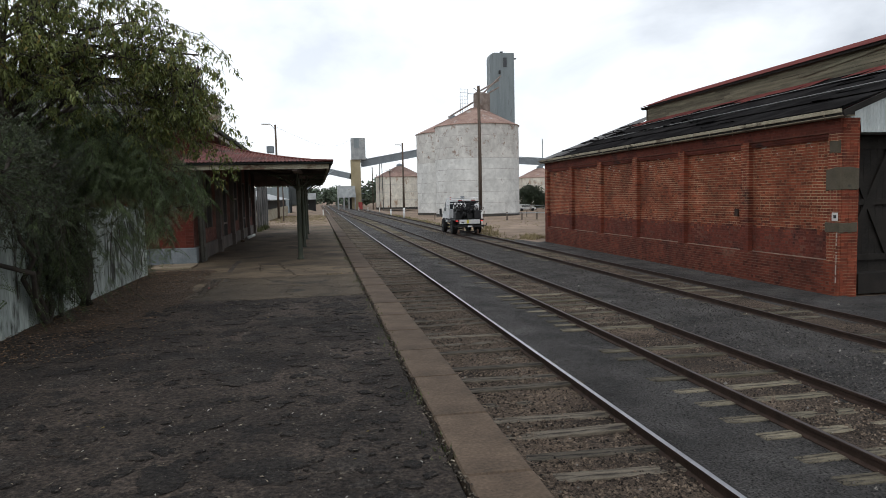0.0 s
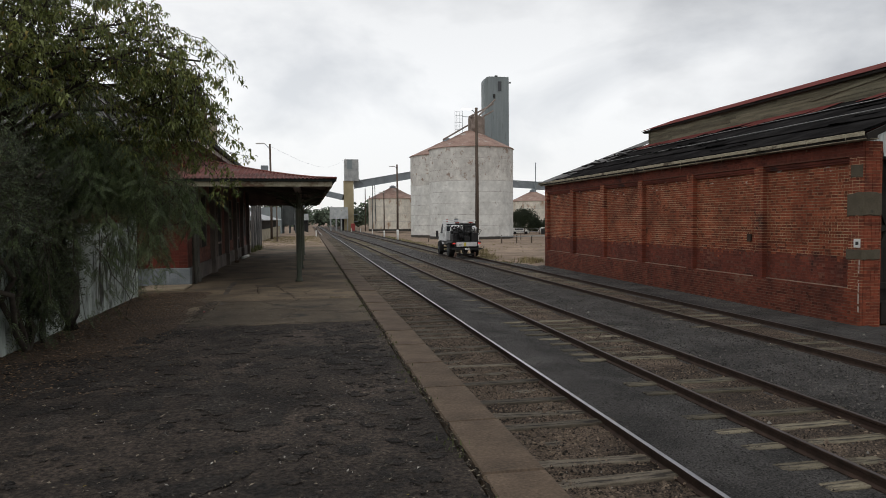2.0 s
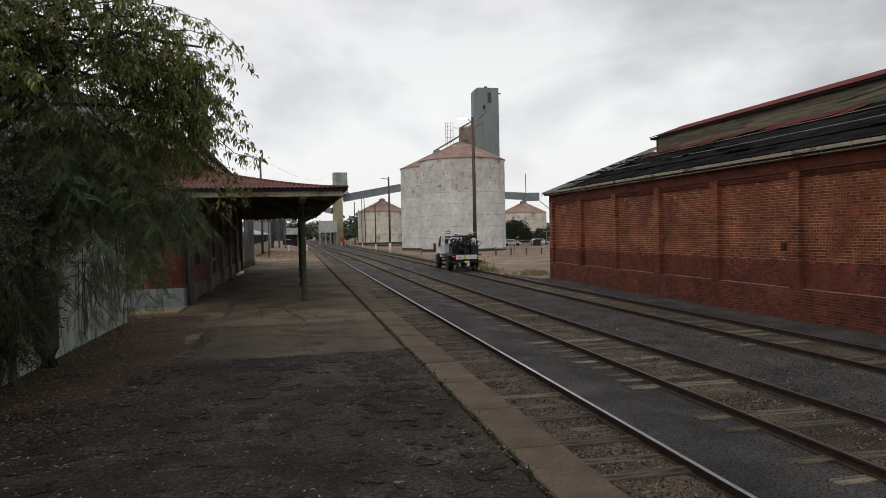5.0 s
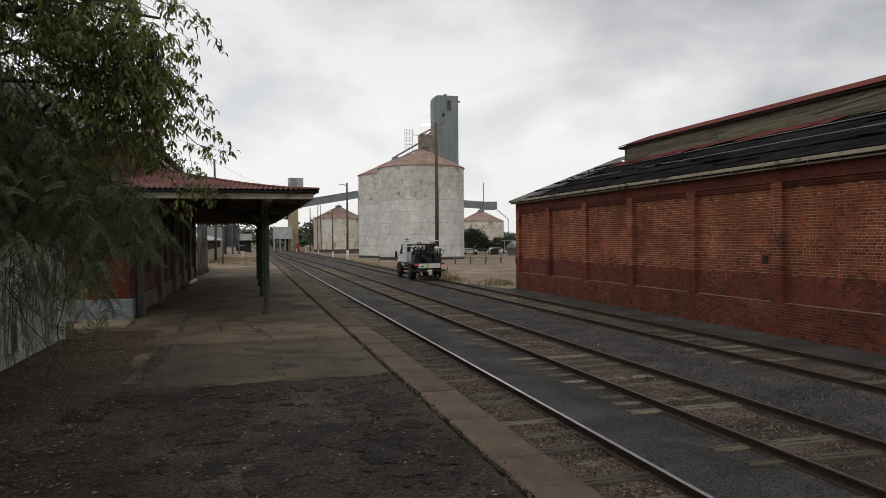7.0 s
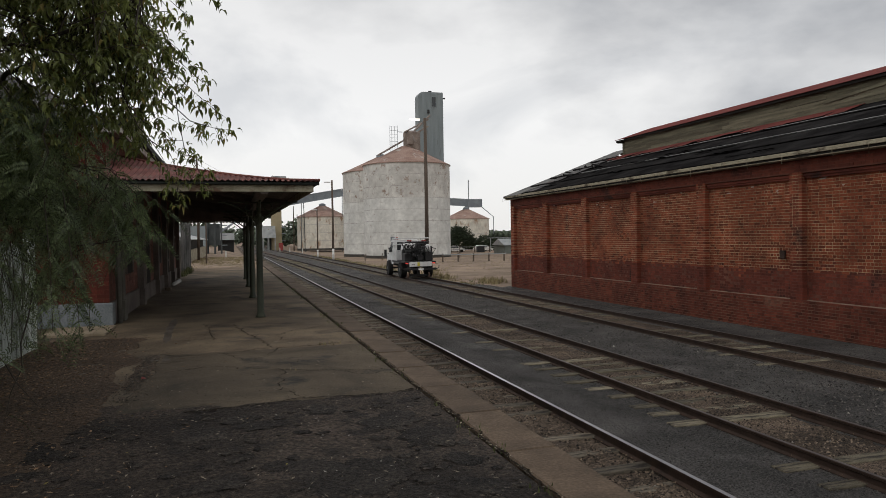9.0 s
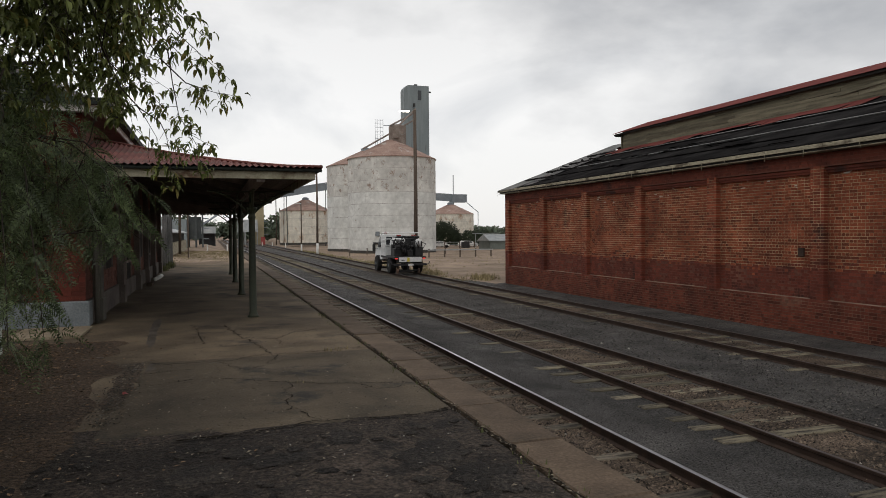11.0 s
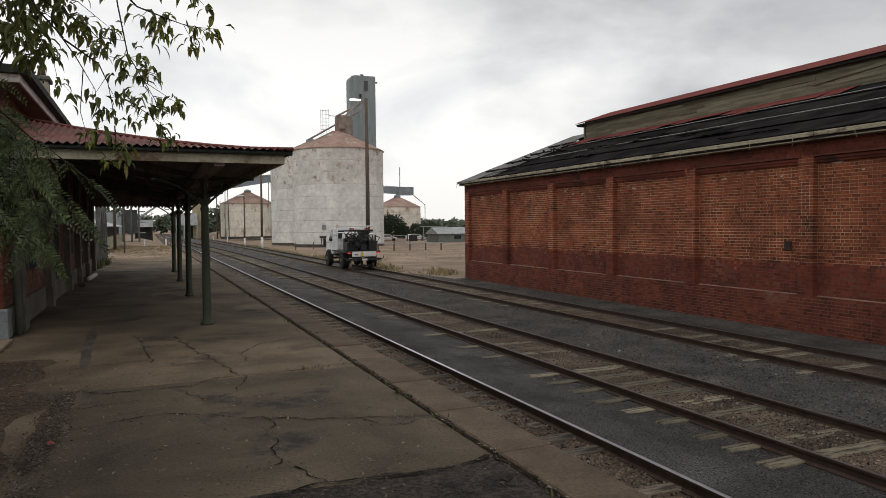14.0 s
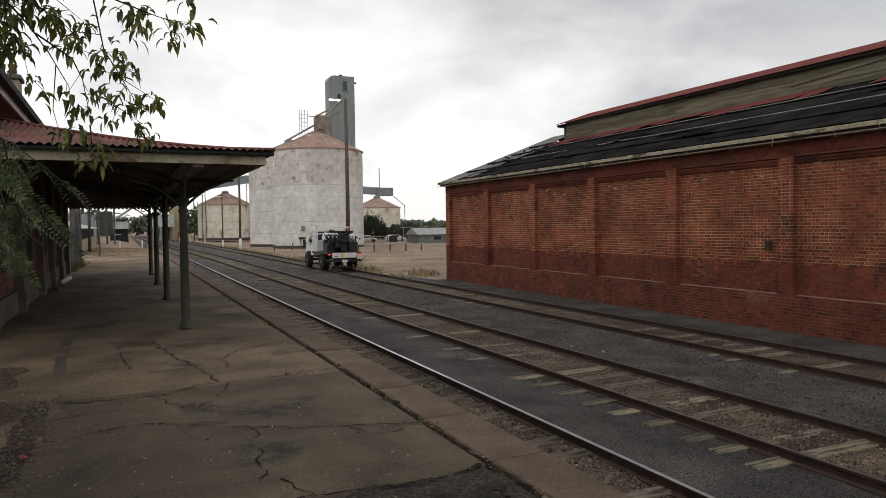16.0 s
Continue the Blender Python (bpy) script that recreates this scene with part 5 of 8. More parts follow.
def build_station():
    r = random.Random(31)
    s = holder("station_building", -8, 30, 0, "old red brick station building with grey plinth and dark iron roof", "station building")
    x0, x1, y0, y1, top = -13.0, PX, 20.6, 39.4, 4.1
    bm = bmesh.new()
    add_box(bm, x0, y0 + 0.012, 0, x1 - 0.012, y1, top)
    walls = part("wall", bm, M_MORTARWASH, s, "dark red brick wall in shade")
    # side plinth takes a darker colour for the shade under the veranda
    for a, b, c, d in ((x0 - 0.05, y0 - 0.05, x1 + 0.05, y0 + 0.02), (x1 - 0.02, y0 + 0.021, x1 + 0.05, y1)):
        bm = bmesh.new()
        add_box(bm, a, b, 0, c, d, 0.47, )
        part("plinth", bm, M_PLINTH if d < y0 + 1 else M_DARKPIER, s, "blue-grey rendered plinth, coloured darker on the shaded veranda side", bevel=0.01)
    bm = bmesh.new()
    add_box(bm, x1 - 0.33, y0 - 0.065, 0, x1 + 0.065, y0 + 0.3, 0.46)
    part("corner_plinth", bm, M_PLINTH, s, bevel=0.01)
    # brick faces, end wall and platform side
    v, f, sv, sf = [], [], [], []
    z, k = 0.48, 0
    while z < 4.05:
        cut = 0.235 if k % 2 else 0.115
        x = x1
        while x > -9.4:
            xa = max(x - cut, -9.4)
            if x - xa > 0.03:
                b = len(v)
                q0, q1 = y0 + r.uniform(-0.003, 0.003), y0 + 0.05
                v.extend([(xa + 0.004, q0, z + 0.005), (x - 0.004, q0, z + 0.005), (x - 0.004, q1, z + 0.005), (xa + 0.004, q1, z + 0.005),
                          (xa + 0.004, q0, z + COURSE - 0.006), (x - 0.004, q0, z + COURSE - 0.006), (x - 0.004, q1, z + COURSE - 0.006), (xa + 0.004, q1, z + COURSE - 0.006)])
                f.extend([(b, b + 1, b + 5, b + 4), (b + 4, b + 5, b + 6, b + 7), (b + 1, b + 2, b + 6, b + 5), (b + 3, b, b + 4, b + 7), (b + 3, b + 2, b + 1, b)])
            x = xa
        y = y0
        while y < y1 - 0.05 and z < 3.6:
            yb = min(y + (0.35 - cut), y1)
            b = len(sv)
            q0, q1 = x1 + r.uniform(-0.003, 0.003), x1 - 0.05
            sv.extend([(q0, y + 0.004, z + 0.005), (q1, y + 0.004, z + 0.005), (q1, yb - 0.004, z + 0.005), (q0, yb - 0.004, z + 0.005),
                      (q0, y + 0.004, z + COURSE - 0.006), (q1, y + 0.004, z + COURSE - 0.006), (q1, yb - 0.004, z + COURSE - 0.006), (q0, yb - 0.004, z + COURSE - 0.006)])
            sf.extend([(b + 3, b, b + 4, b + 7), (b + 4, b + 5, b + 6, b + 7), (b, b + 1, b + 5, b + 4), (b + 2, b + 3, b + 7, b + 6), (b + 3, b + 2, b + 1, b)])
            y = yb
        z += COURSE
        k += 1
    tagged(raw("brickwork", v, f, M_STATIONBRICK, walls), "red brick end wall", kind="stuff")
    tagged(raw("brickwork", sv, sf, M_SIDEBRICK, walls), "veranda side brick, colour lightened against the shade", kind="stuff")
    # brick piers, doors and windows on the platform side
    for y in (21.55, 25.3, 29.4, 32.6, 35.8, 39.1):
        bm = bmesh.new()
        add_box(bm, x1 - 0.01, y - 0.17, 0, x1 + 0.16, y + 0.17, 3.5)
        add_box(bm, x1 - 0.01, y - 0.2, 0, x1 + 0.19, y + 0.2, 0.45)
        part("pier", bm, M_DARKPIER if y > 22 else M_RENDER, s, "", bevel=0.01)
    for y, kind in ((23.4, "w"), (27.3, "d"), (31.0, "w"), (34.2, "d"), (37.4, "w")):
        zb = 0.02 if kind == "d" else 0.95
        name = "door" if kind == "d" else "window"
        bm = bmesh.new()
        add_box(bm, x1 + 0.006, y - 0.52, zb, x1 + 0.03, y + 0.52, 2.6)
        pane = part(name, bm, M_DOORDARK, s, "boarded dark opening")
        for a, b, c, d in ((-0.6, -0.52, zb, 2.66), (0.52, 0.6, zb, 2.66), (-0.519, 0.519, 2.601, 2.66), (-0.519, 0.519, zb + 0.9, zb + 0.97)):
            bm = bmesh.new()
            add_box(bm, x1 + 0.004, y + a, c, x1 + 0.055, y + b, d)
            part("frame", bm, M_SOFFIT, pane)
    bm = bmesh.new()
    add_tube(bm, [(x1 + 0.13, 21.0, 0.0), (x1 + 0.13, 21.0, 3.3)], 0.05, 10)
    part("downpipe", bm, M_RENDER, s, "pale grey downpipe", smooth=True)
    # hipped roof
    ex0, ex1, ey0, ey1, ez = x0 - 0.3, -4.08, 20.25, y1 + 0.35, 4.12
    rz = 6.6
    rx = (ex0 + ex1) / 2
    half = (ex1 - ex0) / 2
    for a, b, c, d in (((ex0, ey0, ez), (ex1, ey0, ez), (rx, ey0 + half, rz), (rx, ey0 + half, rz)),
                       ((ex1, ey0, ez), (ex1, ey1, ez), (rx, ey1 - half, rz), (rx, ey0 + half, rz)),
                       ((ex1, ey1, ez), (ex0, ey1, ez), (rx, ey1 - half, rz), (rx, ey1 - half, rz)),
                       ((ex0, ey1, ez), (ex0, ey0, ez), (rx, ey0 + half, rz), (rx, ey1 - half, rz))):
        bm = bmesh.new()
        add_corrugated(bm, a, b, c, d, pitch=0.15, amp=0.012)
        part("roof_slope", bm, M_DARKROOF, s, "dark weathered corrugated iron")
    for a, b, c, d in ((ex0, ey0 - 0.03, ex1, ey0), (ex1, ey0 - 0.03, ex1 + 0.03, ey1)):
        bm = bmesh.new()
        add_box(bm, a, b, ez - 0.19, c, d, ez - 0.06)
        part("fascia", bm, M_WHITE, s, "peeling white fascia board")
    for p, q in (((ex0, ey0 - 0.10, ez - 0.01), (ex1 + 0.10, ey0 - 0.10, ez - 0.01)), ((ex1 + 0.10, ey0 - 0.04, ez - 0.01), (ex1 + 0.10, ey1, ez - 0.01))):
        bm = bmesh.new()
        add_beam(bm, p, q, 0.13, 0.12)
        part("gutter", bm, M_GUTTER, s)
    bm = bmesh.new()
    add_box(bm, ex0, ey0 + 0.001, ez - 0.16, ex1 - 0.001, ey1, ez - 0.12)
    part("soffit", bm, M_SOFFIT, s)
    ch = holder("chimney", -5.3, 29.3, 4.4, "pale rendered chimney with clay pots on the station roof", "chimney")
    bm = bmesh.new()
    add_box(bm, -5.22, 28.9, 4.2, -4.64, 29.5, 5.6)
    part("stack", bm, M_CREAM, ch, bevel=0.02)
    bm = bmesh.new()
    add_box(bm, -5.28, 28.84, 5.6, -4.58, 29.56, 5.72)
    part("cap", bm, M_RENDER, ch, bevel=0.02)
    for dx in (-5.06, -4.80):
        bm = bmesh.new()
        add_lathe(bm, dx, 29.2, [(0.11, 5.72), (0.085, 5.94), (0.11, 5.97), (0.11, 6.02)], 14)
        part("pot", bm, M_RUSTSTEEL, ch, smooth=True)

    # veranda
    v = holder("platform_veranda", -2.4, 29, 0, "station veranda with red corrugated hipped roof on green iron columns", "veranda")
    fx, fy, fz, k = -0.46, 18.0, 2.80, 0.216
    ye = 39.3
    wz = fz + k * (fx - PX)
    hy = fy + (fx - PX)
    deep = fx + 0.06 - PX

    def lift(d):
        """Height of the roof above its edge, d in from it: flat at the edge and steeper towards the wall."""
        return (wz - fz) * (min(max(d, 0.0), deep) / deep) ** 1.38

    def slope(bm, along, inward, length, pitch=0.10, amp=0.016):
        """A corrugated slope from the outer corner, cut along the hip."""
        n = int(length / pitch * 4)
        cols = []
        for i in range(n + 1):
            q = length * i / n
            reach = min(deep, q + 0.001)
            cols.append([Vector((fx + 0.06, fy - 0.06, fz)) + along * q + inward * (reach * t / 6) + Vector((0, 0, lift(reach * t / 6) + amp * math.sin(i / 4 * math.tau))) for t in range(7)])
        for low in (0.0, 0.005):
            vs = [[bm.verts.new(p - Vector((0, 0, low))) for p in c] for c in cols]
            for a, b in zip(vs, vs[1:]):
                for t in range(6):
                    bm.faces.new((a[t], b[t], b[t + 1], a[t + 1]))
    bm = bmesh.new()
    slope(bm, Vector((-1, 0, 0)), Vector((0, 1, 0)), deep)
    part("end_roof", bm, M_VERROOF, v, "faded red corrugated hip end")
    bm = bmesh.new()
    slope(bm, Vector((0, 1, 0)), Vector((-1, 0, 0)), ye - fy + 0.06)
    part("front_roof", bm, M_VERROOF, v, "faded red corrugated slope")
    bm = bmesh.new()
    add_tube(bm, [(fx + 0.05 - deep * t / 8, fy - 0.05 + deep * t / 8, fz + lift(deep * t / 8) + 0.012) for t in range(9)], 0.026, 8)
    part("hip_cap", bm, M_VERROOF, v, smooth=True)
    for name, a, b, z0, z1, m in (("fascia", (PX, fy + 0.05), (fx - 0.05, fy + 0.085), 2.605, 2.742, M_CREAM), ("fascia", (fx - 0.085, fy + 0.086), (fx - 0.05, ye), 2.605, 2.742, M_CREAM),
                                  ("fascia", (PX, ye - 0.05), (fx - 0.086, ye - 0.01), 2.605, 2.742, M_CREAM)):
        bm = bmesh.new()
        add_box(bm, a[0], a[1], z0, b[0], b[1], z1)
        part(name, bm, m, v, "weathered cream fascia board")
    for p, q in (((PX, fy - 0.005, 2.752), (fx + 0.05, fy - 0.005, 2.752)), ((fx + 0.005, fy + 0.04, 2.752), (fx + 0.005, ye, 2.752))):
        bm = bmesh.new()
        add_tube(bm, [p, q], 0.029, 8)
        part("gutter", bm, M_GUTTER, v, smooth=True)
    # lining boards under the roof and rafters
    n = 30
    for i in range(n):
        xa, xb = PX + (fx - 0.1 - PX) * i / n, PX + (fx - 0.1 - PX) * (i + 1) / n
        bm = bmesh.new()
        za, zb2 = fz - 0.065 + lift(fx - xa), fz - 0.065 + lift(fx - xb)
        yb = fy + 0.1 + (fx - xa)
        vs = [bm.verts.new(p) for p in ((xa, max(yb, fy + 0.12), za), (xb - 0.006, max(yb, fy + 0.12), zb2), (xb - 0.006, ye - 0.06, zb2), (xa, ye - 0.06, za))]
        us = [bm.verts.new((q.co.x, q.co.y, q.co.z + 0.015)) for q in vs]
        bm.faces.new(vs)
        bm.faces.new(us[::-1])
        for j in range(4):
            bm.faces.new((vs[j], us[j], us[(j + 1) % 4], vs[(j + 1) % 4]))
        part("lining_board", bm, M_SOFFIT, v)
    bm = bmesh.new()
    vs = [bm.verts.new(p) for p in ((PX, fy + 0.1, fz - 0.12), (fx - 0.1, fy + 0.1, fz - 0.12), (PX, hy - 0.1, wz - 0.16))]
    us = [bm.verts.new((q.co.x, q.co.y, q.co.z + 0.015)) for q in vs]
    bm.faces.new(vs)
    bm.faces.new(us[::-1])
    part("end_lining", bm, M_SOFFIT, v)
    bm = bmesh.new()
    q = [(PX, 2.60), (fx - 0.09, 2.60), (fx - 0.09, fz - 0.03), (PX, wz - 0.03)]
    fa = [bm.verts.new((x, ye - 0.10, z)) for x, z in q]
    fb = [bm.verts.new((x, ye - 0.055, z)) for x, z in q]
    bm.faces.new(fa)
    bm.faces.new(fb[::-1])
    for j in range(4):
        bm.faces.new((fa[j], fb[j], fb[(j + 1) % 4], fa[(j + 1) % 4]))
    part("far_infill", bm, M_SOFFIT, v, "dark boarded far end")
    for i in range(26):
        x = PX + 0.1 + i * 0.145
        bm = bmesh.new()
        ring = [(x - 0.066, 2.60), (x + 0.066, 2.60), (x + 0.05, 2.545), (x, 2.52), (x - 0.05, 2.545)]
        fa = [bm.verts.new((px, ye - 0.09, pz)) for px, pz in ring]
        fb = [bm.verts.new((px, ye - 0.065, pz)) for px, pz in ring]
        bm.faces.new(fa)
        bm.faces.new(fb[::-1])
        for q in range(5):
            bm.faces.new((fa[q], fb[q], fb[(q + 1) % 5], fa[(q + 1) % 5]))
        part("valance_tooth", bm, M_SOFFIT, v)
    posts = (20.85, 26.25, 31.3, 36.2)
    for y in posts[1:] + (23.4, 28.8, 33.8, 38.9):
        bm = bmesh.new()
        add_beam(bm, (PX, y, wz - 0.29), (fx - 0.12, y, fz - 0.14), 0.07, 0.14)
        part("rafter", bm, M_SOFFIT, v)
    bm = bmesh.new()
    add_box(bm, -1.47, fy + 0.1, 2.56, -1.33, ye - 0.1, 2.76)
    part("beam", bm, M_SOFFIT, v)
    for y in posts:
        c = (-1.40, y)
        bm = bmesh.new()
        add_lathe(bm, c[0], c[1], [(0.115, 0.0), (0.115, 0.03), (0.09, 0.05), (0.085, 0.09), (0.074, 0.11), (0.072, 0.9), (0.062, 1.98), (0.066, 2.0), (0.082, 2.03), (0.064, 2.07),
                                    (0.066, 2.12), (0.10, 2.18), (0.105, 2.23), (0.05, 2.25), (0.048, 2.56)], 18)
        col = part("column", bm, M_GREENIRON, v, "dark green cast-iron column", smooth=True)
        for dx, dy in ((0.85, 0), (-0.85, 0), (0, 0.85), (0, -0.85)):
            bm = bmesh.new()
            pts = [(c[0] + dx * t, c[1] + dy * t, 2.06 + 0.50 * math.sin(t * math.pi / 2) ** 0.9) for t in (0.06, 0.13, 0.22, 0.34, 0.5, 0.68, 0.86, 1.0)]
            add_tube(bm, pts, 0.024, 6)
            ring = [(c[0] + dx * (0.24 + 0.10 * math.cos(a)), c[1] + dy * (0.24 + 0.10 * math.cos(a)), 2.45 + 0.085 * math.sin(a)) for a in [math.tau * q / 12 for q in range(13)]]
            add_tube(bm, ring, 0.013, 5)
            add_tube(bm, [(c[0] + dx * 0.06, c[1] + dy * 0.06, 2.545), (c[0] + dx, c[1] + dy, 2.555)], 0.016, 5)
            part("bracket", bm, M_GREENIRON, col, smooth=True)


build_station()
# ---- fence, cover boards and pipe on the platform ----


def build_fence():
    r = random.Random(41)
    h = holder("board_fence", -5.1, 12, 0, "faded pale green board fence half hidden by foliage", "fence")
    y = 3.0
    while y < 17.55:
        w = r.uniform(0.27, 0.31)
        bm = bmesh.new()
        top = 1.72 + r.uniform(-0.04, 0.04)
        add_box(bm, -5.12 + r.uniform(-0.01, 0.01), y, -0.03, -5.09, min(y + w - 0.008, 17.6), top)
        part("board", bm, M_FENCE, h, bevel=0.004)
        y += w
    for z in (0.4, 1.35):
        bm = bmesh.new()
        add_beam(bm, (-5.17, 3, z), (-5.17, 17.5, z), 0.05, 0.09)
        part("rail", bm, M_FENCE, h)
    bm = bmesh.new()
    add_box(bm, -5.2, 17.55, 0, -5.06, 17.69, 1.95)
    part("end_post", bm, M_FENCE, h)


build_fence()

bm = bmesh.new()
for i in range(5):
    add_box(bm, -5.35 + i * 0.22, 18.95, 0.0, -5.35 + i * 0.22 + 0.212, 20.25, 0.045)
cover = thing("cover_board", bm, M_PLY, "pale wooden cover boards lying beside the station wall", "boards", bevel=0.004)
bm = bmesh.new()
add_tube(bm, [(-4.1, 33.2, 0.07), (-4.02, 35.2, 0.07)], 0.07, 10)
thing("drain_pipe", bm, M_WHITE, "short pale pipe lying at the foot of the station wall", "pipe", smooth=True)
bm = bmesh.new()
add_box(bm, -4.2, 30.6, 0.0, -4.02, 31.2, 0.10)
thing("concrete_block", bm, M_COPING, "pale concrete kerb block against the station wall", "block", bevel=0.02)

# ---- trees ----


def leaf_mesh(places, material, parent, name):
    """places: rows of base point, direction, length, half width, side, curl. Leaves are folded along the rib and bend downwards."""
    verts, faces = [], []
    down = Vector((0, 0, -1))
    for p, d, length, width, side, curl in places:
        b = len(verts)
        d1 = (d + down * 0.5 * curl).normalized()
        d2 = (d + down * 1.5 * curl).normalized()
        c1 = p + d * length * 0.34
        c2 = c1 + d1 * length * 0.34
        tip = c2 + d2 * length * 0.36
        fold = side.cross(d) * width * 0.45
        verts.extend([p, c1 + side * width + fold, c1, c1 - side * width + fold, c2 + side * width * 0.9 + fold, c2, c2 - side * width * 0.9 + fold, tip])
        faces.extend([(b, b + 1, b + 2), (b, b + 2, b + 3), (b + 1, b + 4, b + 5, b + 2), (b + 2, b + 5, b + 6, b + 3), (b + 4, b + 7, b + 5), (b + 5, b + 7, b + 6)])
    return raw(name, verts, faces, material, parent)


def frond_mesh(fronds, material, parent, name):
    """Pinnate hanging fronds: rows of base, direction, length."""
    verts, faces = [], []
    r = random.Random(5)
    for p, d, length in fronds:
        side = d.cross(Vector((r.uniform(-1, 1), r.uniform(-1, 1), r.uniform(-0.3, 0.3))))
        if side.length < 1e-3:
            continue
        side.normalize()
        n = 13
        sag = Vector((0, 0, -1))
        for i in range(1, n + 1):
            t = i / n
            q = p + d * length * t + sag * length * 0.5 * t * t
            for s in (-1, 1):
                w = (0.034 + 0.020 * r.random()) * (1.1 - 0.5 * t)
                dirn = (side * s + d * 0.55 + sag * 0.35).normalized()
                nor = dirn.cross(d).normalized() if dirn.cross(d).length > 1e-4 else Vector((0, 0, 1))
                across = dirn.cross(nor).normalized() * 0.0050
                e = q + dirn * w
                b = len(verts)
                verts.extend([q - across * 0.5, q + dirn * w * 0.5 + across * 1.3, e, q + dirn * w * 0.5 - across])
                faces.append((b, b + 1, b + 2, b + 3))
    return raw(name, verts, faces, material, parent)


def limb(bm, p, q, r0, r1, rr, sag=0.0, n=7):
    p, q = Vector(p), Vector(q)
    pts = []
    for i in range(n + 1):
        t = i / n
        w = (q - p).length * 0.06 * math.sin(t * math.pi)
        pts.append(p.lerp(q, t) + Vector((rr.uniform(-w, w), rr.uniform(-w, w), rr.uniform(-w, w) + sag * math.sin(t * math.pi))))
    add_tube(bm, pts, [r0 + (r1 - r0) * i / n for i in range(n + 1)], 6, cap=False)
    return pts


def build_pepper():
    r = random.Random(51)
    t = holder("pepper_tree", -5.35, 12.9, 0, "peppercorn tree with hanging ferny foliage over the fence", "tree")
    bm = bmesh.new()
    trunk = limb(bm, (-4.95, 12.7, -0.05), (-5.25, 12.7, 2.2), 0.16, 0.11, r)
    ends = []
    for q in ((-3.5, 13.6, 3.3), (-4.2, 10.2, 3.2), (-5.0, 9.0, 3.1), (-6.8, 12.2, 3.8), (-4.4, 15.3, 3.5), (-5.6, 14.8, 4.2), (-5.7, 10.6, 4.4), (-3.7, 12.2, 3.4), (-6.2, 9.6, 3.6), (-5.5, 7.6, 3.2), (-4.3, 9.6, 2.3), (-3.9, 11.2, 2.4), (-3.55, 12.4, 2.3), (-3.6, 13.2, 2.6), (-4.5, 8.6, 2.2), (-3.7, 13.0, 2.2), (-4.3, 14.6, 2.5)):
        pts = limb(bm, trunk[-1] if r.random() < 0.6 else trunk[5], q, 0.07, 0.015, r, 0.35)
        ends.append(pts)
    part("trunk", bm, M_BARK, t, "dark rough bark", smooth=True)
    fronds = []
    tw = bmesh.new()
    count = 0

    def allowed(p):
        x, y, z = p
        lim = -2.9 - 0.10 * abs(y - 13.6) - 0.5 * max(0.0, 1.1 - z) - 1.0 * max(0.0, z - 3.2)
        if z < 1.95:
            lim = min(lim, -1.38 - 0.15 * y)
        if y < 9.5:
            lim -= 0.35 * (9.5 - y)
        return x < lim and z > 0.18
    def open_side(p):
        """The stretch thinned out so that the fence shows in the camera's view."""
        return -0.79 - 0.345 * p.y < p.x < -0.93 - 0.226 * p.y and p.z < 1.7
    while count < 1650:
        pts = r.choice(ends)
        base = pts[r.randint(2, 7)] + Vector((r.gauss(0, 0.55), r.gauss(0, 0.75), r.gauss(-0.2, 0.85)))
        drop = r.uniform(0.35, 1.25)
        foot = base + Vector((r.gauss(0.1, 0.28), r.gauss(0, 0.28), -drop))
        if not allowed(base) or not allowed(foot) or base.z > 5.4 or (base.z > 3.3 and r.random() < 0.9) or (base.z > 2.8 and r.random() < 0.4):
            continue
        if foot.y > 10.8 and foot.z < ((1.95 if foot.y > 12.3 else 1.5) if foot.x < -4.1 else 1.05) and r.random() < 0.85:
            continue
        if foot.x > -4.0 and foot.y > 11.5 and foot.z < 1.65 and r.random() < 0.9:
            continue
        if base.x > -4.0 and foot.y > 14.0 and r.random() < 0.85:
            continue
        if base.x > -4.1 and base.z > 2.45 and base.y > 11.6 and r.random() < 0.72:
            continue
        # fewer fronds where they would hide the fence from the camera
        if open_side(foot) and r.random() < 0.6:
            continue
        if foot.y <= 10.8 and foot.z < 1.25 and r.random() < 0.8:
            continue
        if foot.z < 0.6 and r.random() < 0.6:
            continue
        count += 1
        if (foot.z < 1.9 and foot.x < -3.9 and r.random() < 0.6) or (foot.y > 12.7 and r.random() < 0.45) or (foot.y < 11.2 and base.z < 3.7 and r.random() < 0.88):
            continue
        n = 5
        line = [base.lerp(foot, i / n) + Vector((r.gauss(0, 0.04), r.gauss(0, 0.04), 0)) for i in range(n + 1)]
        if count % 3 == 0:
            add_tube(tw, line, [0.008, 0.007, 0.006, 0.005, 0.004, 0.003], 3, cap=False)
        for _ in range(int(9 + drop * 8)):
            a = r.random() * n
            i = min(int(a), n - 1)
            p = line[i].lerp(line[i + 1], a - i)
            ang = r.uniform(0, 6.28)
            d = Vector((math.cos(ang), math.sin(ang), r.uniform(-1.1, 0.25))).normalized()
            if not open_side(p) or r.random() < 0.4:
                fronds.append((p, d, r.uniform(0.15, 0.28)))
    for _ in range(22):
        top = Vector((r.uniform(-3.95, -3.3), r.uniform(12.2, 13.7), r.uniform(2.0, 2.6)))
        foot = top + Vector((r.gauss(0.05, 0.08), r.gauss(0, 0.1), -r.uniform(0.4, 0.85)))
        for _ in range(11):
            ang = r.uniform(0, 6.28)
            fronds.append((top.lerp(foot, r.random()), Vector((math.cos(ang), math.sin(ang), -0.8)).normalized(), r.uniform(0.15, 0.26)))
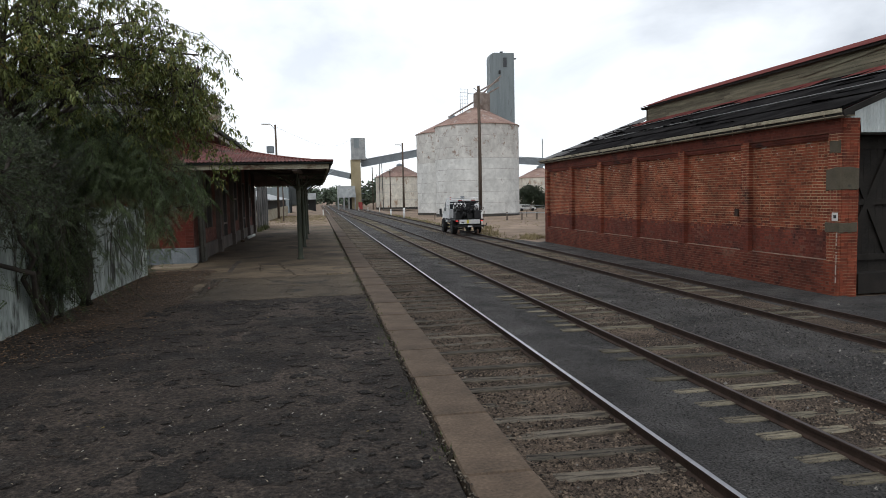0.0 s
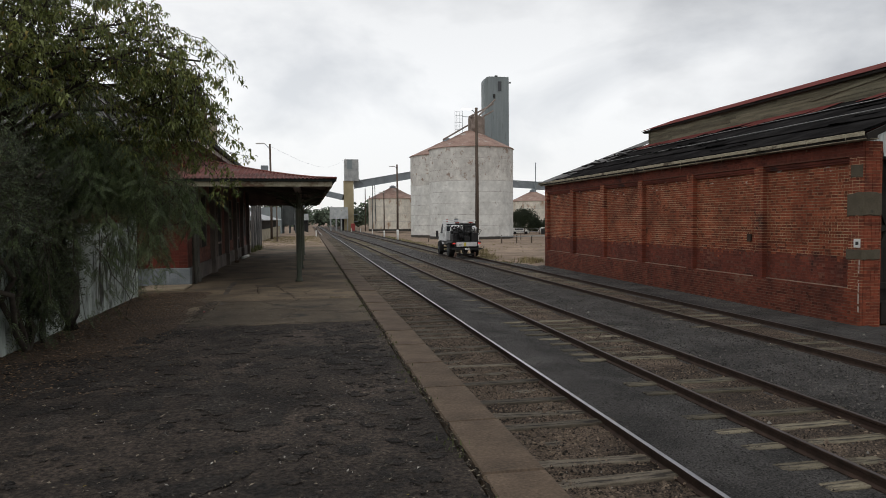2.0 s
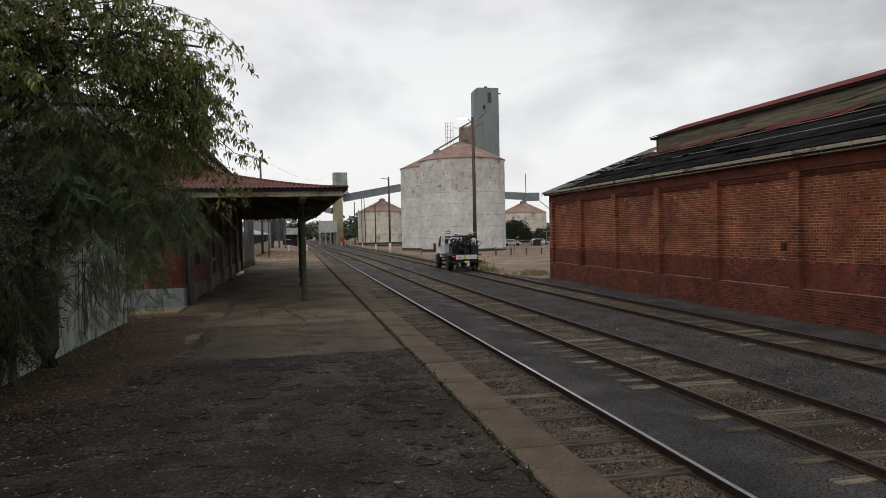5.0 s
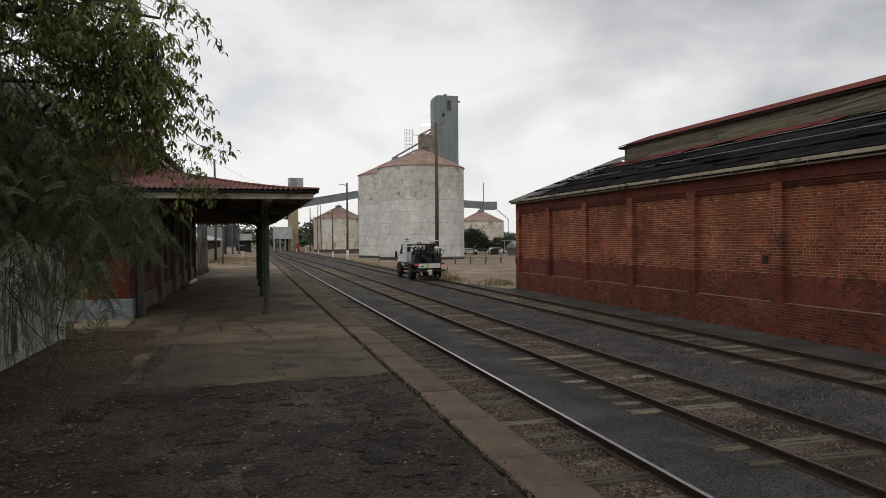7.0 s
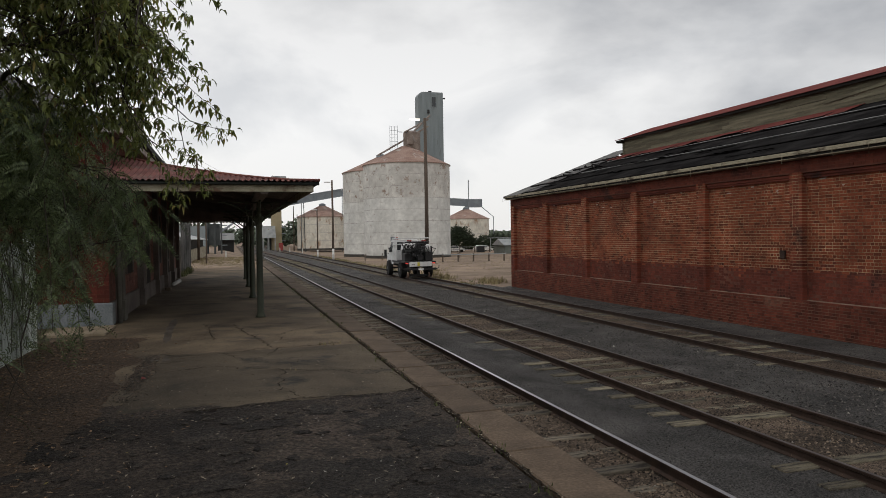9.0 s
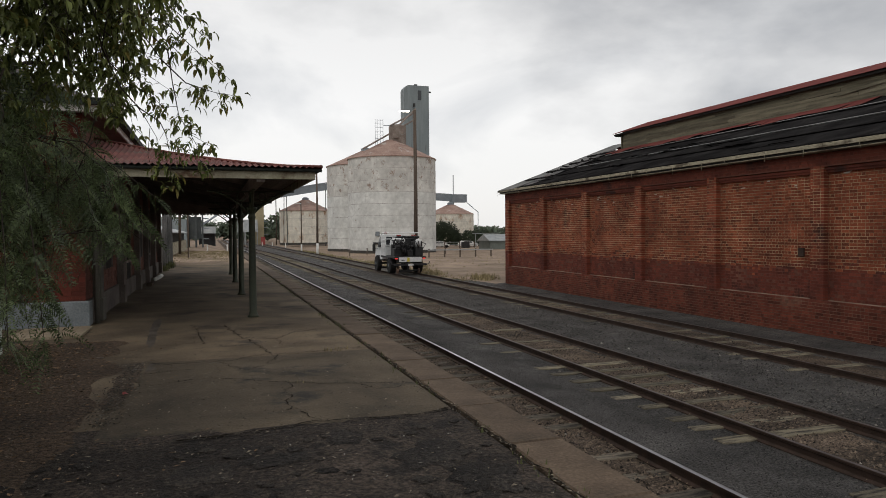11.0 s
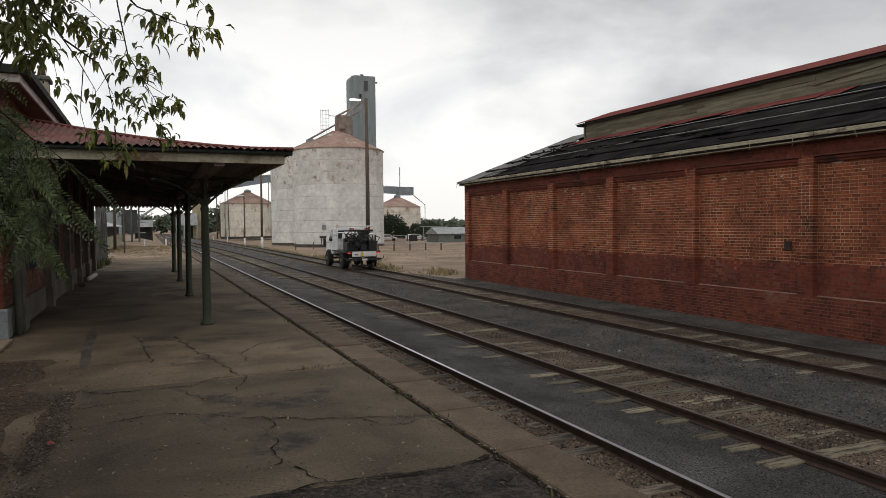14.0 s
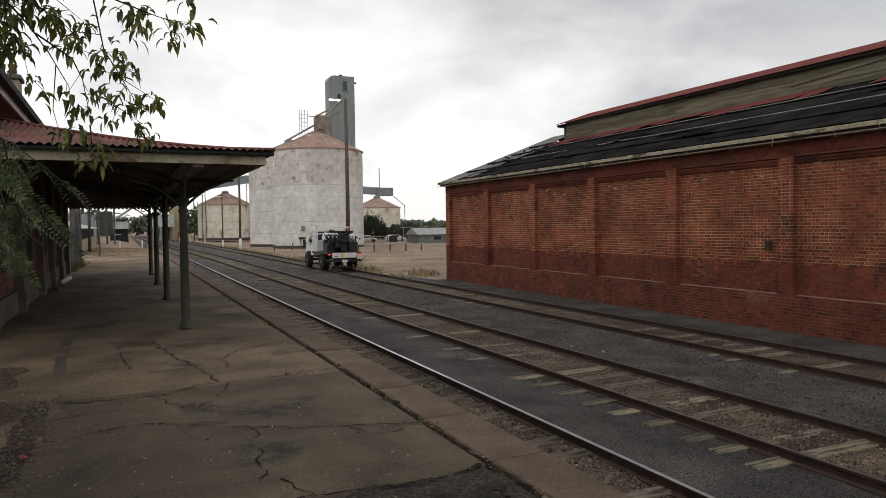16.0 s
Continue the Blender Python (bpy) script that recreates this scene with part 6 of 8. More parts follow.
        add_tube(tw, [top, top.lerp(foot, 0.5), foot], [0.005, 0.004, 0.002], 3, cap=False)
    for line in ([(-3.6, 12.4, 2.5), (-3.2, 12.2, 2.4), (-2.95, 12.1, 2.2), (-2.85, 12.0, 1.85), (-2.82, 12.0, 1.5)], [(-3.6, 12.4, 2.5), (-3.25, 12.0, 2.35), (-3.05, 11.9, 2.05), (-2.98, 11.9, 1.65)],
                 [(-3.7, 12.2, 2.4), (-3.4, 11.7, 2.2), (-3.28, 11.3, 1.75), (-3.22, 11.2, 1.3), (-3.2, 11.2, 1.0)], [(-3.7, 12.2, 2.4), (-3.5, 11.5, 2.1), (-3.38, 11.1, 1.6), (-3.35, 11.0, 1.05)],
                 [(-3.6, 12.4, 2.5), (-3.15, 12.5, 2.45), (-2.9, 12.4, 2.2), (-2.84, 12.4, 1.8)]):
        line = [Vector(q) for q in line]
        add_tube(tw, line, [0.007 - 0.005 * i / (len(line) - 1) for i in range(len(line))], 4, cap=False)
        for a, b in zip(line[1:], line[2:]):
            for _ in range(11):
                ang = r.uniform(0, 6.28)
                fronds.append((a.lerp(b, r.random()), Vector((math.cos(ang), math.sin(ang), r.uniform(-1.1, -0.3))).normalized(), r.uniform(0.13, 0.23)))
    for _ in range(14):
        top = Vector((r.uniform(-3.35, -3.0), r.uniform(12.6, 13.5), r.uniform(2.15, 2.5)))
        foot = top + Vector((r.gauss(0.03, 0.06), r.gauss(0, 0.08), -r.uniform(0.35, 0.8)))
        for _ in range(9):
            ang = r.uniform(0, 6.28)
            fronds.append((top.lerp(foot, r.random()), Vector((math.cos(ang), math.sin(ang), -0.8)).normalized(), r.uniform(0.14, 0.24)))
        add_tube(tw, [top, top.lerp(foot, 0.5), foot], [0.005, 0.004, 0.002], 3, cap=False)
    for _ in range(42):
        top = Vector((-4.74 + r.gauss(0, 0.13), r.uniform(12.9, 17.2), r.uniform(1.2, 2.0)))
        foot = top + Vector((r.gauss(0, 0.1), r.gauss(0, 0.1), -r.uniform(0.5, 1.2)))
        foot.z = max(foot.z, 0.25)
        for _ in range(7):
            ang = r.uniform(0, 6.28)
            fronds.append((top.lerp(foot, r.random()), Vector((math.cos(ang), math.sin(ang), -0.9)).normalized(), r.uniform(0.20, 0.34)))
        add_tube(tw, [top, top.lerp(foot, 0.5), foot], [0.007, 0.005, 0.003], 3, cap=False)
    for _ in range(62):
        top = Vector((-4.72 + r.gauss(0, 0.16), 11.0 + r.gauss(0, 0.45), r.uniform(1.3, 2.1)))
        foot = top + Vector((r.gauss(0, 0.1), r.gauss(0, 0.1), -r.uniform(0.7, 1.4)))
        foot.z = max(foot.z, 0.12)
        for _ in range(7):
            ang = r.uniform(0, 6.28)
            fronds.append((top.lerp(foot, r.random()), Vector((math.cos(ang), math.sin(ang), -0.8)).normalized(), r.uniform(0.20, 0.34)))
        add_tube(tw, [top, top.lerp(foot, 0.5), foot], [0.007, 0.005, 0.003], 3, cap=False)
    for line in ([(-3.5, 13.5, 2.4), (-3.1, 13.2, 2.25), (-2.85, 12.9, 1.95), (-2.72, 12.8, 1.75)],
                 [(-3.6, 14.2, 2.6), (-3.1, 14.3, 2.4), (-2.7, 14.3, 2.05)]):
        line = [Vector(q) for q in line]
        add_tube(tw, line, 0.0045, 4, cap=False)
        for a, b in zip(line, line[1:]):
            for _ in range(9):
                ang = r.uniform(0, 6.28)
                fronds.append((a.lerp(b, r.random()), Vector((math.cos(ang), math.sin(ang), -0.7)).normalized(), r.uniform(0.16, 0.28)))
    for line in ([(-3.5, 12.3, 1.62), (-3.0, 12.1, 1.79), (-2.84, 12.05, 1.79), (-2.71, 12.0, 1.67)], [(-3.4, 12.2, 1.70), (-2.98, 12.0, 1.74), (-2.84, 11.95, 1.64), (-2.77, 11.9, 1.52)]):
        add_tube(tw, [Vector(q) for q in line], [0.007, 0.005, 0.004, 0.002], 4, cap=False)
    tagged(part("branchwork", tw, M_BARK, t), "thin bare twigs", kind="stuff")
    tagged(frond_mesh(fronds, M_PEPPER, t, "crown"), "dark blue-green ferny leaves")


build_pepper()


def build_shrub():
    """A dense small-leaved evergreen shrub leaning over the fence."""
    r = random.Random(57)
    t = holder("hedge_shrub", -4.95, 9.8, 0, "dense dark small-leaved evergreen shrub against the board fence", "shrub")
    stems, verts, faces = bmesh.new(), [], []
    lumps = ((-4.95, 7.6, 2.3, 0.55, 0.9, 0.7), (-4.8, 8.8, 2.2, 0.6, 0.9, 0.75), (-4.75, 9.9, 1.95, 0.6, 0.8, 0.85), (-4.75, 10.9, 1.8, 0.5, 0.7, 0.95), (-4.95, 11.8, 1.7, 0.4, 0.7, 0.9), (-4.8, 11.0, 0.85, 0.25, 0.4, 0.45))
    feet = [Vector((-4.95, y, -0.03)) for y in (10.9, 11.5)]
    for cx, cy, cz, rx, ry, rz in lumps:
        c = Vector((cx, cy, cz))
        limb(stems, min(feet, key=lambda q: (q - c).length), c, 0.045, 0.018, r, 0.1)
        for _ in range(250):
            v = Vector((r.gauss(0, 1), r.gauss(0, 1), r.gauss(0, 1))).normalized() * (0.35 + 0.65 * r.random() ** 0.5)
            base = Vector((cx + v.x * rx, cy + v.y * ry, cz + v.z * rz))
            if base.z < 0.45:
                continue
            d = (v * 0.6 + Vector((r.gauss(0, 0.4), r.gauss(0, 0.4), r.uniform(-0.2, 0.9)))).normalized()
            ln = r.uniform(0.16, 0.36)
            if r.random() < 0.35:
                add_tube(stems, [c.lerp(base, 0.5), base, base + d * ln], [0.006, 0.004, 0.002], 3, cap=False)
            for k in range(26):
                p = base + d * ln * (k / 26) + Vector((r.gauss(0, 0.012), r.gauss(0, 0.012), r.gauss(0, 0.012)))
                e = (d * 0.7 + Vector((r.gauss(0, 0.7), r.gauss(0, 0.7), r.gauss(0, 0.6)))).normalized()
                side = e.cross(Vector((r.gauss(0, 1), r.gauss(0, 1), r.gauss(0, 1))))
                if side.length < 1e-3:
                    continue
                side.normalize()
                s, w = r.uniform(0.026, 0.05), r.uniform(0.006, 0.011)
                up = side.cross(e) * w * 0.5
                b = len(verts)
                verts.extend([p, p + e * s * 0.5 + side * w + up, p + e * s, p + e * s * 0.5 - side * w + up, p + e * s * 0.5])
                faces.extend([(b, b + 1, b + 4), (b + 1, b + 2, b + 4), (b + 2, b + 3, b + 4), (b + 3, b, b + 4)])
    part("trunk", stems, M_BARK, t, "thin dark stems", smooth=True)
    tagged(raw("crown", verts, faces, M_SHRUB, t), "small dark glossy leaves")


build_shrub()


def build_overhang_tree():
    r = random.Random(61)
    t = holder("peach_leaved_tree", -5.9, 11.2, 0, "broad tree with drooping long leaves over the platform", "tree")
    bm = bmesh.new()
    trunk = limb(bm, (-5.95, 11.2, -0.05), (-5.7, 11.5, 3.6), 0.2, 0.13, r)
    ends = []
    for q in ((-3.3, 12.2, 4.8), (-3.5, 13.4, 5.1), (-4.3, 11.4, 5.9), (-5.2, 12.5, 6.8), (-3.9, 14.6, 5.0), (-6.9, 11.6, 6.8), (-4.3, 10.2, 5.6), (-4.8, 14.2, 6.5), (-6.3, 9.6, 6.0), (-4.5, 12.6, 6.3), (-3.4, 12.0, 4.4), (-5.0, 9.4, 5.0), (-6.2, 8.2, 5.2), (-2.95, 12.3, 4.4), (-2.7, 12.5, 4.1), (-3.45, 11.8, 4.8), (-2.8, 12.0, 3.7), (-3.3, 12.6, 4.1), (-3.1, 13.0, 4.6), (-3.6, 11.4, 4.5), (-3.5, 10.9, 4.7), (-4.1, 10.4, 4.0), (-3.4, 11.5, 3.5), (-3.8, 11.0, 5.4), (-4.6, 10.0, 5.7), (-3.0, 11.6, 4.3), (-4.4, 9.8, 4.6)):
        pts = limb(bm, trunk[r.randint(5, 7)], q, 0.042, 0.004, r, 0.3)
        ends.append(pts)
    main = limb(bm, trunk[6], (-2.75, 12.1, 4.3), 0.06, 0.014, r, 0.45)
    part("trunk", bm, M_BARK, t, "dark grey bark", smooth=True)
    tw = bmesh.new()
    green, yellow = [], []

    def clump(p, count, size, turn):
        """Leaves hanging in a bunch round the end of a twig."""
        for _ in range(count):
            ang = r.uniform(0, 6.28)
            d = Vector((math.cos(ang) * 0.8, math.sin(ang) * 0.8, r.uniform(-0.9, 0.35))).normalized()
            side = d.cross(Vector((r.gauss(0, 0.6), r.gauss(0, 0.6), 1.0)))
            if side.length < 1e-3:
                continue
            row = (p + Vector((r.gauss(0, 0.02), r.gauss(0, 0.02), r.gauss(0, 0.025))), d, size * r.uniform(0.6, 1.2), size * 0.135 * r.uniform(0.7, 1.3), side.normalized(), r.uniform(0.9, 2.8))
            (yellow if r.random() < turn else green).append(row)

    def twig(line, rad, count, size, turn=0.07, start=0.35):
        """A thin twig whose outer part carries short shoots with bunched leaves."""
        add_tube(tw, line, [rad * (1 - 0.75 * i / (len(line) - 1)) for i in range(len(line))], 4, cap=False)
        n = len(line) - 1
        for k in range(count):
            a = (start + (1 - start) * (k + r.random()) / count) * n
            i = min(int(a), n - 1)
            p = line[i].lerp(line[i + 1], min(a - i, 1))
            e = p + Vector((r.gauss(0, 0.07), r.gauss(0, 0.07), r.uniform(-0.10, 0.03)))
            add_tube(tw, [p, e], [rad * 0.4, rad * 0.2], 3, cap=False)
            clump(e, r.randint(5, 8), size, turn)
        clump(line[-1], 7, size, turn)

    def allowed(p):
        x, y, z = p
        edge = float(np.interp(z, [2.3, 2.6, 2.9, 3.35, 3.7, 4.0, 4.3, 4.7, 5.5, 7.5], [-3.3, -2.75, -2.3, -2.42, -2.5, -2.25, -2.5, -2.8, -3.7, -4.6]))
        return x < edge - 0.12 * abs(y - 12.2) and z > 2.6
    count = 0
    while count < 380:
        pts = r.choice(ends)
        k = r.randint(3, 7)
        base = pts[k] + Vector((r.gauss(0, 0.35), r.gauss(0, 0.5), r.gauss(0.05, 0.35)))
        foot = base + Vector((r.gauss(0.25, 0.25), r.gauss(0.0, 0.3), r.uniform(-0.55, 0.1)))
        if not allowed(base) or not allowed(foot):
            continue
        count += 1
        if base.x > -4.5 and base.z > 3.3 and r.random() < 0.22:
            continue
        twig([pts[k].lerp(base, 0.3), base, base.lerp(foot, 0.5) + Vector((0, 0, 0.07)), foot], 0.007, 6, 0.108, 0.06, 0.3)
    count = 0
    while count < 65:
        base = Vector((r.uniform(-3.9, -2.7), r.uniform(11.2, 13.0), r.uniform(3.0, 4.3)))
        foot = base + Vector((r.gauss(0.22, 0.15), r.gauss(0.0, 0.2), r.uniform(-0.45, 0.0)))
        if not allowed(base) or not allowed(foot):
            continue
        count += 1
        near = min(main[2:], key=lambda q: (q - base).length)
        twig([near.lerp(base, 0.35), base, base.lerp(foot, 0.5) + Vector((0, 0, 0.06)), foot], 0.006, 6, 0.10, 0.07, 0.2)
    count = 0
    while count < 30:
        base = Vector((r.uniform(-4.9, -3.6), r.uniform(11.0, 13.0), r.uniform(2.5, 3.5)))
        foot = base + Vector((r.gauss(0.12, 0.15), r.gauss(0.0, 0.2), r.uniform(-0.5, -0.1)))
        if foot.x > -3.0:
            continue
        count += 1
        near = min(main[1:], key=lambda q: (q - base).length)
        twig([near.lerp(base, 0.4), base, base.lerp(foot, 0.5) + Vector((0, 0, 0.05)), foot], 0.006, 6, 0.10, 0.05, 0.2)
    for _ in range(170):
        base = Vector((r.uniform(-6.6, -4.5), r.uniform(9.0, 12.6), r.uniform(3.4, 5.7)))
        foot = base + Vector((r.gauss(0.1, 0.2), r.gauss(0.0, 0.25), r.uniform(-0.5, 0.05)))
        near = min(trunk[4:] + [q for e in ends for q in e[2:5]], key=lambda q: (q - base).length)
        twig([near.lerp(base, 0.3), base, base.lerp(foot, 0.5) + Vector((0, 0, 0.05)), foot], 0.006, 6, 0.10, 0.05, 0.2)
    for _ in range(48):
        base = Vector((r.uniform(-3.75, -2.75), r.uniform(11.6, 13.2), r.uniform(2.85, 4.1)))
        foot = base + Vector((r.gauss(0.12, 0.15), r.gauss(0.0, 0.2), r.uniform(-0.45, -0.05)))
        if not allowed(foot):
            continue
        near = min(main[2:], key=lambda q: (q - base).length)
        twig([near.lerp(base, 0.4), base, base.lerp(foot, 0.5) + Vector((0, 0, 0.05)), foot], 0.006, 7, 0.105, 0.05, 0.15)
    # the outermost boughs, placed to cross the veranda's end in the camera's view
    bough = [main[5], Vector((-3.05, 12.1, 3.6)), Vector((-2.95, 12.05, 3.1)), Vector((-2.82, 12.0, 2.8)), Vector((-2.71, 12.0, 2.67))]
    add_tube(tw, bough, [0.010, 0.008, 0.006, 0.005, 0.004], 5, cap=False)
    for pts, n, rad in ((((-2.71, 2.67), (-2.56, 2.57), (-2.52, 2.48), (-2.50, 2.35), (-2.49, 2.22)), 5, 0.005), (((-2.72, 2.68), (-2.66, 2.59), (-2.58, 2.44), (-2.57, 2.24)), 2, 0.004),
                        (((-2.49, 2.24), (-2.485, 2.14), (-2.47, 2.08)), 1, 0.003), (((-2.49, 3.1), (-2.46, 2.85), (-2.42, 2.61), (-2.37, 2.53), (-2.27, 2.35)), 15, 0.006),
                        (((-2.45, 2.43), (-2.38, 2.36), (-2.26, 2.28)), 5, 0.004), (((-2.55, 3.05), (-2.37, 2.88), (-2.22, 2.84), (-2.08, 2.81)), 11, 0.006),
                        (((-2.9, 3.0), (-2.78, 2.86), (-2.62, 2.78), (-2.54, 2.70)), 7, 0.005), (((-2.95, 2.9), (-2.88, 2.72), (-2.85, 2.62)), 4, 0.004), (((-2.62, 2.5), (-2.64, 2.3), (-2.61, 2.16)), 1, 0.003)):
        yy = 12.0 + r.uniform(-0.1, 0.1)
        twig([Vector((x, yy + 0.03 * i, z)) for i, (x, z) in enumerate(pts)], rad, n, 0.082, 0.12, 0.4)
    for q in ((-2.49, 12.0, 3.1), (-2.55, 12.0, 3.05), (-2.9, 12.0, 3.0)):
        limb(tw, bough[1], q, 0.006, 0.004, r, 0.08, 5)
    for x, z in ((-2.12, 4.0), (-2.25, 4.25), (-2.35, 3.8), (-2.2, 3.2), (-2.12, 2.95), (-2.3, 3.0), (-2.3, 3.4), (-2.45, 3.6), (-2.6, 4.4), (-2.8, 3.1), (-2.95, 2.95), (-2.7, 3.35), (-3.0, 3.25), (-3.1, 3.0), (-2.9, 3.5), (-3.2, 3.4), (-3.0, 3.8)):
        y = 12.0 + r.uniform(-0.4, 0.4)
        e = Vector((x, y, z))
        s = Vector((x - 0.75, y + 0.1, z + 0.45))
        twig([main[5].lerp(s, 0.6), s, s.lerp(e, 0.5) + Vector((0, 0, 0.12)), e], 0.007, 10, 0.10, 0.1, 0.35)
    tagged(part("branchwork", tw, M_BARK, t), "thin bare twigs", kind="stuff")
    tagged(leaf_mesh(green, M_LEAF, t, "crown"), "dull green lance-shaped leaves")
    tagged(leaf_mesh(yellow, M_LEAFYELLOW, t, "turning_leaves"), "yellowing leaves")


build_overhang_tree()


def build_litter():
    """Fallen leaves and pale flakes on the platform."""
    r = random.Random(71)
    for n, m, label, pick in ((11000, M_SPECK, "grit and crumbs on the asphalt", lambda: (-0.05 - 5.0 * r.random(), 1.5 + 18 * r.random() ** 1.4)),
                              (2600, M_LITTER, "brown fallen leaves scattered over the platform", lambda: (-0.1 - 5.0 * r.random() ** 0.8, r.uniform(1.5, 17.5))),
                              (5200, M_DRIFT, "drift of brown leaves below the trees", lambda: (-5.1 + abs(r.gauss(0, 0.85)), r.uniform(8.0, 18.5))),
                              (420, M_PALELITTER, "pale dry flakes on the asphalt", lambda: (-0.1 - 4.5 * r.random(), r.uniform(2.0, 12.0))),
                              (520, M_LITTER, "dry leaves caught in the joint beside the coping", lambda: (0.006 + r.gauss(0, 0.022), 2.5 + 26 * r.random() ** 1.3)),
                              (260, M_LITTER, "dry leaves in the paving cracks", lambda: (-3.14 + r.gauss(0, 0.09), r.uniform(12.8, 16.4))),
                              (2600, M_DRIFT, "brown leaves and bark blown against the foot of the platform", lambda: (0.55 + abs(r.gauss(0, 0.28)), 3 + 32 * r.random())),
                              (26, M_LEAFYELLOW, "few yellow leaves on the asphalt", lambda: (-0.5 - 3.5 * r.random(), r.uniform(3.0, 13.0)))):
        verts, faces = [], []
        for _ in range(n):
            x, y = pick()
            a, s = r.uniform(0, 6.28), r.uniform(0.009, 0.028) * (0.45 if m is M_SPECK else (0.72 if m is M_PALELITTER else 1.15 if m is M_DRIFT else 0.85))
            b = len(verts)
            c, q = math.cos(a) * s, math.sin(a) * s
            z = (0.006 if x < 0.5 else -1.235) + r.uniform(0, 0.008)
            verts.extend([(x - c, y - q, z), (x - q * 0.4, y + c * 0.4, z + 0.012 * r.random()), (x + c, y + q, z + 0.01 * r.random()), (x + q * 0.4, y - c * 0.4, z + 0.004)])
            faces.append((b, b + 3, b + 2, b + 1))
        tagged(raw("fallen_leaves", verts, faces, m), label, "leaf litter", kind="stuff")


build_litter()


def build_debris():
    """Fallen twigs, a red scrap and a few pale stones."""
    r = random.Random(77)
    for _ in range(22):
        x, y, a = r.uniform(-4.2, -0.3), r.uniform(6.0, 17.5), r.uniform(0, 6.28)
        n, ln, bend = 5, r.uniform(0.05, 0.16), r.uniform(-1.2, 1.2)
        pts = []
        for i in range(n + 1):
            pts.append((x, y, 0.012 + 0.006 * math.sin(i)))
            x, y, a = x + ln / n * math.cos(a), y + ln / n * math.sin(a), a + bend / n
        bm = bmesh.new()
        add_tube(bm, pts, 0.0025, 4)
        thing("fallen_twig", bm, M_PALELITTER, "thin pale twig lying on the platform", "twig", "fallen twigs")
    bm = bmesh.new()
    ring = [bm.verts.new((-3.08 + 0.035 * math.cos(t) * r.uniform(0.7, 1.2), 14.23 + 0.05 * math.sin(t) * r.uniform(0.7, 1.2), 0.02 + r.uniform(0, 0.03))) for t in (0, 1, 2, 3, 4, 5)]
    mid = bm.verts.new((-3.08, 14.23, 0.055))
    for i in range(6):
        bm.faces.new((ring[i], ring[(i + 1) % 6], mid))
    thing("red_scrap", bm, M_RED, "small crumpled red scrap on the platform", "litter")
    verts, faces = [], []
    for _ in range(60):
        x, y, s = r.uniform(3.3, 12.8), 4 + 34 * r.random(), r.uniform(0.02, 0.05)
        b = len(verts)
        z = -1.24 + (0.05 if 7.0 < x < 9.0 else 0.0)
        for k in range(6):
            t = k * math.tau / 6
            verts.append((x + s * math.cos(t) * r.uniform(0.7, 1.2), y + s * math.sin(t) * r.uniform(0.7, 1.2), z - 0.02))
        verts.append((x, y, z + s * 0.7))
        faces.extend([(b + k, b + (k + 1) % 6, b + 6) for k in range(6)])
    tagged(raw("pale_stones", verts, faces, M_PALELITTER), "few pale stones among the ballast", "stones", kind="stuff")


build_debris()


def build_grass():
    r = random.Random(81)

    def tufts(n, pick, height, m, label):
        verts, faces = [], []
        for _ in range(n):
            x, y, z = pick()
            for _ in range(7):
                a, h = r.uniform(0, 6.28), height * r.uniform(0.4, 1.2)
                dx, dy = math.cos(a), math.sin(a)
                w = 0.012 + height * 0.03
                lean = r.uniform(0.1, 0.6) * h
                b = len(verts)
                ox, oy = x + r.uniform(-0.1, 0.1), y + r.uniform(-0.1, 0.1)
                verts.extend([(ox - dy * w, oy + dx * w, z - 0.02), (ox + dy * w, oy - dx * w, z - 0.02), (ox + dx * lean, oy + dy * lean, z + h)])
                faces.append((b, b + 1, b + 2))
        tagged(raw("grass", verts, faces, m), label, "grass", kind="stuff")

    def plat():
        x, y = -5 + 4.9 * r.random(), r.uniform(41, 100)
        return x, y, -0.05 if y < 78 else -0.1 - (y - 78) / 34
    tufts(2600, plat, 0.07, M_GRASS, "dry grass on the platform end")

    def verge():
        x, y = 11.4 + abs(r.gauss(0, 0.9)), r.uniform(43, 125)
        return x, y, ground_z(x, y)
    tufts(260, verge, 0.15, M_WEED, "green weeds beside the siding")
    tufts(900, verge, 0.14, M_GRASS, "dry grass beside the siding")

    def yard():
        x, y = r.uniform(12, 34), r.uniform(60, 122)
        return x, y, ground_z(x, y)
    tufts(500, yard, 0.12, M_GRASS, "thin dry grass on the yard")

    def clumps():
        x, y = r.choice(((13.6, 45.5), (14.4, 47.0), (12.6, 52.0), (13.2, 57.0), (14.8, 63.0), (12.4, 70.0), (15.5, 76.0)))
        x, y = x + r.gauss(0, 0.35), y + r.gauss(0, 0.8)
        return x, y, ground_z(x, y)
    tufts(260, clumps, 0.34, M_GRASS, "tall dry grass clumps beside the siding")

    def edge():
        return -0.02 + r.gauss(0, 0.02), r.uniform(4, 40), -0.01
    tufts(90, edge, 0.05, M_WEED, "tiny weeds along the coping joint")
    tufts(4, lambda: (lambda q: (q[0] + r.gauss(0, 0.05), q[1] + r.gauss(0, 0.03), 0.0))(r.choice(((-1.3, 14.27), (-0.48, 16.32)))), 0.05, M_GRASS, "dry tufts in the platform cracks")
    tufts(40, lambda: (-4.2 + r.gauss(0, 0.1), r.uniform(40, 46), 0.0), 0.3, M_WEED, "weeds along the iron fence")


build_grass()

# ---- silos, tower and conveyors ----


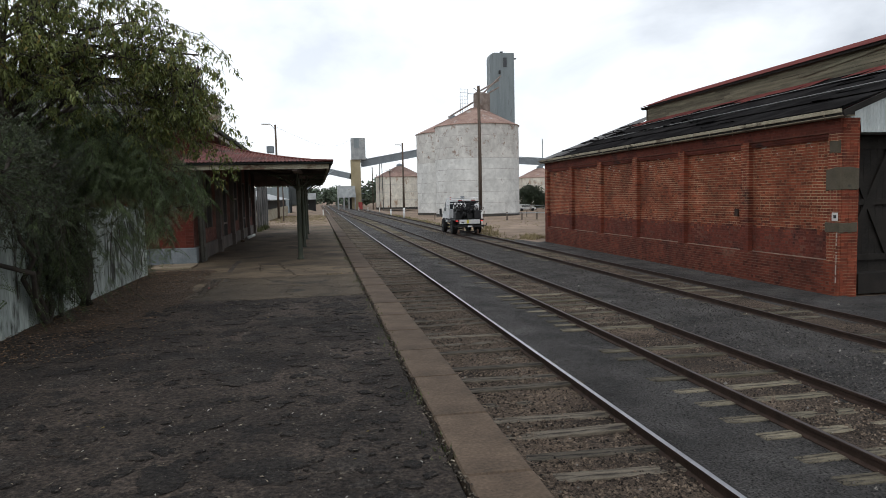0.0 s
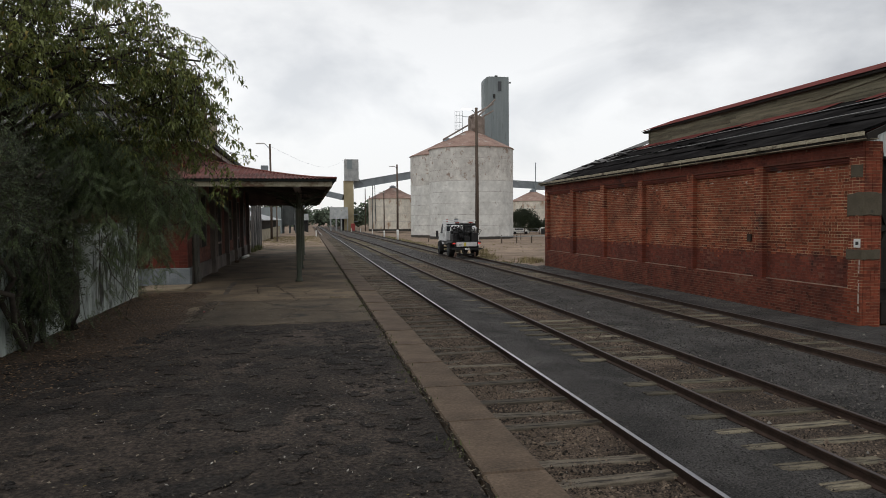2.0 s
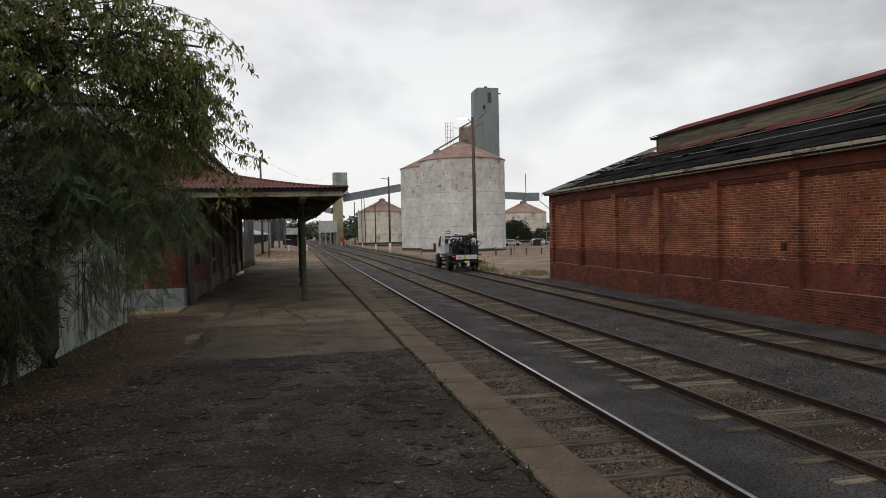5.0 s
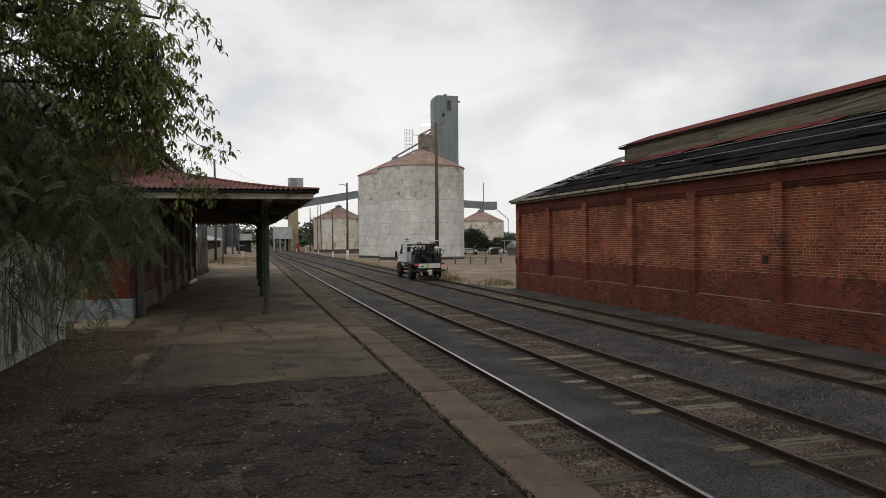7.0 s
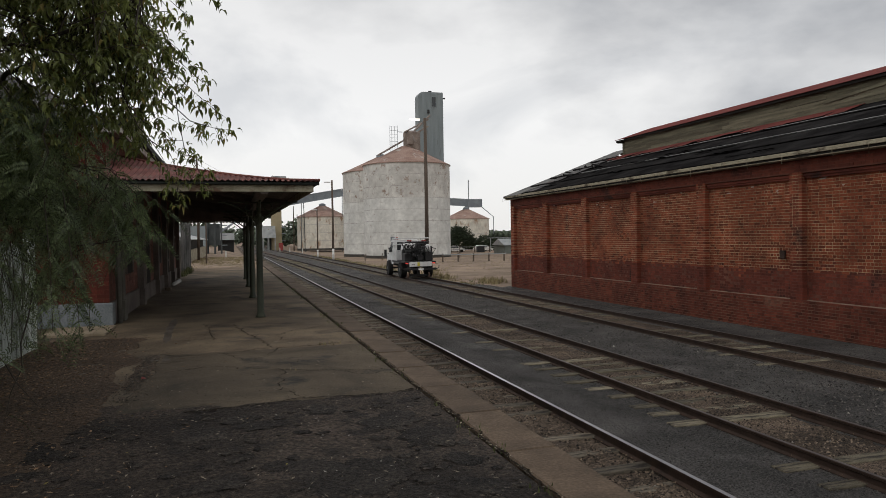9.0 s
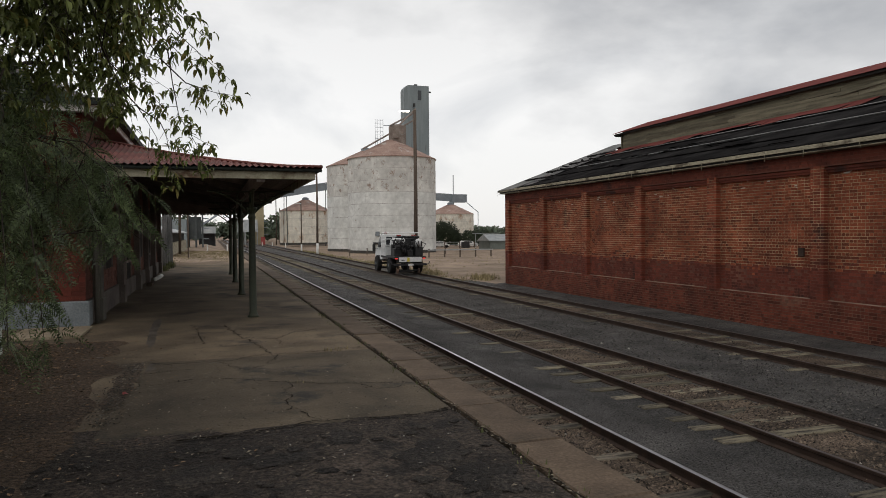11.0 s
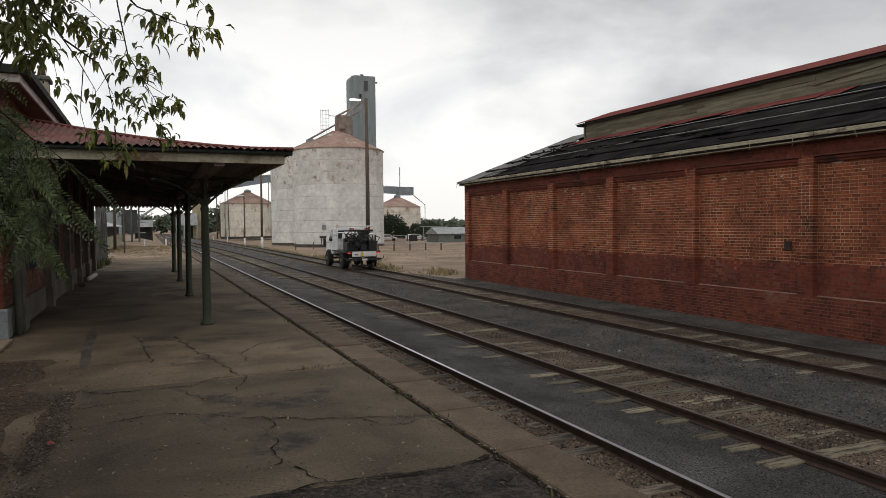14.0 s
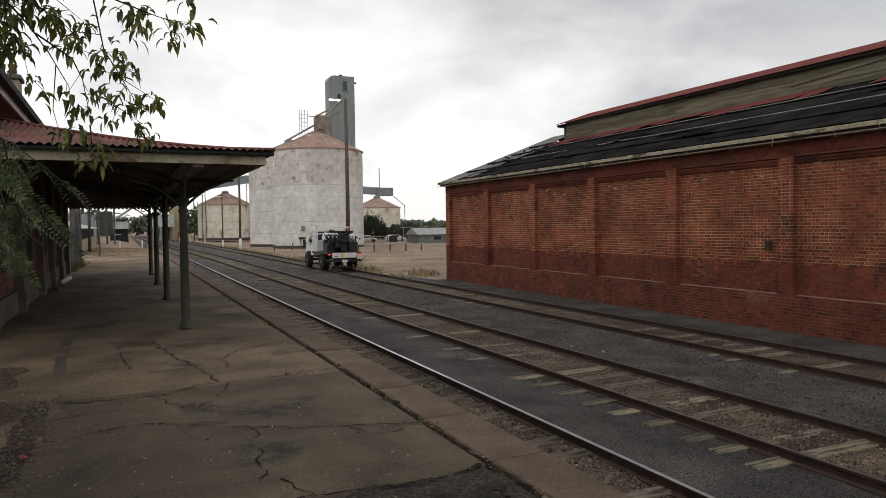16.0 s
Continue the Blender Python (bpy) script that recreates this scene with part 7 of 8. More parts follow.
def build_silo(cx, cy, rad, z0, ze, za, label, material, rings, roof_cap=True, base_h=0.5, seams=9, seed=1):
    r = random.Random(seed)
    s = holder("grain_silo", cx, cy, z0, label, "silo", "grain silos")
    bm = bmesh.new()
    add_lathe(bm, cx, cy, [(rad + 0.02, z0 - 0.3), (rad + 0.02, z0 + base_h)], 64)
    part("base_ring", bm, M_SILOBASE, s, "dark concrete footing", smooth=False)
    hh = (ze - z0 - base_h) / rings
    for i in range(rings):
        bm = bmesh.new()
        a = z0 + base_h + i * hh
        rr = rad - 0.02 * (i % 2)
        add_lathe(bm, cx, cy, [(rr, a), (rr, a + hh)], 72, caps=False)
        ring = part("shell_ring", bm, M_SILO_RUST if material is M_CONC_SILO and i >= rings - 3 else material, s, smooth=True)
        bm = bmesh.new()
        add_lathe(bm, cx, cy, [(rr - 0.03, a + hh - 0.09), (rr + 0.014, a + hh - 0.07), (rr + 0.014, a + hh), (rr - 0.03, a + hh + 0.005)], 72, caps=False)
        part("hoop", bm, M_SEAM, ring)
        for k in range(seams // 2):
            ang = -math.pi / 2 + (k + 0.5 * (i % 2) + r.uniform(-0.1, 0.1) - seams / 4) * math.tau / seams
            bm = bmesh.new()
            ca, sa = math.cos(ang), math.sin(ang)
            add_beam(bm, (cx + (rr + 0.004) * ca, cy + (rr + 0.004) * sa, a + 0.05), (cx + (rr + 0.004) * ca, cy + (rr + 0.004) * sa, a + hh - 0.05), 0.02, 0.02)
            part("seam", bm, M_SEAM, ring)
    bm = bmesh.new()
    add_lathe(bm, cx, cy, [(rad + 0.18, ze - 0.06), (rad + 0.18, ze + 0.03), (0.9, za - 0.02), (0.9, za)], 48)
    roof = part("roof", bm, M_SILO_ROOF, s, "rusty conical roof")
    for k in range(24):
        a = k * math.tau / 24
        bm = bmesh.new()
        add_beam(bm, (cx + rad * math.cos(a), cy + rad * math.sin(a), ze + 0.06), (cx + 0.9 * math.cos(a), cy + 0.9 * math.sin(a), za + 0.02), 0.07, 0.06)
        part("rib", bm, M_SILO_ROOF, roof)
    if roof_cap:
        bm = bmesh.new()
        add_lathe(bm, cx, cy, [(0.9, za - 0.1), (0.9, za + 0.5), (0.3, za + 0.8)], 20)
        part("cap", bm, M_STEEL, s)
    return s


MAIN = (28.9, 126.5)
main_silo = build_silo(MAIN[0], MAIN[1], 7.85, -1.95, 14.55, 18.1, "tall whitewashed grain silo with rust stains and conical roof", M_CONC_SILO, 8, roof_cap=False, seed=2)
build_silo(27.1, 140.0, 7.6, -1.95, 14.45, 17.6, "second whitewashed grain silo behind the first", M_CONC_SILO, 8, seed=3)
build_silo(22.4, 195.0, 6.9, -1.25, 7.5, 10.5, "shorter stained grain silo with rusty roof", M_SILO_OLD, 4, base_h=0.3, seed=4)
build_silo(60.6, 185.0, 6.3, -1.95, 6.4, 9.0, "low cream grain silo with rusty roof behind bushes", M_SILO_OLD, 4, base_h=0.3, seed=5)
build_silo(54.5, 215.0, 6.5, -1.95, 7.6, 10.0, "far cream grain silo", M_SILO_OLD, 4, base_h=0.3, seed=6)


def build_silo_details():
    cx, cy = MAIN
    hh = holder("silo_headhouse", cx + 1.0, cy, 18.0, "rusty sheet-metal head on the silo roof", "headhouse")
    bm = bmesh.new()
    add_lathe(bm, cx + 1.1, cy, [(1.55, 17.2), (1.55, 20.6), (0.5, 21.0)], 20)
    part("drum", bm, M_HEAD, hh, "rust-streaked drum")
    bm = bmesh.new()
    add_box(bm, cx - 0.2, cy - 1.9, 18.3, cx + 0.9, cy - 1.45, 19.8)
    part("hatch", bm, M_HEAD, hh, bevel=0.03)
    for p, q in (((cx - 6, cy - 4, 16.0), (cx + 6.8, cy + 9, 23.4)), ((cx - 0.6, cy - 1.6, 20.5), (cx + 6.6, cy + 8, 24.6)), ((cx + 0.6, cy - 1.4, 20.2), (cx + 7.2, cy + 9, 25.6))):
        bm = bmesh.new()
        add_tube(bm, [p, q], 0.16, 8)
        part("spout", bm, M_HEAD, hh)
    # caged ladder
    lad = holder("caged_ladder", cx - 2.5, cy - 1, 17.3, "thin caged ladder standing on the silo roof", "ladder")
    for dx in (-0.9, -0.55, 0.0, 0.5):
        bm = bmesh.new()
        add_tube(bm, [(cx - 2.3 + dx, cy - 1, 17.0), (cx - 2.3 + dx, cy - 1, 21.6 if dx < 0.2 else 21.7)], 0.035, 5)
        part("stile", bm, M_STEEL, lad)
    for k in range(6):
        bm = bmesh.new()
        add_tube(bm, [(cx - 3.2, cy - 1, 18.2 + 0.65 * k), (cx - 1.8, cy - 1, 18.2 + 0.65 * k)], 0.025, 5)
        part("rung", bm, M_STEEL, lad)
    bm = bmesh.new()
    add_tube(bm, [(cx - 1.8, cy - 1, 20.6), (cx + 0.4, cy - 1, 20.55)], 0.06, 5)
    part("arm", bm, M_STEEL, lad)
    # hatch and box on the shell
    def on_shell(px, out, z):
        dx = px - cx
        return px, cy - math.sqrt(max(7.85 ** 2 - dx * dx, 0)) - out, z
    box = holder("control_box", 25.0, 119.4, 0.6, "small dark control box mounted on the silo wall", "control box")
    for w, h0, h1, m, name in ((0.32, 1.0, 1.75, M_STEEL, "box"), (0.26, 1.85, 2.25, M_WHITE, "sign"), (0.7, -0.4, -0.05, M_BLACK, "valve")):
        x, y, z = on_shell(24.6, 0.02, 0)
        bm = bmesh.new()
        add_box(bm, x - w, y - 0.18, h0, x + w, y + 0.35, h1)
        part(name, bm, m, box, bevel=0.02)
    bm = bmesh.new()
    x, y, z = on_shell(24.2, 0.08, 0)
    add_tube(bm, [(x, y, -1.8), (x, y, -0.2)], 0.06, 6)
    part("stand", bm, M_BLACK, box)
    bm = bmesh.new()
    x, y, z = on_shell(31.2, 0.03, 0)
    add_beam(bm, (x, y, 12.2), (x + 0.35, y, 9.6), 0.09, 0.05)
    thing("silo_rod", bm, M_WHITE, "short white rod on the silo wall", "rod")
    # work tower
    tw = holder("work_tower", 38, 146, -1.95, "tall grey corrugated elevator tower with a rounded top corner", "tower")
    x0, x1, y0, y1, top = 35.6, 40.9, 142.0, 144.6, 31.6
    bm = bmesh.new()
    prof = [(x0, -1.95), (x1, -1.95), (x1, top), (x0 + 1.1, top)] + [(x0 + 1.1 - 1.1 * math.sin(a), top - 1.1 + 1.1 * math.cos(a)) for a in (0.4, 0.8, 1.2, math.pi / 2)]
    fa = [bm.verts.new((x, y0, z)) for x, z in prof]
    fb = [bm.verts.new((x, y1, z)) for x, z in prof]
    n = len(prof)
    for i in range(n):
        bm.faces.new((fa[i], fa[(i + 1) % n], fb[(i + 1) % n], fb[i]))
    bm.faces.new(fa[::-1])
    bm.faces.new(fb)
    part("shaft", bm, M_TOWER, tw, "blue-grey sheet-iron shaft")
    for k in range(20):
        bm = bmesh.new()
        x = x0 + 0.13 + k * 0.27
        add_box(bm, x, y0 - 0.03, -1.9, x + 0.05, y0, top - (0.9 if k < 3 else 0.05))
        part("sheet_rib", bm, M_TOWER, tw)
    bm = bmesh.new()
    add_box(bm, 38.5, y0 - 0.08, 28.6, 39.3, y0 - 0.031, 30.6)
    win = part("window", bm, M_GLASS, tw, "dark tall window")
    for a, b, c, d in ((38.4, 38.5, 28.5, 30.7), (39.3, 39.4, 28.5, 30.7), (38.501, 39.299, 30.6, 30.7), (38.501, 39.299, 28.5, 28.6)):
        bm = bmesh.new()
        add_box(bm, a, y0 - 0.12, c, b, y0 - 0.031, d)
        part("frame", bm, M_TOWER, win)
    bm = bmesh.new()
    add_lathe(bm, 38.7, 144, [(0.12, top), (0.12, top + 0.35), (0.36, top + 0.4), (0.36, top + 0.62)], 12)
    part("vent", bm, M_BLACK, tw)
    bm = bmesh.new()
    add_box(bm, x1, 143, top - 1.1, x1 + 0.8, 143.3, top - 0.85)
    part("bracket", bm, M_BLACK, tw)
    bm = bmesh.new()
    add_box(bm, 37.5, y0 - 0.3, 27.2, 37.9, y0 - 0.031, 27.9)
    part("light", bm, M_BLACK, tw)
    # conveyor gallery behind the silos
    cv = holder("conveyor_gallery", 36, 190, -1.25, "long blue-grey conveyor gallery on steel trestles linking the silos", "conveyor")
    pts = [(11.2, 191, 11.2), (27.0, 190, 13.9), (53, 187.5, 11.5), (63.5, 186, 10.8)]
    for p, q in zip(pts, pts[1:]):
        bm = bmesh.new()
        add_beam(bm, p, q, 1.6, 1.7)
        g = part("gallery", bm, M_STEEL, cv, "enclosed sheet-metal gallery")
        bm = bmesh.new()
        for dz in (-0.95, 0.95):
            add_beam(bm, (p[0], p[1] - 0.85, p[2] + dz), (q[0], q[1] - 0.85, q[2] + dz), 0.12, 0.18)
        part("chord", bm, M_TOWER, g)
    for x, zt in ((16.6, 11.3), (27.5, 13.0), (44, 11.6)):
        for dx in (-0.5, 0.5):
            bm = bmesh.new()
            add_beam(bm, (x + dx, 190.5, -1.95), (x + dx * 0.6, 190.5, zt), 0.17, 0.17)
            part("trestle_leg", bm, M_PLANT, cv)
    bm = bmesh.new()
    add_box(bm, 61, 184.5, 9.7, 65.2, 187.2, 11.9)
    part("head_box", bm, M_STEEL, cv)
    bm = bmesh.new()
    add_tube(bm, [(61.4, 185, 9.5), (61.4, 185, 17.2)], 0.12, 6)
    part("mast", bm, M_STEEL, cv)
    bm = bmesh.new()
    add_tube(bm, [(65, 184, 9.6), (68.3, 184, 7.0), (68.3, 184, -1.9)], 0.12, 6)
    part("stair_rail", bm, M_STEEL, cv)


build_silo_details()


def build_elevator():
    e = holder("elevator_tower", 10.4, 190, -1.25, "ochre elevator tower with a pale square head", "tower")
    bm = bmesh.new()
    add_box(bm, 8.4, 189, -1.25, 11.0, 191.5, 12.3)
    part("shaft", bm, M_YELLOW, e, "ochre yellow shaft")
    bm = bmesh.new()
    add_box(bm, 8.6, 188.6, 12.2, 12.4, 192, 18.05)
    part("head", bm, M_GREYIRON, e, "pale grey sheet head", bevel=0.05)
    bm = bmesh.new()
    add_box(bm, 9.3, 188.54, 15.4, 10.7, 188.61, 18.0)
    part("louvre", bm, M_TOWER, e)
    bm = bmesh.new()
    add_tube(bm, [(12.3, 190, 13.0), (13.6, 190, 11.6)], 0.15, 6)
    part("spout", bm, M_STEEL, e)
    for z in (1.2, 3.0, 4.6):
        bm = bmesh.new()
        add_box(bm, 10.9, 188.4, z, 12.0, 189.0, z + 0.15)
        part("landing", bm, M_STEEL, e)
    s = holder("loading_shed", 7, 189, -1.25, "pale open loading shed straddling the line", "shed")
    bm = bmesh.new()
    add_box(bm, 4.5, 186, 2.0, 9.3, 192, 5.1, (0.1, 0.6))
    part("hood", bm, M_GREYIRON, s, "pale grey sheet hood")
    for x in (4.7, 6.2, 7.5, 9.1):
        for y in (186.2, 191.5):
            bm = bmesh.new()
            add_box(bm, x - 0.13, y - 0.13, -1.25, x + 0.13, y + 0.13, 2.1)
            part("post", bm, M_GREYIRON, s)
    bm = bmesh.new()
    add_box(bm, 7.6, 191.3, -1.25, 9.4, 192.4, 2.0)
    part("rear_panel", bm, M_BLACK, s)
    bm = bmesh.new()
    add_box(bm, 9.9, 184, -1.25, 10.9, 185.2, 0.7)
    thing("red_cabinet", bm, M_RED, "red equipment cabinet beside the tower", "cabinet", bevel=0.05)
    bm = bmesh.new()
    add_beam(bm, (-6, 200, 11.6), (8.4, 190.5, 7.8), 1.4, 1.5)
    thing("inclined_conveyor", bm, M_STEEL, "inclined blue-grey conveyor running to the ochre tower", "conveyor")
    f = holder("far_shelter", -2, 190, -1.0, "far pale open-sided loading shelter", "shed")
    bm = bmesh.new()
    add_box(bm, -4.4, 150, 1.7, -1.1, 154, 3.05, (0.05, 0.3))
    part("roof", bm, M_GREYIRON, f)
    for x in (-4.2, -1.3):
        for y in (150.2, 153.7):
            bm = bmesh.new()
            add_box(bm, x - 0.1, y - 0.1, -1.25, x + 0.1, y + 0.1, 1.75)
            part("post", bm, M_BLACK, f)
    # black panel stands for the shade inside the shelter
    bm = bmesh.new()
    add_box(bm, -4.3, 153.8, -1.25, -1.2, 154.0, 1.7)
    part("back", bm, M_BLACK, f)


build_elevator()

# ---- poles ----


def build_pole(x, y, top, label, radius=0.15, white=1.65, lamp=None, cross=False, lit=False):
    z0 = ground_z(x, y)
    p = holder("utility_pole", x, y, z0, label, "pole", "poles along the line")
    bm = bmesh.new()
    add_tube(bm, [(x, y, z0 + white), (x + 0.03, y, (z0 + top) / 2), (x, y, top)], [radius, radius * 0.9, radius * 0.72], 10)
    part("shaft", bm, M_POLE, p, "weathered timber", smooth=True)
    if white:
        bm = bmesh.new()
        add_tube(bm, [(x, y, z0 - 0.3), (x, y, z0 + white)], [radius + 0.012, radius + 0.008], 10)
        part("painted_foot", bm, M_WHITE, p, "white painted foot", smooth=True)
    if lamp:
        dx, dz = lamp
        bm = bmesh.new()
        add_tube(bm, [(x, y, top - 0.5), (x + dx * 0.5, y - 0.1, top - 0.3 + dz), (x + dx, y - 0.15, top - 0.25 + dz)], 0.03, 6)
        arm = part("lamp_arm", bm, M_STEEL, p)
        bm = bmesh.new()
        add_box(bm, x + dx - 0.42, y - 0.25, top - 0.33 + dz, x + dx + 0.42, y - 0.05, top - 0.21 + dz)
        part("lamp_head", bm, M_LAMP if lit else M_WHITE, arm, "lit lamp" if lit else "pale lamp head", bevel=0.03)
    if cross:
        bm = bmesh.new()
        add_box(bm, x - 0.9, y - 0.08, top - 0.55, x + 0.9, y + 0.04, top - 0.43)
        part("crossarm", bm, M_POLE, p)
        for dx in (-0.8, -0.3, 0.3, 0.8):
            bm = bmesh.new()
            add_lathe(bm, x + dx, y - 0.02, [(0.04, top - 0.43), (0.06, top - 0.36), (0.03, top - 0.28)], 8)
            part("insulator", bm, M_WHITE, p)
    return p


build_pole(13.3, 58.9, 11.35, "tall timber pole with white painted foot beside the siding", 0.17, 1.78, lamp=(-0.9, 0.1), lit=True)
build_pole(11.7, 101, 9.75, "timber pole with white painted foot and a lamp arm", 0.16, 1.5, lamp=(-0.7, 0.0))
build_pole(10.9, 112, 6.4, "slim timber lamp pole near the small silo", 0.11, 1.2, lamp=(-0.4, 0.0))
build_pole(-4.7, 70, 9.2, "timber pole with transformer behind the station", 0.12, 0.0, lamp=(-0.9, 0.3))
build_pole(-3.75, 60, 4.2, "short iron post at the platform end", 0.06, 0.0)
build_pole(14.6, 195, 10.5, "far slim pole near the trees", 0.15, 0.0)
build_pole(18.8, 230, 9.5, "far slim pole among the trees", 0.15, 0.0)
bm = bmesh.new()
add_box(bm, -5.6, 69.7, 6.4, -4.9, 70.3, 7.1)
thing("transformer", bm, M_STEEL, "grey transformer box hung on the pole", "transformer", bevel=0.05)
for x, y in ((-2.55, 100), (-0.1, 100), (8.8, 165), (10.6, 160), (12.4, 150)):
    bm = bmesh.new()
    z = ground_z(x, y) if x > 0 else -0.75
    add_box(bm, x - 0.09, y - 0.09, z - 0.4, x + 0.09, y + 0.09, z + 1.0, (0.01, 0.01))
    thing("marker_post", bm, M_WHITE, "short white painted marker post beside the line", "post", "marker posts")
for k, (p, q) in enumerate((((-4.7, 70, 9.0), (9, 189, 18.3)), ((13.3, 58.9, 11.2), (34, 142, 24.0)))):
    bm = bmesh.new()
    p, q = Vector(p), Vector(q)
    add_tube(bm, [p.lerp(q, i / 12) + Vector((0, 0, -2.2 * math.sin(i / 12 * math.pi))) for i in range(13)], 0.011, 4)
    thing("overhead_wire", bm, M_STEEL, "thin sagging overhead wire", "wire")
# ---- rail service truck on the siding ----


def wheel(name, x, y, z, rad, wide, parent):
    bm = bmesh.new()
    prof = [(-wide / 2, rad * 0.6), (-wide / 2, rad * 0.93), (-wide * 0.38, rad), (wide * 0.38, rad), (wide / 2, rad * 0.93), (wide / 2, rad * 0.6)]
    n = 24
    rings = [[bm.verts.new((x + dx, y + rr * math.cos(k * math.tau / n), z + rr * math.sin(k * math.tau / n))) for k in range(n)] for dx, rr in prof]
    for a, b in zip(rings, rings[1:]):
        for k in range(n):
            bm.faces.new((a[k], a[(k + 1) % n], b[(k + 1) % n], b[k]))
    bm.faces.new(rings[0])
    bm.faces.new(rings[-1])
    w = part(name, bm, M_RUBBER, parent, "black truck tyre")
    for s in (-1, 1):
        bm = bmesh.new()
        rr = [[bm.verts.new((x + s * dx, y + q * math.cos(k * math.tau / 16), z + q * math.sin(k * math.tau / 16))) for k in range(16)] for dx, q in ((wide / 2 + 0.004, rad * 0.58), (wide / 2 - 0.05, rad * 0.3), (wide / 2 + 0.03, rad * 0.2))]
        for a, b in zip(rr, rr[1:]):
            for k in range(16):
                bm.faces.new((a[k], a[(k + 1) % 16], b[(k + 1) % 16], b[k]))
        bm.faces.new(rr[-1])
        part("rim", bm, M_PLANT, w)


def build_truck(xc, y0):
    """Rear bumper at y0; the cab looks away from the platform end."""
    z0 = GROUND_Z + 0.22
    t = holder("rail_truck", xc, y0 + 3, GROUND_Z, "white rail service truck with spray tank standing on the siding", "truck")
    for s in (-1, 1):
        wheel("wheel", xc + s * 0.93, y0 + 1.35, RAIL_Z + 0.53, 0.56, 0.42, t)
        wheel("wheel", xc + s * 1.0, y0 + 5.0, RAIL_Z + 0.53, 0.56, 0.32, t)
    bm = bmesh.new()
    for s in (-0.42, 0.42):
        add_box(bm, xc + s - 0.05, y0 + 0.1, z0 + 0.62, xc + s + 0.05, y0 + 6.0, z0 + 0.84)
    add_box(bm, xc - 0.9, y0 + 1.3, z0 + 0.42, xc + 0.9, y0 + 1.6, z0 + 0.56)
    add_box(bm, xc - 0.9, y0 + 4.9, z0 + 0.42, xc + 0.9, y0 + 5.1, z0 + 0.56)
    part("chassis", bm, M_BLACK, t)
    bm = bmesh.new()
    add_box(bm, xc - 1.12, y0, z0 + 0.98, xc + 1.12, y0 + 3.7, z0 + 1.10)
    part("tray", bm, M_BLACK, t, "dark steel tray", bevel=0.01)
    # cab
    bm = bmesh.new()
    prof = [(3.85, 0.8), (5.9, 0.68), (6.0, 1.1), (5.75, 1.55), (5.35, 1.65), (4.9, 2.5), (4.75, 2.58), (3.9, 2.58)]
    xa = [bm.verts.new((xc - 1.0 + (0.1 if z > 1.6 else 0), y0 + y, z0 + z)) for y, z in prof]
    xb = [bm.verts.new((xc + 1.0 - (0.1 if z > 1.6 else 0), y0 + y, z0 + z)) for y, z in prof]
    n = len(prof)
    for i in range(n):
        bm.faces.new((xa[i], xa[(i + 1) % n], xb[(i + 1) % n], xb[i]))
    bm.faces.new(xa[::-1])
    bm.faces.new(xb)
    body = part("cab_body", bm, M_TRUCKWHITE, t, "white cab", bevel=0.03)
    for s in (-1, 1):
        bm = bmesh.new()
        v = [(xc + s * 1.008, y0 + 4.05, z0 + 1.68), (xc + s * 1.008, y0 + 5.15, z0 + 1.68), (xc + s * 0.915, y0 + 4.8, z0 + 2.42), (xc + s * 0.915, y0 + 4.05, z0 + 2.42)]
        f = [bm.verts.new(p) for p in v]
        g = [bm.verts.new((p[0] - s * 0.03, p[1], p[2])) for p in v]
        bm.faces.new(f)
        bm.faces.new(g[::-1])
        for i in range(4):
            bm.faces.new((f[i], g[i], g[(i + 1) % 4], f[(i + 1) % 4]))
        part("side_window", bm, M_GLASS, body)
        bm = bmesh.new()
        add_tube(bm, [(xc + s * 0.98, y0 + 5.25, z0 + 1.55), (xc + s * 1.25, y0 + 5.3, z0 + 1.6)], 0.02, 6)
        add_box(bm, xc + s * 1.25 - 0.09, y0 + 5.25, z0 + 1.35, xc + s * 1.25 + 0.09, y0 + 5.36, z0 + 1.85)
        part("mirror", bm, M_BLACK, body)
        bm = bmesh.new()
        add_box(bm, xc + s * 0.86 - 0.16, y0 + 4.3, z0 + 0.75, xc + s * 0.86 + 0.27, y0 + 5.7, z0 + 1.08, (0.0, 0.28))
        part("mudguard", bm, M_BLACK, t, bevel=0.02)
    bm = bmesh.new()
    add_box(bm, xc - 0.75, y0 + 3.82, z0 + 1.75, xc + 0.75, y0 + 3.848, z0 + 2.4)
    part("rear_window", bm, M_GLASS, body)
    # headboard rack and side gates
    def tube(name, p, q, rad):
        bm = bmesh.new()
        add_tube(bm, [p, q], rad, 8)
        part(name, bm, M_TRUCKWHITE, t, "white steel tube")
    for x in (xc - 1.05, xc + 1.05):
        for y in (3.62, 2.5):
            tube("rack_post", (x, y0 + y, z0 + 1.1), (x, y0 + y, z0 + 2.68), 0.035)
        tube("rack_rail", (x, y0 + 3.62, z0 + 2.68), (x, y0 + 1.4, z0 + 2.68), 0.035)
        tube("rack_rail", (x, y0 + 3.62, z0 + 2.2), (x, y0 + 2.5, z0 + 2.2), 0.03)
    for z in (1.8, 2.25, 2.68):
        tube("rack_bar", (xc - 1.05, y0 + 3.62, z0 + z), (xc + 1.05, y0 + 3.62, z0 + z), 0.03)
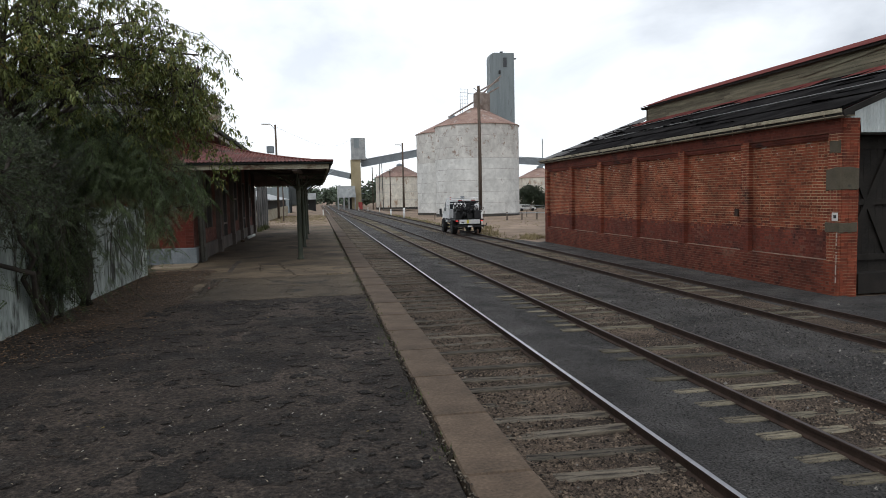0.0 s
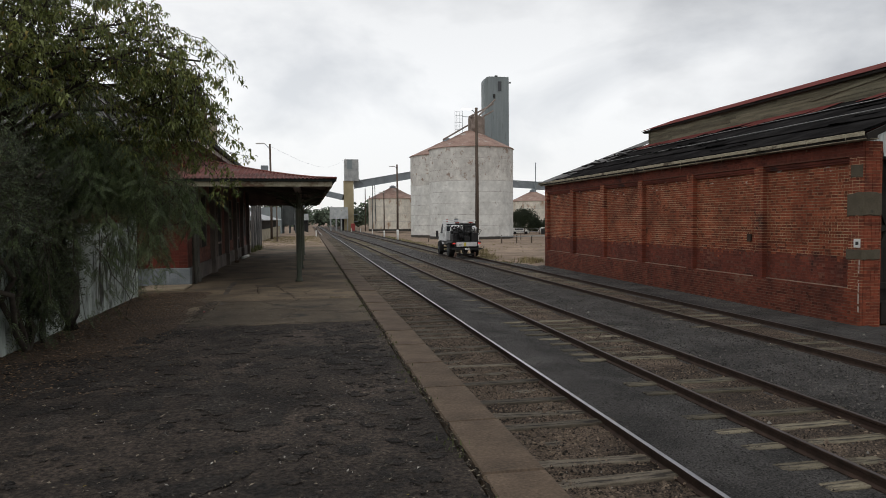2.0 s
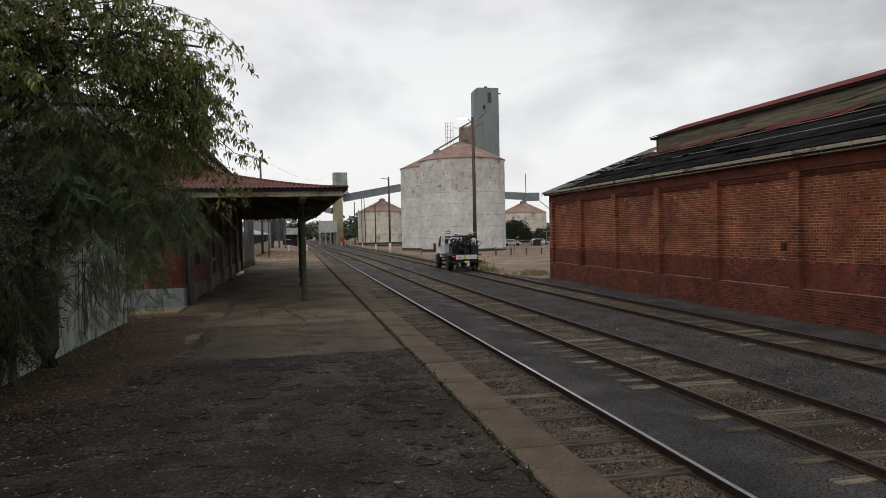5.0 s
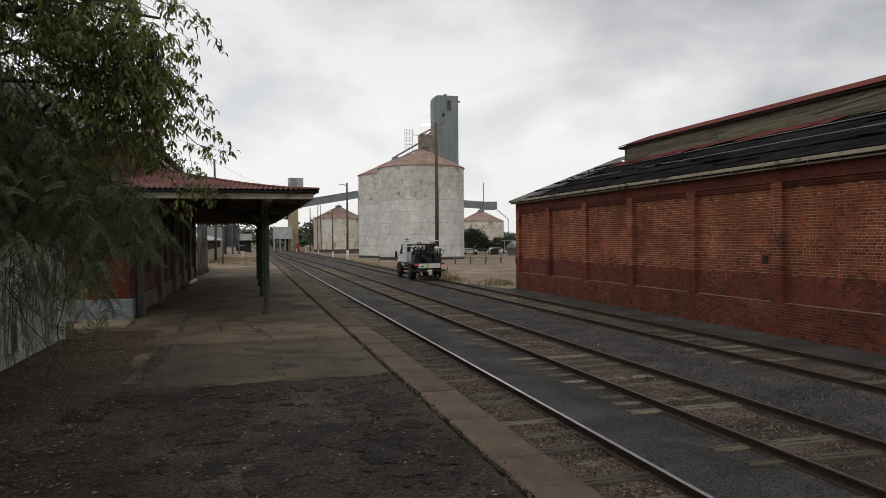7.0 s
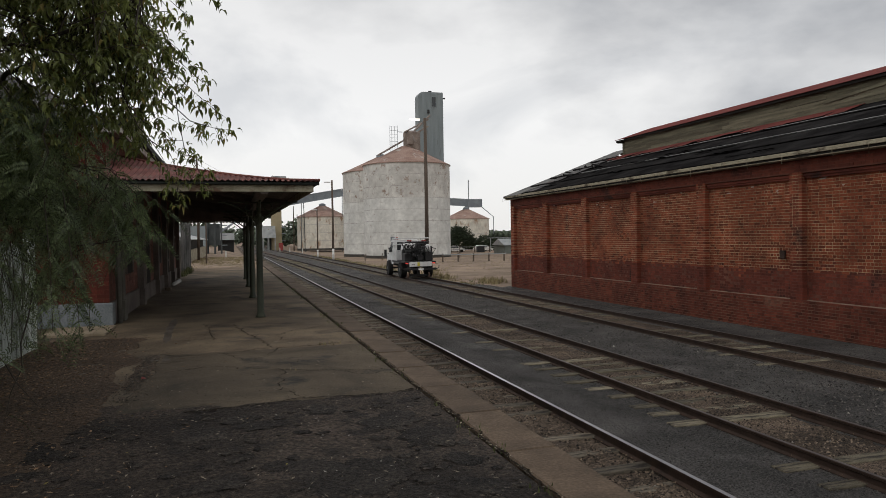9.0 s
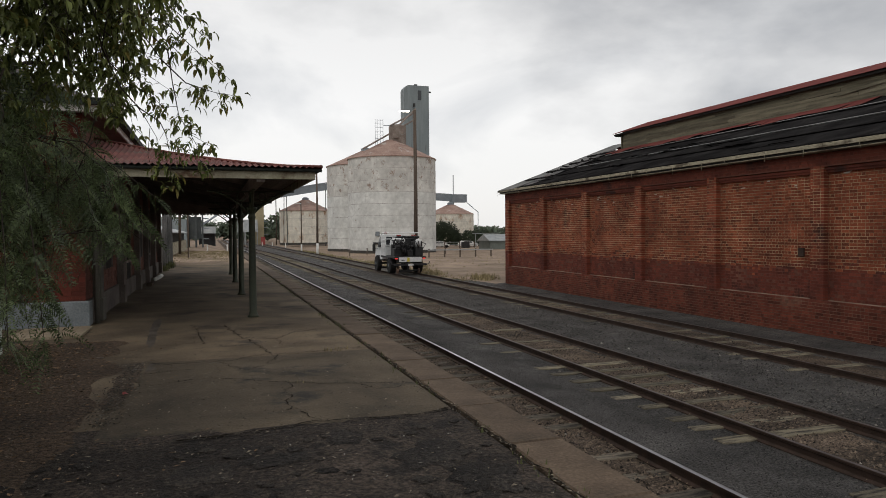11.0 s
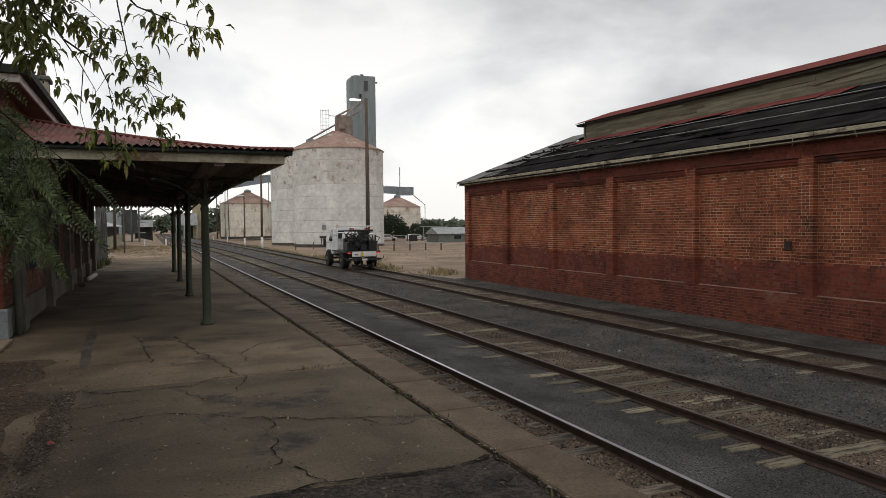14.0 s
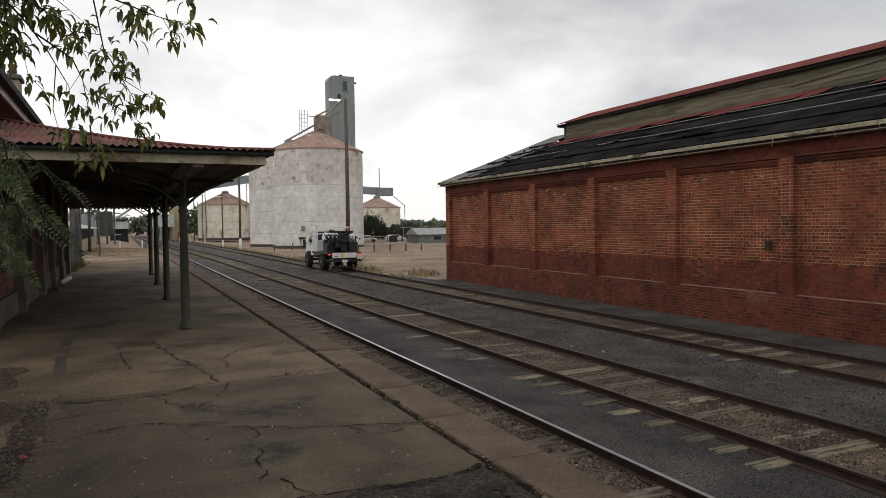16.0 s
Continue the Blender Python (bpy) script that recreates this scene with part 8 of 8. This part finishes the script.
    for s in (-1, 1):
        bm = bmesh.new()
        add_box(bm, xc + s * 1.08 - 0.03, y0 + 2.45, z0 + 1.1, xc + s * 1.08 + 0.03, y0 + 3.65, z0 + 1.95)
        gate = part("side_gate", bm, M_TRUCKWHITE, t, "white side panel", bevel=0.01)
        for k in range(4):
            bm = bmesh.new()
            add_box(bm, xc + s * 1.115 - 0.006, y0 + 2.6 + k * 0.26, z0 + 1.2, xc + s * 1.115 + 0.006, y0 + 2.66 + k * 0.26, z0 + 1.82)
            part("louvre", bm, M_TANK, gate)
    # tank and spraying gear
    bm = bmesh.new()
    prof = [(-0.85, 0.0), (-0.85, 0.3), (-0.72, 0.42), (0.72, 0.42), (0.85, 0.3), (0.85, 0.0)]
    rings = [[bm.verts.new((xc - 0.15 + dx * 0.7, y0 + 2.2 + rr * 1.2 * math.cos(k * math.tau / 20), z0 + 1.8 + rr * 1.35 * math.sin(k * math.tau / 20))) for k in range(20)] for dx, rr in prof[1:-1]]
    for a, b in zip(rings, rings[1:]):
        for k in range(20):
            bm.faces.new((a[k], a[(k + 1) % 20], b[(k + 1) % 20], b[k]))
    bm.faces.new(rings[0])
    bm.faces.new(rings[-1])
    part("tank", bm, M_TANK, t, "pale grey tank", smooth=True)
    r = random.Random(91)
    for a, b, c, d, e, f in ((-0.95, 0.5, 1.1, -0.25, 1.3, 1.65), (-0.1, 0.35, 1.1, 0.35, 1, 1.5), (0.45, 0.3, 1.1, 1, 1.2, 1.75), (0.1, 1.2, 1.1, 0.95, 1.7, 2.3), (-0.6, 1.25, 2.32, 1.05, 1.45, 2.46), (0.3, 0.5, 1.75, 1.02, 0.9, 2.12), (-0.75, 0.6, 1.65, -0.35, 1, 1.95), (-0.9, 1.35, 1.1, 1, 1.7, 1.9), (0.2, 1.75, 1.1, 1, 2.4, 2.35)):
        bm = bmesh.new()
        add_box(bm, xc + a, y0 + b, z0 + c, xc + d, y0 + e, z0 + f)
        part("pump_unit", bm, M_BLACK, t, bevel=0.04)
    for k in range(34):
        bm = bmesh.new()
        x, y, z = xc + r.uniform(-0.9, 0.9), y0 + r.uniform(0.15, 1.3), z0 + r.uniform(1.4, 2.0)
        pts = [(x, y, z), (x + r.uniform(-0.3, 0.3), y - 0.1, z + r.uniform(0.2, 0.5)), (x + r.uniform(-0.5, 0.5), y + 0.1, z + r.uniform(0.1, 0.4)), (x + r.uniform(-0.4, 0.4), y, z - 0.15)]
        add_tube(bm, pts, r.uniform(0.018, 0.04), 6)
        part("hose", bm, M_BLACK, t)
    for x, y, z, q in ((-0.35, 0.45, 1.45, 0.26), (0.15, 0.4, 1.75, 0.2), (-0.75, 0.35, 1.75, 0.17)):
        bm = bmesh.new()
        add_tube(bm, [(xc + x - 0.16, y0 + y, z0 + z), (xc + x - 0.15, y0 + y, z0 + z), (xc + x + 0.15, y0 + y, z0 + z), (xc + x + 0.16, y0 + y, z0 + z)], [q, q * 0.6, q * 0.6, q], 16)
        part("hose_reel", bm, M_BLACK, t)
    bm = bmesh.new()
    add_lathe(bm, xc + 0.7, y0 + 0.55, [(0.2, z0 + 1.75), (0.2, z0 + 2.15), (0.08, z0 + 2.25)], 14)
    part("canister", bm, M_TANK, t, smooth=True)
    for x, m in ((-0.55, M_RED), (-0.15, M_WHITE), (0.5, M_RED)):
        bm = bmesh.new()
        add_box(bm, xc + x, y0 + 1.24, z0 + 2.47, xc + x + 0.28, y0 + 1.44, z0 + 2.55)
        part("beacon_bar", bm, m, t)
    bm = bmesh.new()
    add_lathe(bm, xc - 0.6, y0 + 4.3, [(0.09, z0 + 2.58), (0.09, z0 + 2.72), (0.05, z0 + 2.77)], 12)
    part("beacon", bm, M_RED, t, "orange-red beacon")
    # tail board, lamps, bumper
    bm = bmesh.new()
    add_box(bm, xc - 0.78, y0 - 0.05, z0 + 0.74, xc + 0.80, y0 - 0.002, z0 + 1.06)
    tail = part("tail_board", bm, M_TRUCKWHITE, t, "dirty white tail board", bevel=0.01)
    bm = bmesh.new()
    add_box(bm, xc - 0.22, y0 - 0.062, z0 + 0.77, xc - 0.05, y0 - 0.051, z0 + 1.04)
    part("sticker", bm, M_HIVIS, tail, "yellow sticker")
    bm = bmesh.new()
    add_box(bm, xc - 0.62, y0 - 0.06, z0 + 0.84, xc - 0.40, y0 - 0.051, z0 + 0.89)
    part("label_bar", bm, M_BLACK, tail)
    bm = bmesh.new()
    add_box(bm, xc - 0.16, y0 - 0.12, z0 + 0.50, xc + 0.20, y0 - 0.10, z0 + 0.61)
    part("number_plate", bm, M_WHITE, t)
    for s in (-1, 1):
        bm = bmesh.new()
        add_box(bm, xc + s * 0.96 - 0.09, y0 - 0.04, z0 + 0.93, xc + s * 0.96 + 0.09, y0 + 0.02, z0 + 1.01)
        part("tail_lamp", bm, M_TAIL, t, "lit red tail lamp", bevel=0.01)
    bm = bmesh.new()
    add_box(bm, xc - 1.12, y0 - 0.1, z0 + 0.50, xc + 1.12, y0 + 0.0, z0 + 0.64)
    for s in (-1, 1):
        add_tube(bm, [(xc + s * 1.1, y0 - 0.05, z0 + 0.55), (xc + s * 1.3, y0 - 0.05, z0 + 0.62), (xc + s * 1.33, y0 - 0.05, z0 + 0.78)], 0.03, 6)
    part("bumper", bm, M_BLACK, t)
    # rail guide gear
    for y in (0.5, 5.9):
        for s in (-1, 1):
            bm = bmesh.new()
            x = xc + s * 0.75
            n = 16
            a = [bm.verts.new((x - 0.05, y0 + y + 0.17 * math.cos(k * math.tau / n), RAIL_Z + 0.17 + 0.17 * math.sin(k * math.tau / n))) for k in range(n)]
            b = [bm.verts.new((x + 0.05, y0 + y + 0.17 * math.cos(k * math.tau / n), RAIL_Z + 0.17 + 0.17 * math.sin(k * math.tau / n))) for k in range(n)]
            for k in range(n):
                bm.faces.new((a[k], a[(k + 1) % n], b[(k + 1) % n], b[k]))
            bm.faces.new(a[::-1])
            bm.faces.new(b)
            part("guide_wheel", bm, M_RUSTSTEEL, t)
        bm = bmesh.new()
        add_box(bm, xc - 0.78, y0 + y - 0.05, RAIL_Z + 0.12, xc + 0.78, y0 + y + 0.05, RAIL_Z + 0.24)
        add_box(bm, xc - 0.08, y0 + y - 0.05, RAIL_Z + 0.24, xc + 0.08, y0 + y + 0.05, z0 + 0.64)
        part("guide_axle", bm, M_BLACK, t)


build_truck(10.42, 50.5)

# ---- yard beyond: bushes, sheds, fences, trees ----


def leafy(name, lumps, n, size, material, label, category, trunk=None, seed=1):
    """A crown of many small leaf clumps over uneven lumps (x, y, z, rx, ry, rz), with a trunk where one shows."""
    r = random.Random(seed)
    x, y = lumps[0][0], lumps[0][1]
    t = holder(name, x, y, ground_z(x, y), label, category)
    verts, faces = [], []
    for _ in range(n):
        cx, cy, cz, rx, ry, rz = r.choice(lumps)
        v = Vector((r.gauss(0, 1), r.gauss(0, 1), r.gauss(0, 1))).normalized() * (0.45 + 0.6 * r.random() ** 0.6)
        k = 1 + 0.25 * noise.noise((v.x * 3 + cx, v.y * 3, v.z * 3))
        p = Vector((cx + v.x * rx * k, cy + v.y * ry * k, cz + v.z * rz * k))
        s = size * r.uniform(0.5, 1.4)
        a = Vector((r.gauss(0, 1), r.gauss(0, 1), r.gauss(0, 0.6))).normalized() * s
        b = a.cross(Vector((r.gauss(0, 1), r.gauss(0, 1), r.gauss(0, 1)))).normalized() * s * 0.6
        i = len(verts)
        verts.extend([p - a, p + b * 0.8, p + a, p - b])
        faces.append((i, i + 1, i + 2, i + 3))
    tagged(raw("crown", verts, faces, material, t), "dense dark leaves")
    bm = bmesh.new()
    for cx, cy, cz, rx, ry, rz in lumps[:3]:
        g = ground_z(cx, cy)
        limb(bm, (cx, cy, g - 0.2), (cx + r.uniform(-0.3, 0.3) * rx, cy, cz + 0.3 * rz), 0.05 * rx + 0.06, 0.03, r)
    part("trunk", bm, M_BARK, t)
    return t


leafy("shrub", [(48.0, 160, 0.7, 2.4, 2.0, 2.4), (51.2, 160, 1.2, 2.6, 2.0, 2.7), (49.5, 160, 2.2, 2.2, 2, 1.9), (52.6, 160, 0.2, 1.6, 2, 1.8)], 9000, 0.20, M_BUSH, "dense dark green bush beside the big silo", "bush", seed=3)
leafy("shrub", [(56.5, 160, 0.0, 2.4, 2, 1.8), (59.5, 160, 0.2, 2.4, 2, 1.9)], 6000, 0.20, M_BUSH, "lower dark green bush in the yard", "bush", seed=4)


def build_far_trees():
    """The wood on the skyline, as crowns of many clumps."""
    r = random.Random(101)
    verts, faces = [], []
    spots = []
    for _ in range(420):
        x = r.uniform(-160, 420)
        y = r.uniform(270, 340) if x < 120 else r.uniform(330, 420)
        h = r.uniform(5.5, 9.5) if x < 45 else r.uniform(4.0, 6.2)
        if abs(x - 3) < 7:
            y = r.uniform(330, 345)
        spots.append((x, y, h))
    for _ in range(110):
        spots.append((r.uniform(-45, 62), r.uniform(246, 300), r.uniform(5.0, 8.5)))
    spots = [q for q in spots if not (abs(q[0] - 2) < 5 and q[1] < 325)]
    for x in (-14, -10.5, -8, 8.5, 12.5, 15.5, 19, 21.5):
        spots.append((x, 236 + r.uniform(-4, 6), r.uniform(7.0, 9.5)))
    for x, y, h in spots:
        w = r.uniform(3, 6)
        for _ in range(170):
            v = Vector((r.gauss(0, 1), r.gauss(0, 1), r.gauss(0, 1))).normalized() * (0.4 + 0.6 * r.random())
            p = Vector((x + v.x * w, y + v.y * w, -1.3 + h * 0.55 + v.z * h * 0.48))
            s = r.uniform(0.35, 1.0)
            a = Vector((r.gauss(0, 1), r.gauss(0, 1), r.gauss(0, 0.7))).normalized() * s
            b = a.cross(Vector((r.gauss(0, 1), r.gauss(0, 1), r.gauss(0, 1)))).normalized() * s * 0.7
            i = len(verts)
            verts.extend([p - a, p + b, p + a, p - b])
            faces.append((i, i + 1, i + 2, i + 3))
    tagged(raw("far_trees", verts, faces, M_FARTREE), "wood along the skyline, haze put into its colour", "trees", kind="stuff")


build_far_trees()


def build_yard():
    s = holder("low_shed", 56, 136, -1.95, "long low grey-green shed with pale roof across the yard", "shed")
    bm = bmesh.new()
    add_box(bm, 50.6, 133, -2.0, 88, 139, -0.2)
    part("wall", bm, M_SHEDGREEN, s, "grey-green sheet wall")
    bm = bmesh.new()
    v = [(50.3, 132.6, -0.25), (88.3, 132.6, -0.25), (88.3, 136, 1.05), (50.3, 136, 1.05), (88.3, 139.4, -0.25), (50.3, 139.4, -0.25)]
    vs = [bm.verts.new(p) for p in v]
    bm.faces.new((vs[0], vs[1], vs[2], vs[3]))
    bm.faces.new((vs[3], vs[2], vs[4], vs[5]))
    bm.faces.new((vs[0], vs[3], vs[5]))
    bm.faces.new((vs[1], vs[4], vs[2]))
    part("roof", bm, M_GREYIRON, s, "pale grey roof")
    for x in (54, 62, 70):
        bm = bmesh.new()
        add_box(bm, x, 132.93, -1.3, x + 1.5, 133.02, -0.6)
        part("window", bm, M_GLASS, s)
    # pale low wall and rails behind the bush
    f = holder("yard_fence", 49, 150, -1.95, "thin rail fence of grey posts in the yard", "fence")
    for x in (43, 46.5, 50, 53.5, 57, 60.5):
        bm = bmesh.new()
        add_box(bm, x - 0.09, 148.9, -2.0, x + 0.09, 149.1, -0.5)
        part("post", bm, M_POLE, f)
    for z in (-0.7, -1.25):
        bm = bmesh.new()
        add_beam(bm, (43, 149, z), (60.5, 149, z), 0.06, 0.1)
        part("rail", bm, M_GREYIRON, f)
    f = holder("rail_fence", 29.5, 94, -1.95, "low weathered timber post and rail fence before the silo", "fence")
    for k in range(5):
        x, y = 25.8 + 2.1 * k, 95 - 0.4 * k
        bm = bmesh.new()
        add_box(bm, x - 0.08, y - 0.08, ground_z(x, y) - 0.2, x + 0.08, y + 0.08, ground_z(x, y) + 1.15)
        part("post", bm, M_POLE, f)
    bm = bmesh.new()
    add_beam(bm, (25.6, 94.9, ground_z(25.6, 94.9) + 1.0), (34.4, 93.25, ground_z(34.4, 93.25) + 1.0), 0.06, 0.14)
    part("rail", bm, M_GREYIRON, f)
    g = holder("pipe_frame", 56, 147, -1.95, "tall thin steel pipe frame in the yard", "frame")
    for p, q in (((53.0, 147, -1.95), (53.0, 147, 1.2)), ((58.2, 147, -1.95), (58.2, 147, 1.2)), ((52.2, 147, 1.2), (58.8, 147, 1.2))):
        bm = bmesh.new()
        add_tube(bm, [p, q], 0.07, 6)
        part("bar", bm, M_GREYIRON, g)

    def car(x, y, m, label):
        c = holder("parked_car", x, y, ground_z(x, y), label, "car", "cars behind the silo")
        z = ground_z(x, y)
        bm = bmesh.new()
        prof = [(-2.1, 0.35), (2.1, 0.35), (2.15, 0.8), (1.2, 0.95), (0.6, 1.45), (-1.4, 1.5), (-2.0, 1.0), (-2.15, 0.8)]
        a = [bm.verts.new((x + px, y - 0.85, z + pz)) for px, pz in prof]
        b = [bm.verts.new((x + px, y + 0.85, z + pz)) for px, pz in prof]
        for i in range(len(prof)):
            bm.faces.new((a[i], a[(i + 1) % 8], b[(i + 1) % 8], b[i]))
        bm.faces.new(a[::-1])
        bm.faces.new(b)
        part("body", bm, m, c, bevel=0.04)
        bm = bmesh.new()
        add_box(bm, x - 1.3, y - 0.87, z + 1.0, x + 0.6, y - 0.855, z + 1.38)
        part("side_glass", bm, M_GLASS, c)
        for dx in (-1.35, 1.35):
            bm = bmesh.new()
            add_tube(bm, [(x + dx, y - 0.9, z + 0.33), (x + dx, y - 0.68, z + 0.33)], 0.33, 14)
            part("wheel", bm, M_RUBBER, c)
    car(46.3, 152, M_WHITE, "white car parked behind the big silo")
    car(53.5, 153, M_WHITE, "white car parked by the bushes")
    bm = bmesh.new()
    add_box(bm, 50.2, 147.5, -1.95, 51.8, 148.6, -0.6)
    thing("waste_bin", bm, M_BLACK, "dark waste bin in the yard", "bin", bevel=0.05)
    for x, y in ((17.5, 108), (21.0, 112), (26.8, 113), (34.0, 112)):
        bm = bmesh.new()
        z = ground_z(x, y)
        add_tube(bm, [(x, y, z - 0.2), (x + 0.03, y, z + 1.15)], 0.07, 6)
        thing("fence_stake", bm, M_POLE, "weathered timber stake standing before the silo", "stake", "stakes before the silo")
    # rear left: iron fence, long store, grey plant
    h = holder("iron_fence", -4.3, 43, 0, "tall grey corrugated fence and gate beyond the station", "fence")
    bm = bmesh.new()
    add_corrugated(bm, (-5.6, 42.0, 0.0), (-4.45, 42.0, 0.0), (-4.45, 42.02, 2.5), (-5.6, 42.02, 2.5), amp=0.012)
    part("end_sheet", bm, M_GREYIRON, h)
    for k in range(5):
        bm = bmesh.new()
        y = 42.0 + k * 1.8
        add_corrugated(bm, (-4.42 + 0.03 * (k % 2), y, 0.02), (-4.40 + 0.03 * (k % 2), y + 1.74, 0.02), (-4.40, y + 1.74, 1.75 if k < 1 else 2.75), (-4.42, y, 1.75 if k < 1 else 2.75), amp=0.012)
        part("sheet", bm, M_OLDIRON, h)
        bm = bmesh.new()
        add_box(bm, -4.38, y - 0.06, -0.1, -4.28, y + 0.06, 2.8)
        part("post", bm, M_BATTEN, h)
    st = holder("long_store", -6.5, 75, -0.3, "long low store with pale skillion roof beside the line", "shed")
    bm = bmesh.new()
    add_box(bm, -9.5, 62, -0.4, -5.2, 104, 0.9)
    part("wall", bm, M_CREAM, st, "pale low wall")
    # solid dark box painted in for the shaded inside of the store
    bm = bmesh.new()
    add_box(bm, -9.4, 62.1, 0.9, -5.5, 103.9, 1.75)
    part("open_side", bm, M_DOORDARK, st)
    bm = bmesh.new()
    v = [(-4.9, 61.6, 1.75), (-4.9, 104.4, 1.75), (-9.8, 104.4, 3.1), (-9.8, 61.6, 3.1)]
    a = [bm.verts.new(p) for p in v]
    b = [bm.verts.new((p[0], p[1], p[2] + 0.08)) for p in v]
    bm.faces.new(a[::-1])
    bm.faces.new(b)
    for i in range(4):
        bm.faces.new((a[i], a[(i + 1) % 4], b[(i + 1) % 4], b[i]))
    part("roof", bm, M_GREYIRON, st, "pale skillion roof")
    pl = holder("grey_plant", -7, 125, -0.8, "grey steel handling plant behind the store", "plant")
    for x in (-5.4, -4.3, -3.3):
        for y in (120, 124):
            bm = bmesh.new()
            add_beam(bm, (x, y, -1.2), (x, y, 5.0), 0.22, 0.22)
            part("leg", bm, M_PLANT, pl)
    bm = bmesh.new()
    add_box(bm, -5.2, 120.6, 0.9, -3.5, 123.6, 4.3)
    part("hopper", bm, M_PLANT, pl)
    bm = bmesh.new()
    add_box(bm, -5.6, 119.8, 5.0, -2.9, 124.2, 5.2)
    part("top_deck", bm, M_PLANT, pl)
    bm = bmesh.new()
    add_box(bm, -12, 118, -1.2, -5.6, 126, 3.9)
    part("block", bm, M_TOWER, pl)
    for z in (0.8, 2.4, 4.0):
        bm = bmesh.new()
        add_box(bm, -3.2, 119.6, z, -2.4, 124, z + 0.1)
        part("landing", bm, M_STEEL, pl)
    bm = bmesh.new()
    add_tube(bm, [(-3.4, 121, 3.0), (3.2, 172, 8.6)], 0.18, 6)
    thing("transfer_pipe", bm, M_STEEL, "thin inclined pipe across the line", "pipe")


build_yard()

# ---- single bricks of the shed's near corner ----


def build_single_bricks():
    """The bricks nearest the platform, each on its own, sharing meshes by size."""
    cache = {}
    for x0, y0, z0, x1, y1, z1 in SINGLE[:420]:
        kind = M_BRICKPIER if y0 < 16.95 and z0 < 3.3 else (M_BRICKWASH if z0 < 0.56 or z0 > 3.3 else M_BRICK)
        key = (round(y1 - y0, 2), round(z1 - z0, 3), kind.name, round(x1 - x0, 2))
        if key not in cache:
            bm = bmesh.new()
            add_box(bm, 0, 0, 0, key[3], key[0], key[1])
            cache[key] = mesh_of(bm, "brick", kind)
        ob = new("brick", cache[key])
        ob.parent = shed_wall
        ob.location = (x0, y0, z0)
    verts, faces = [], []
    for box in SINGLE[420:]:
        append_box(verts, faces, box)
    if verts:
        tagged(raw("brickwork", verts, faces, M_BRICK, shed_wall), "orange brick", kind="stuff")


build_single_bricks()
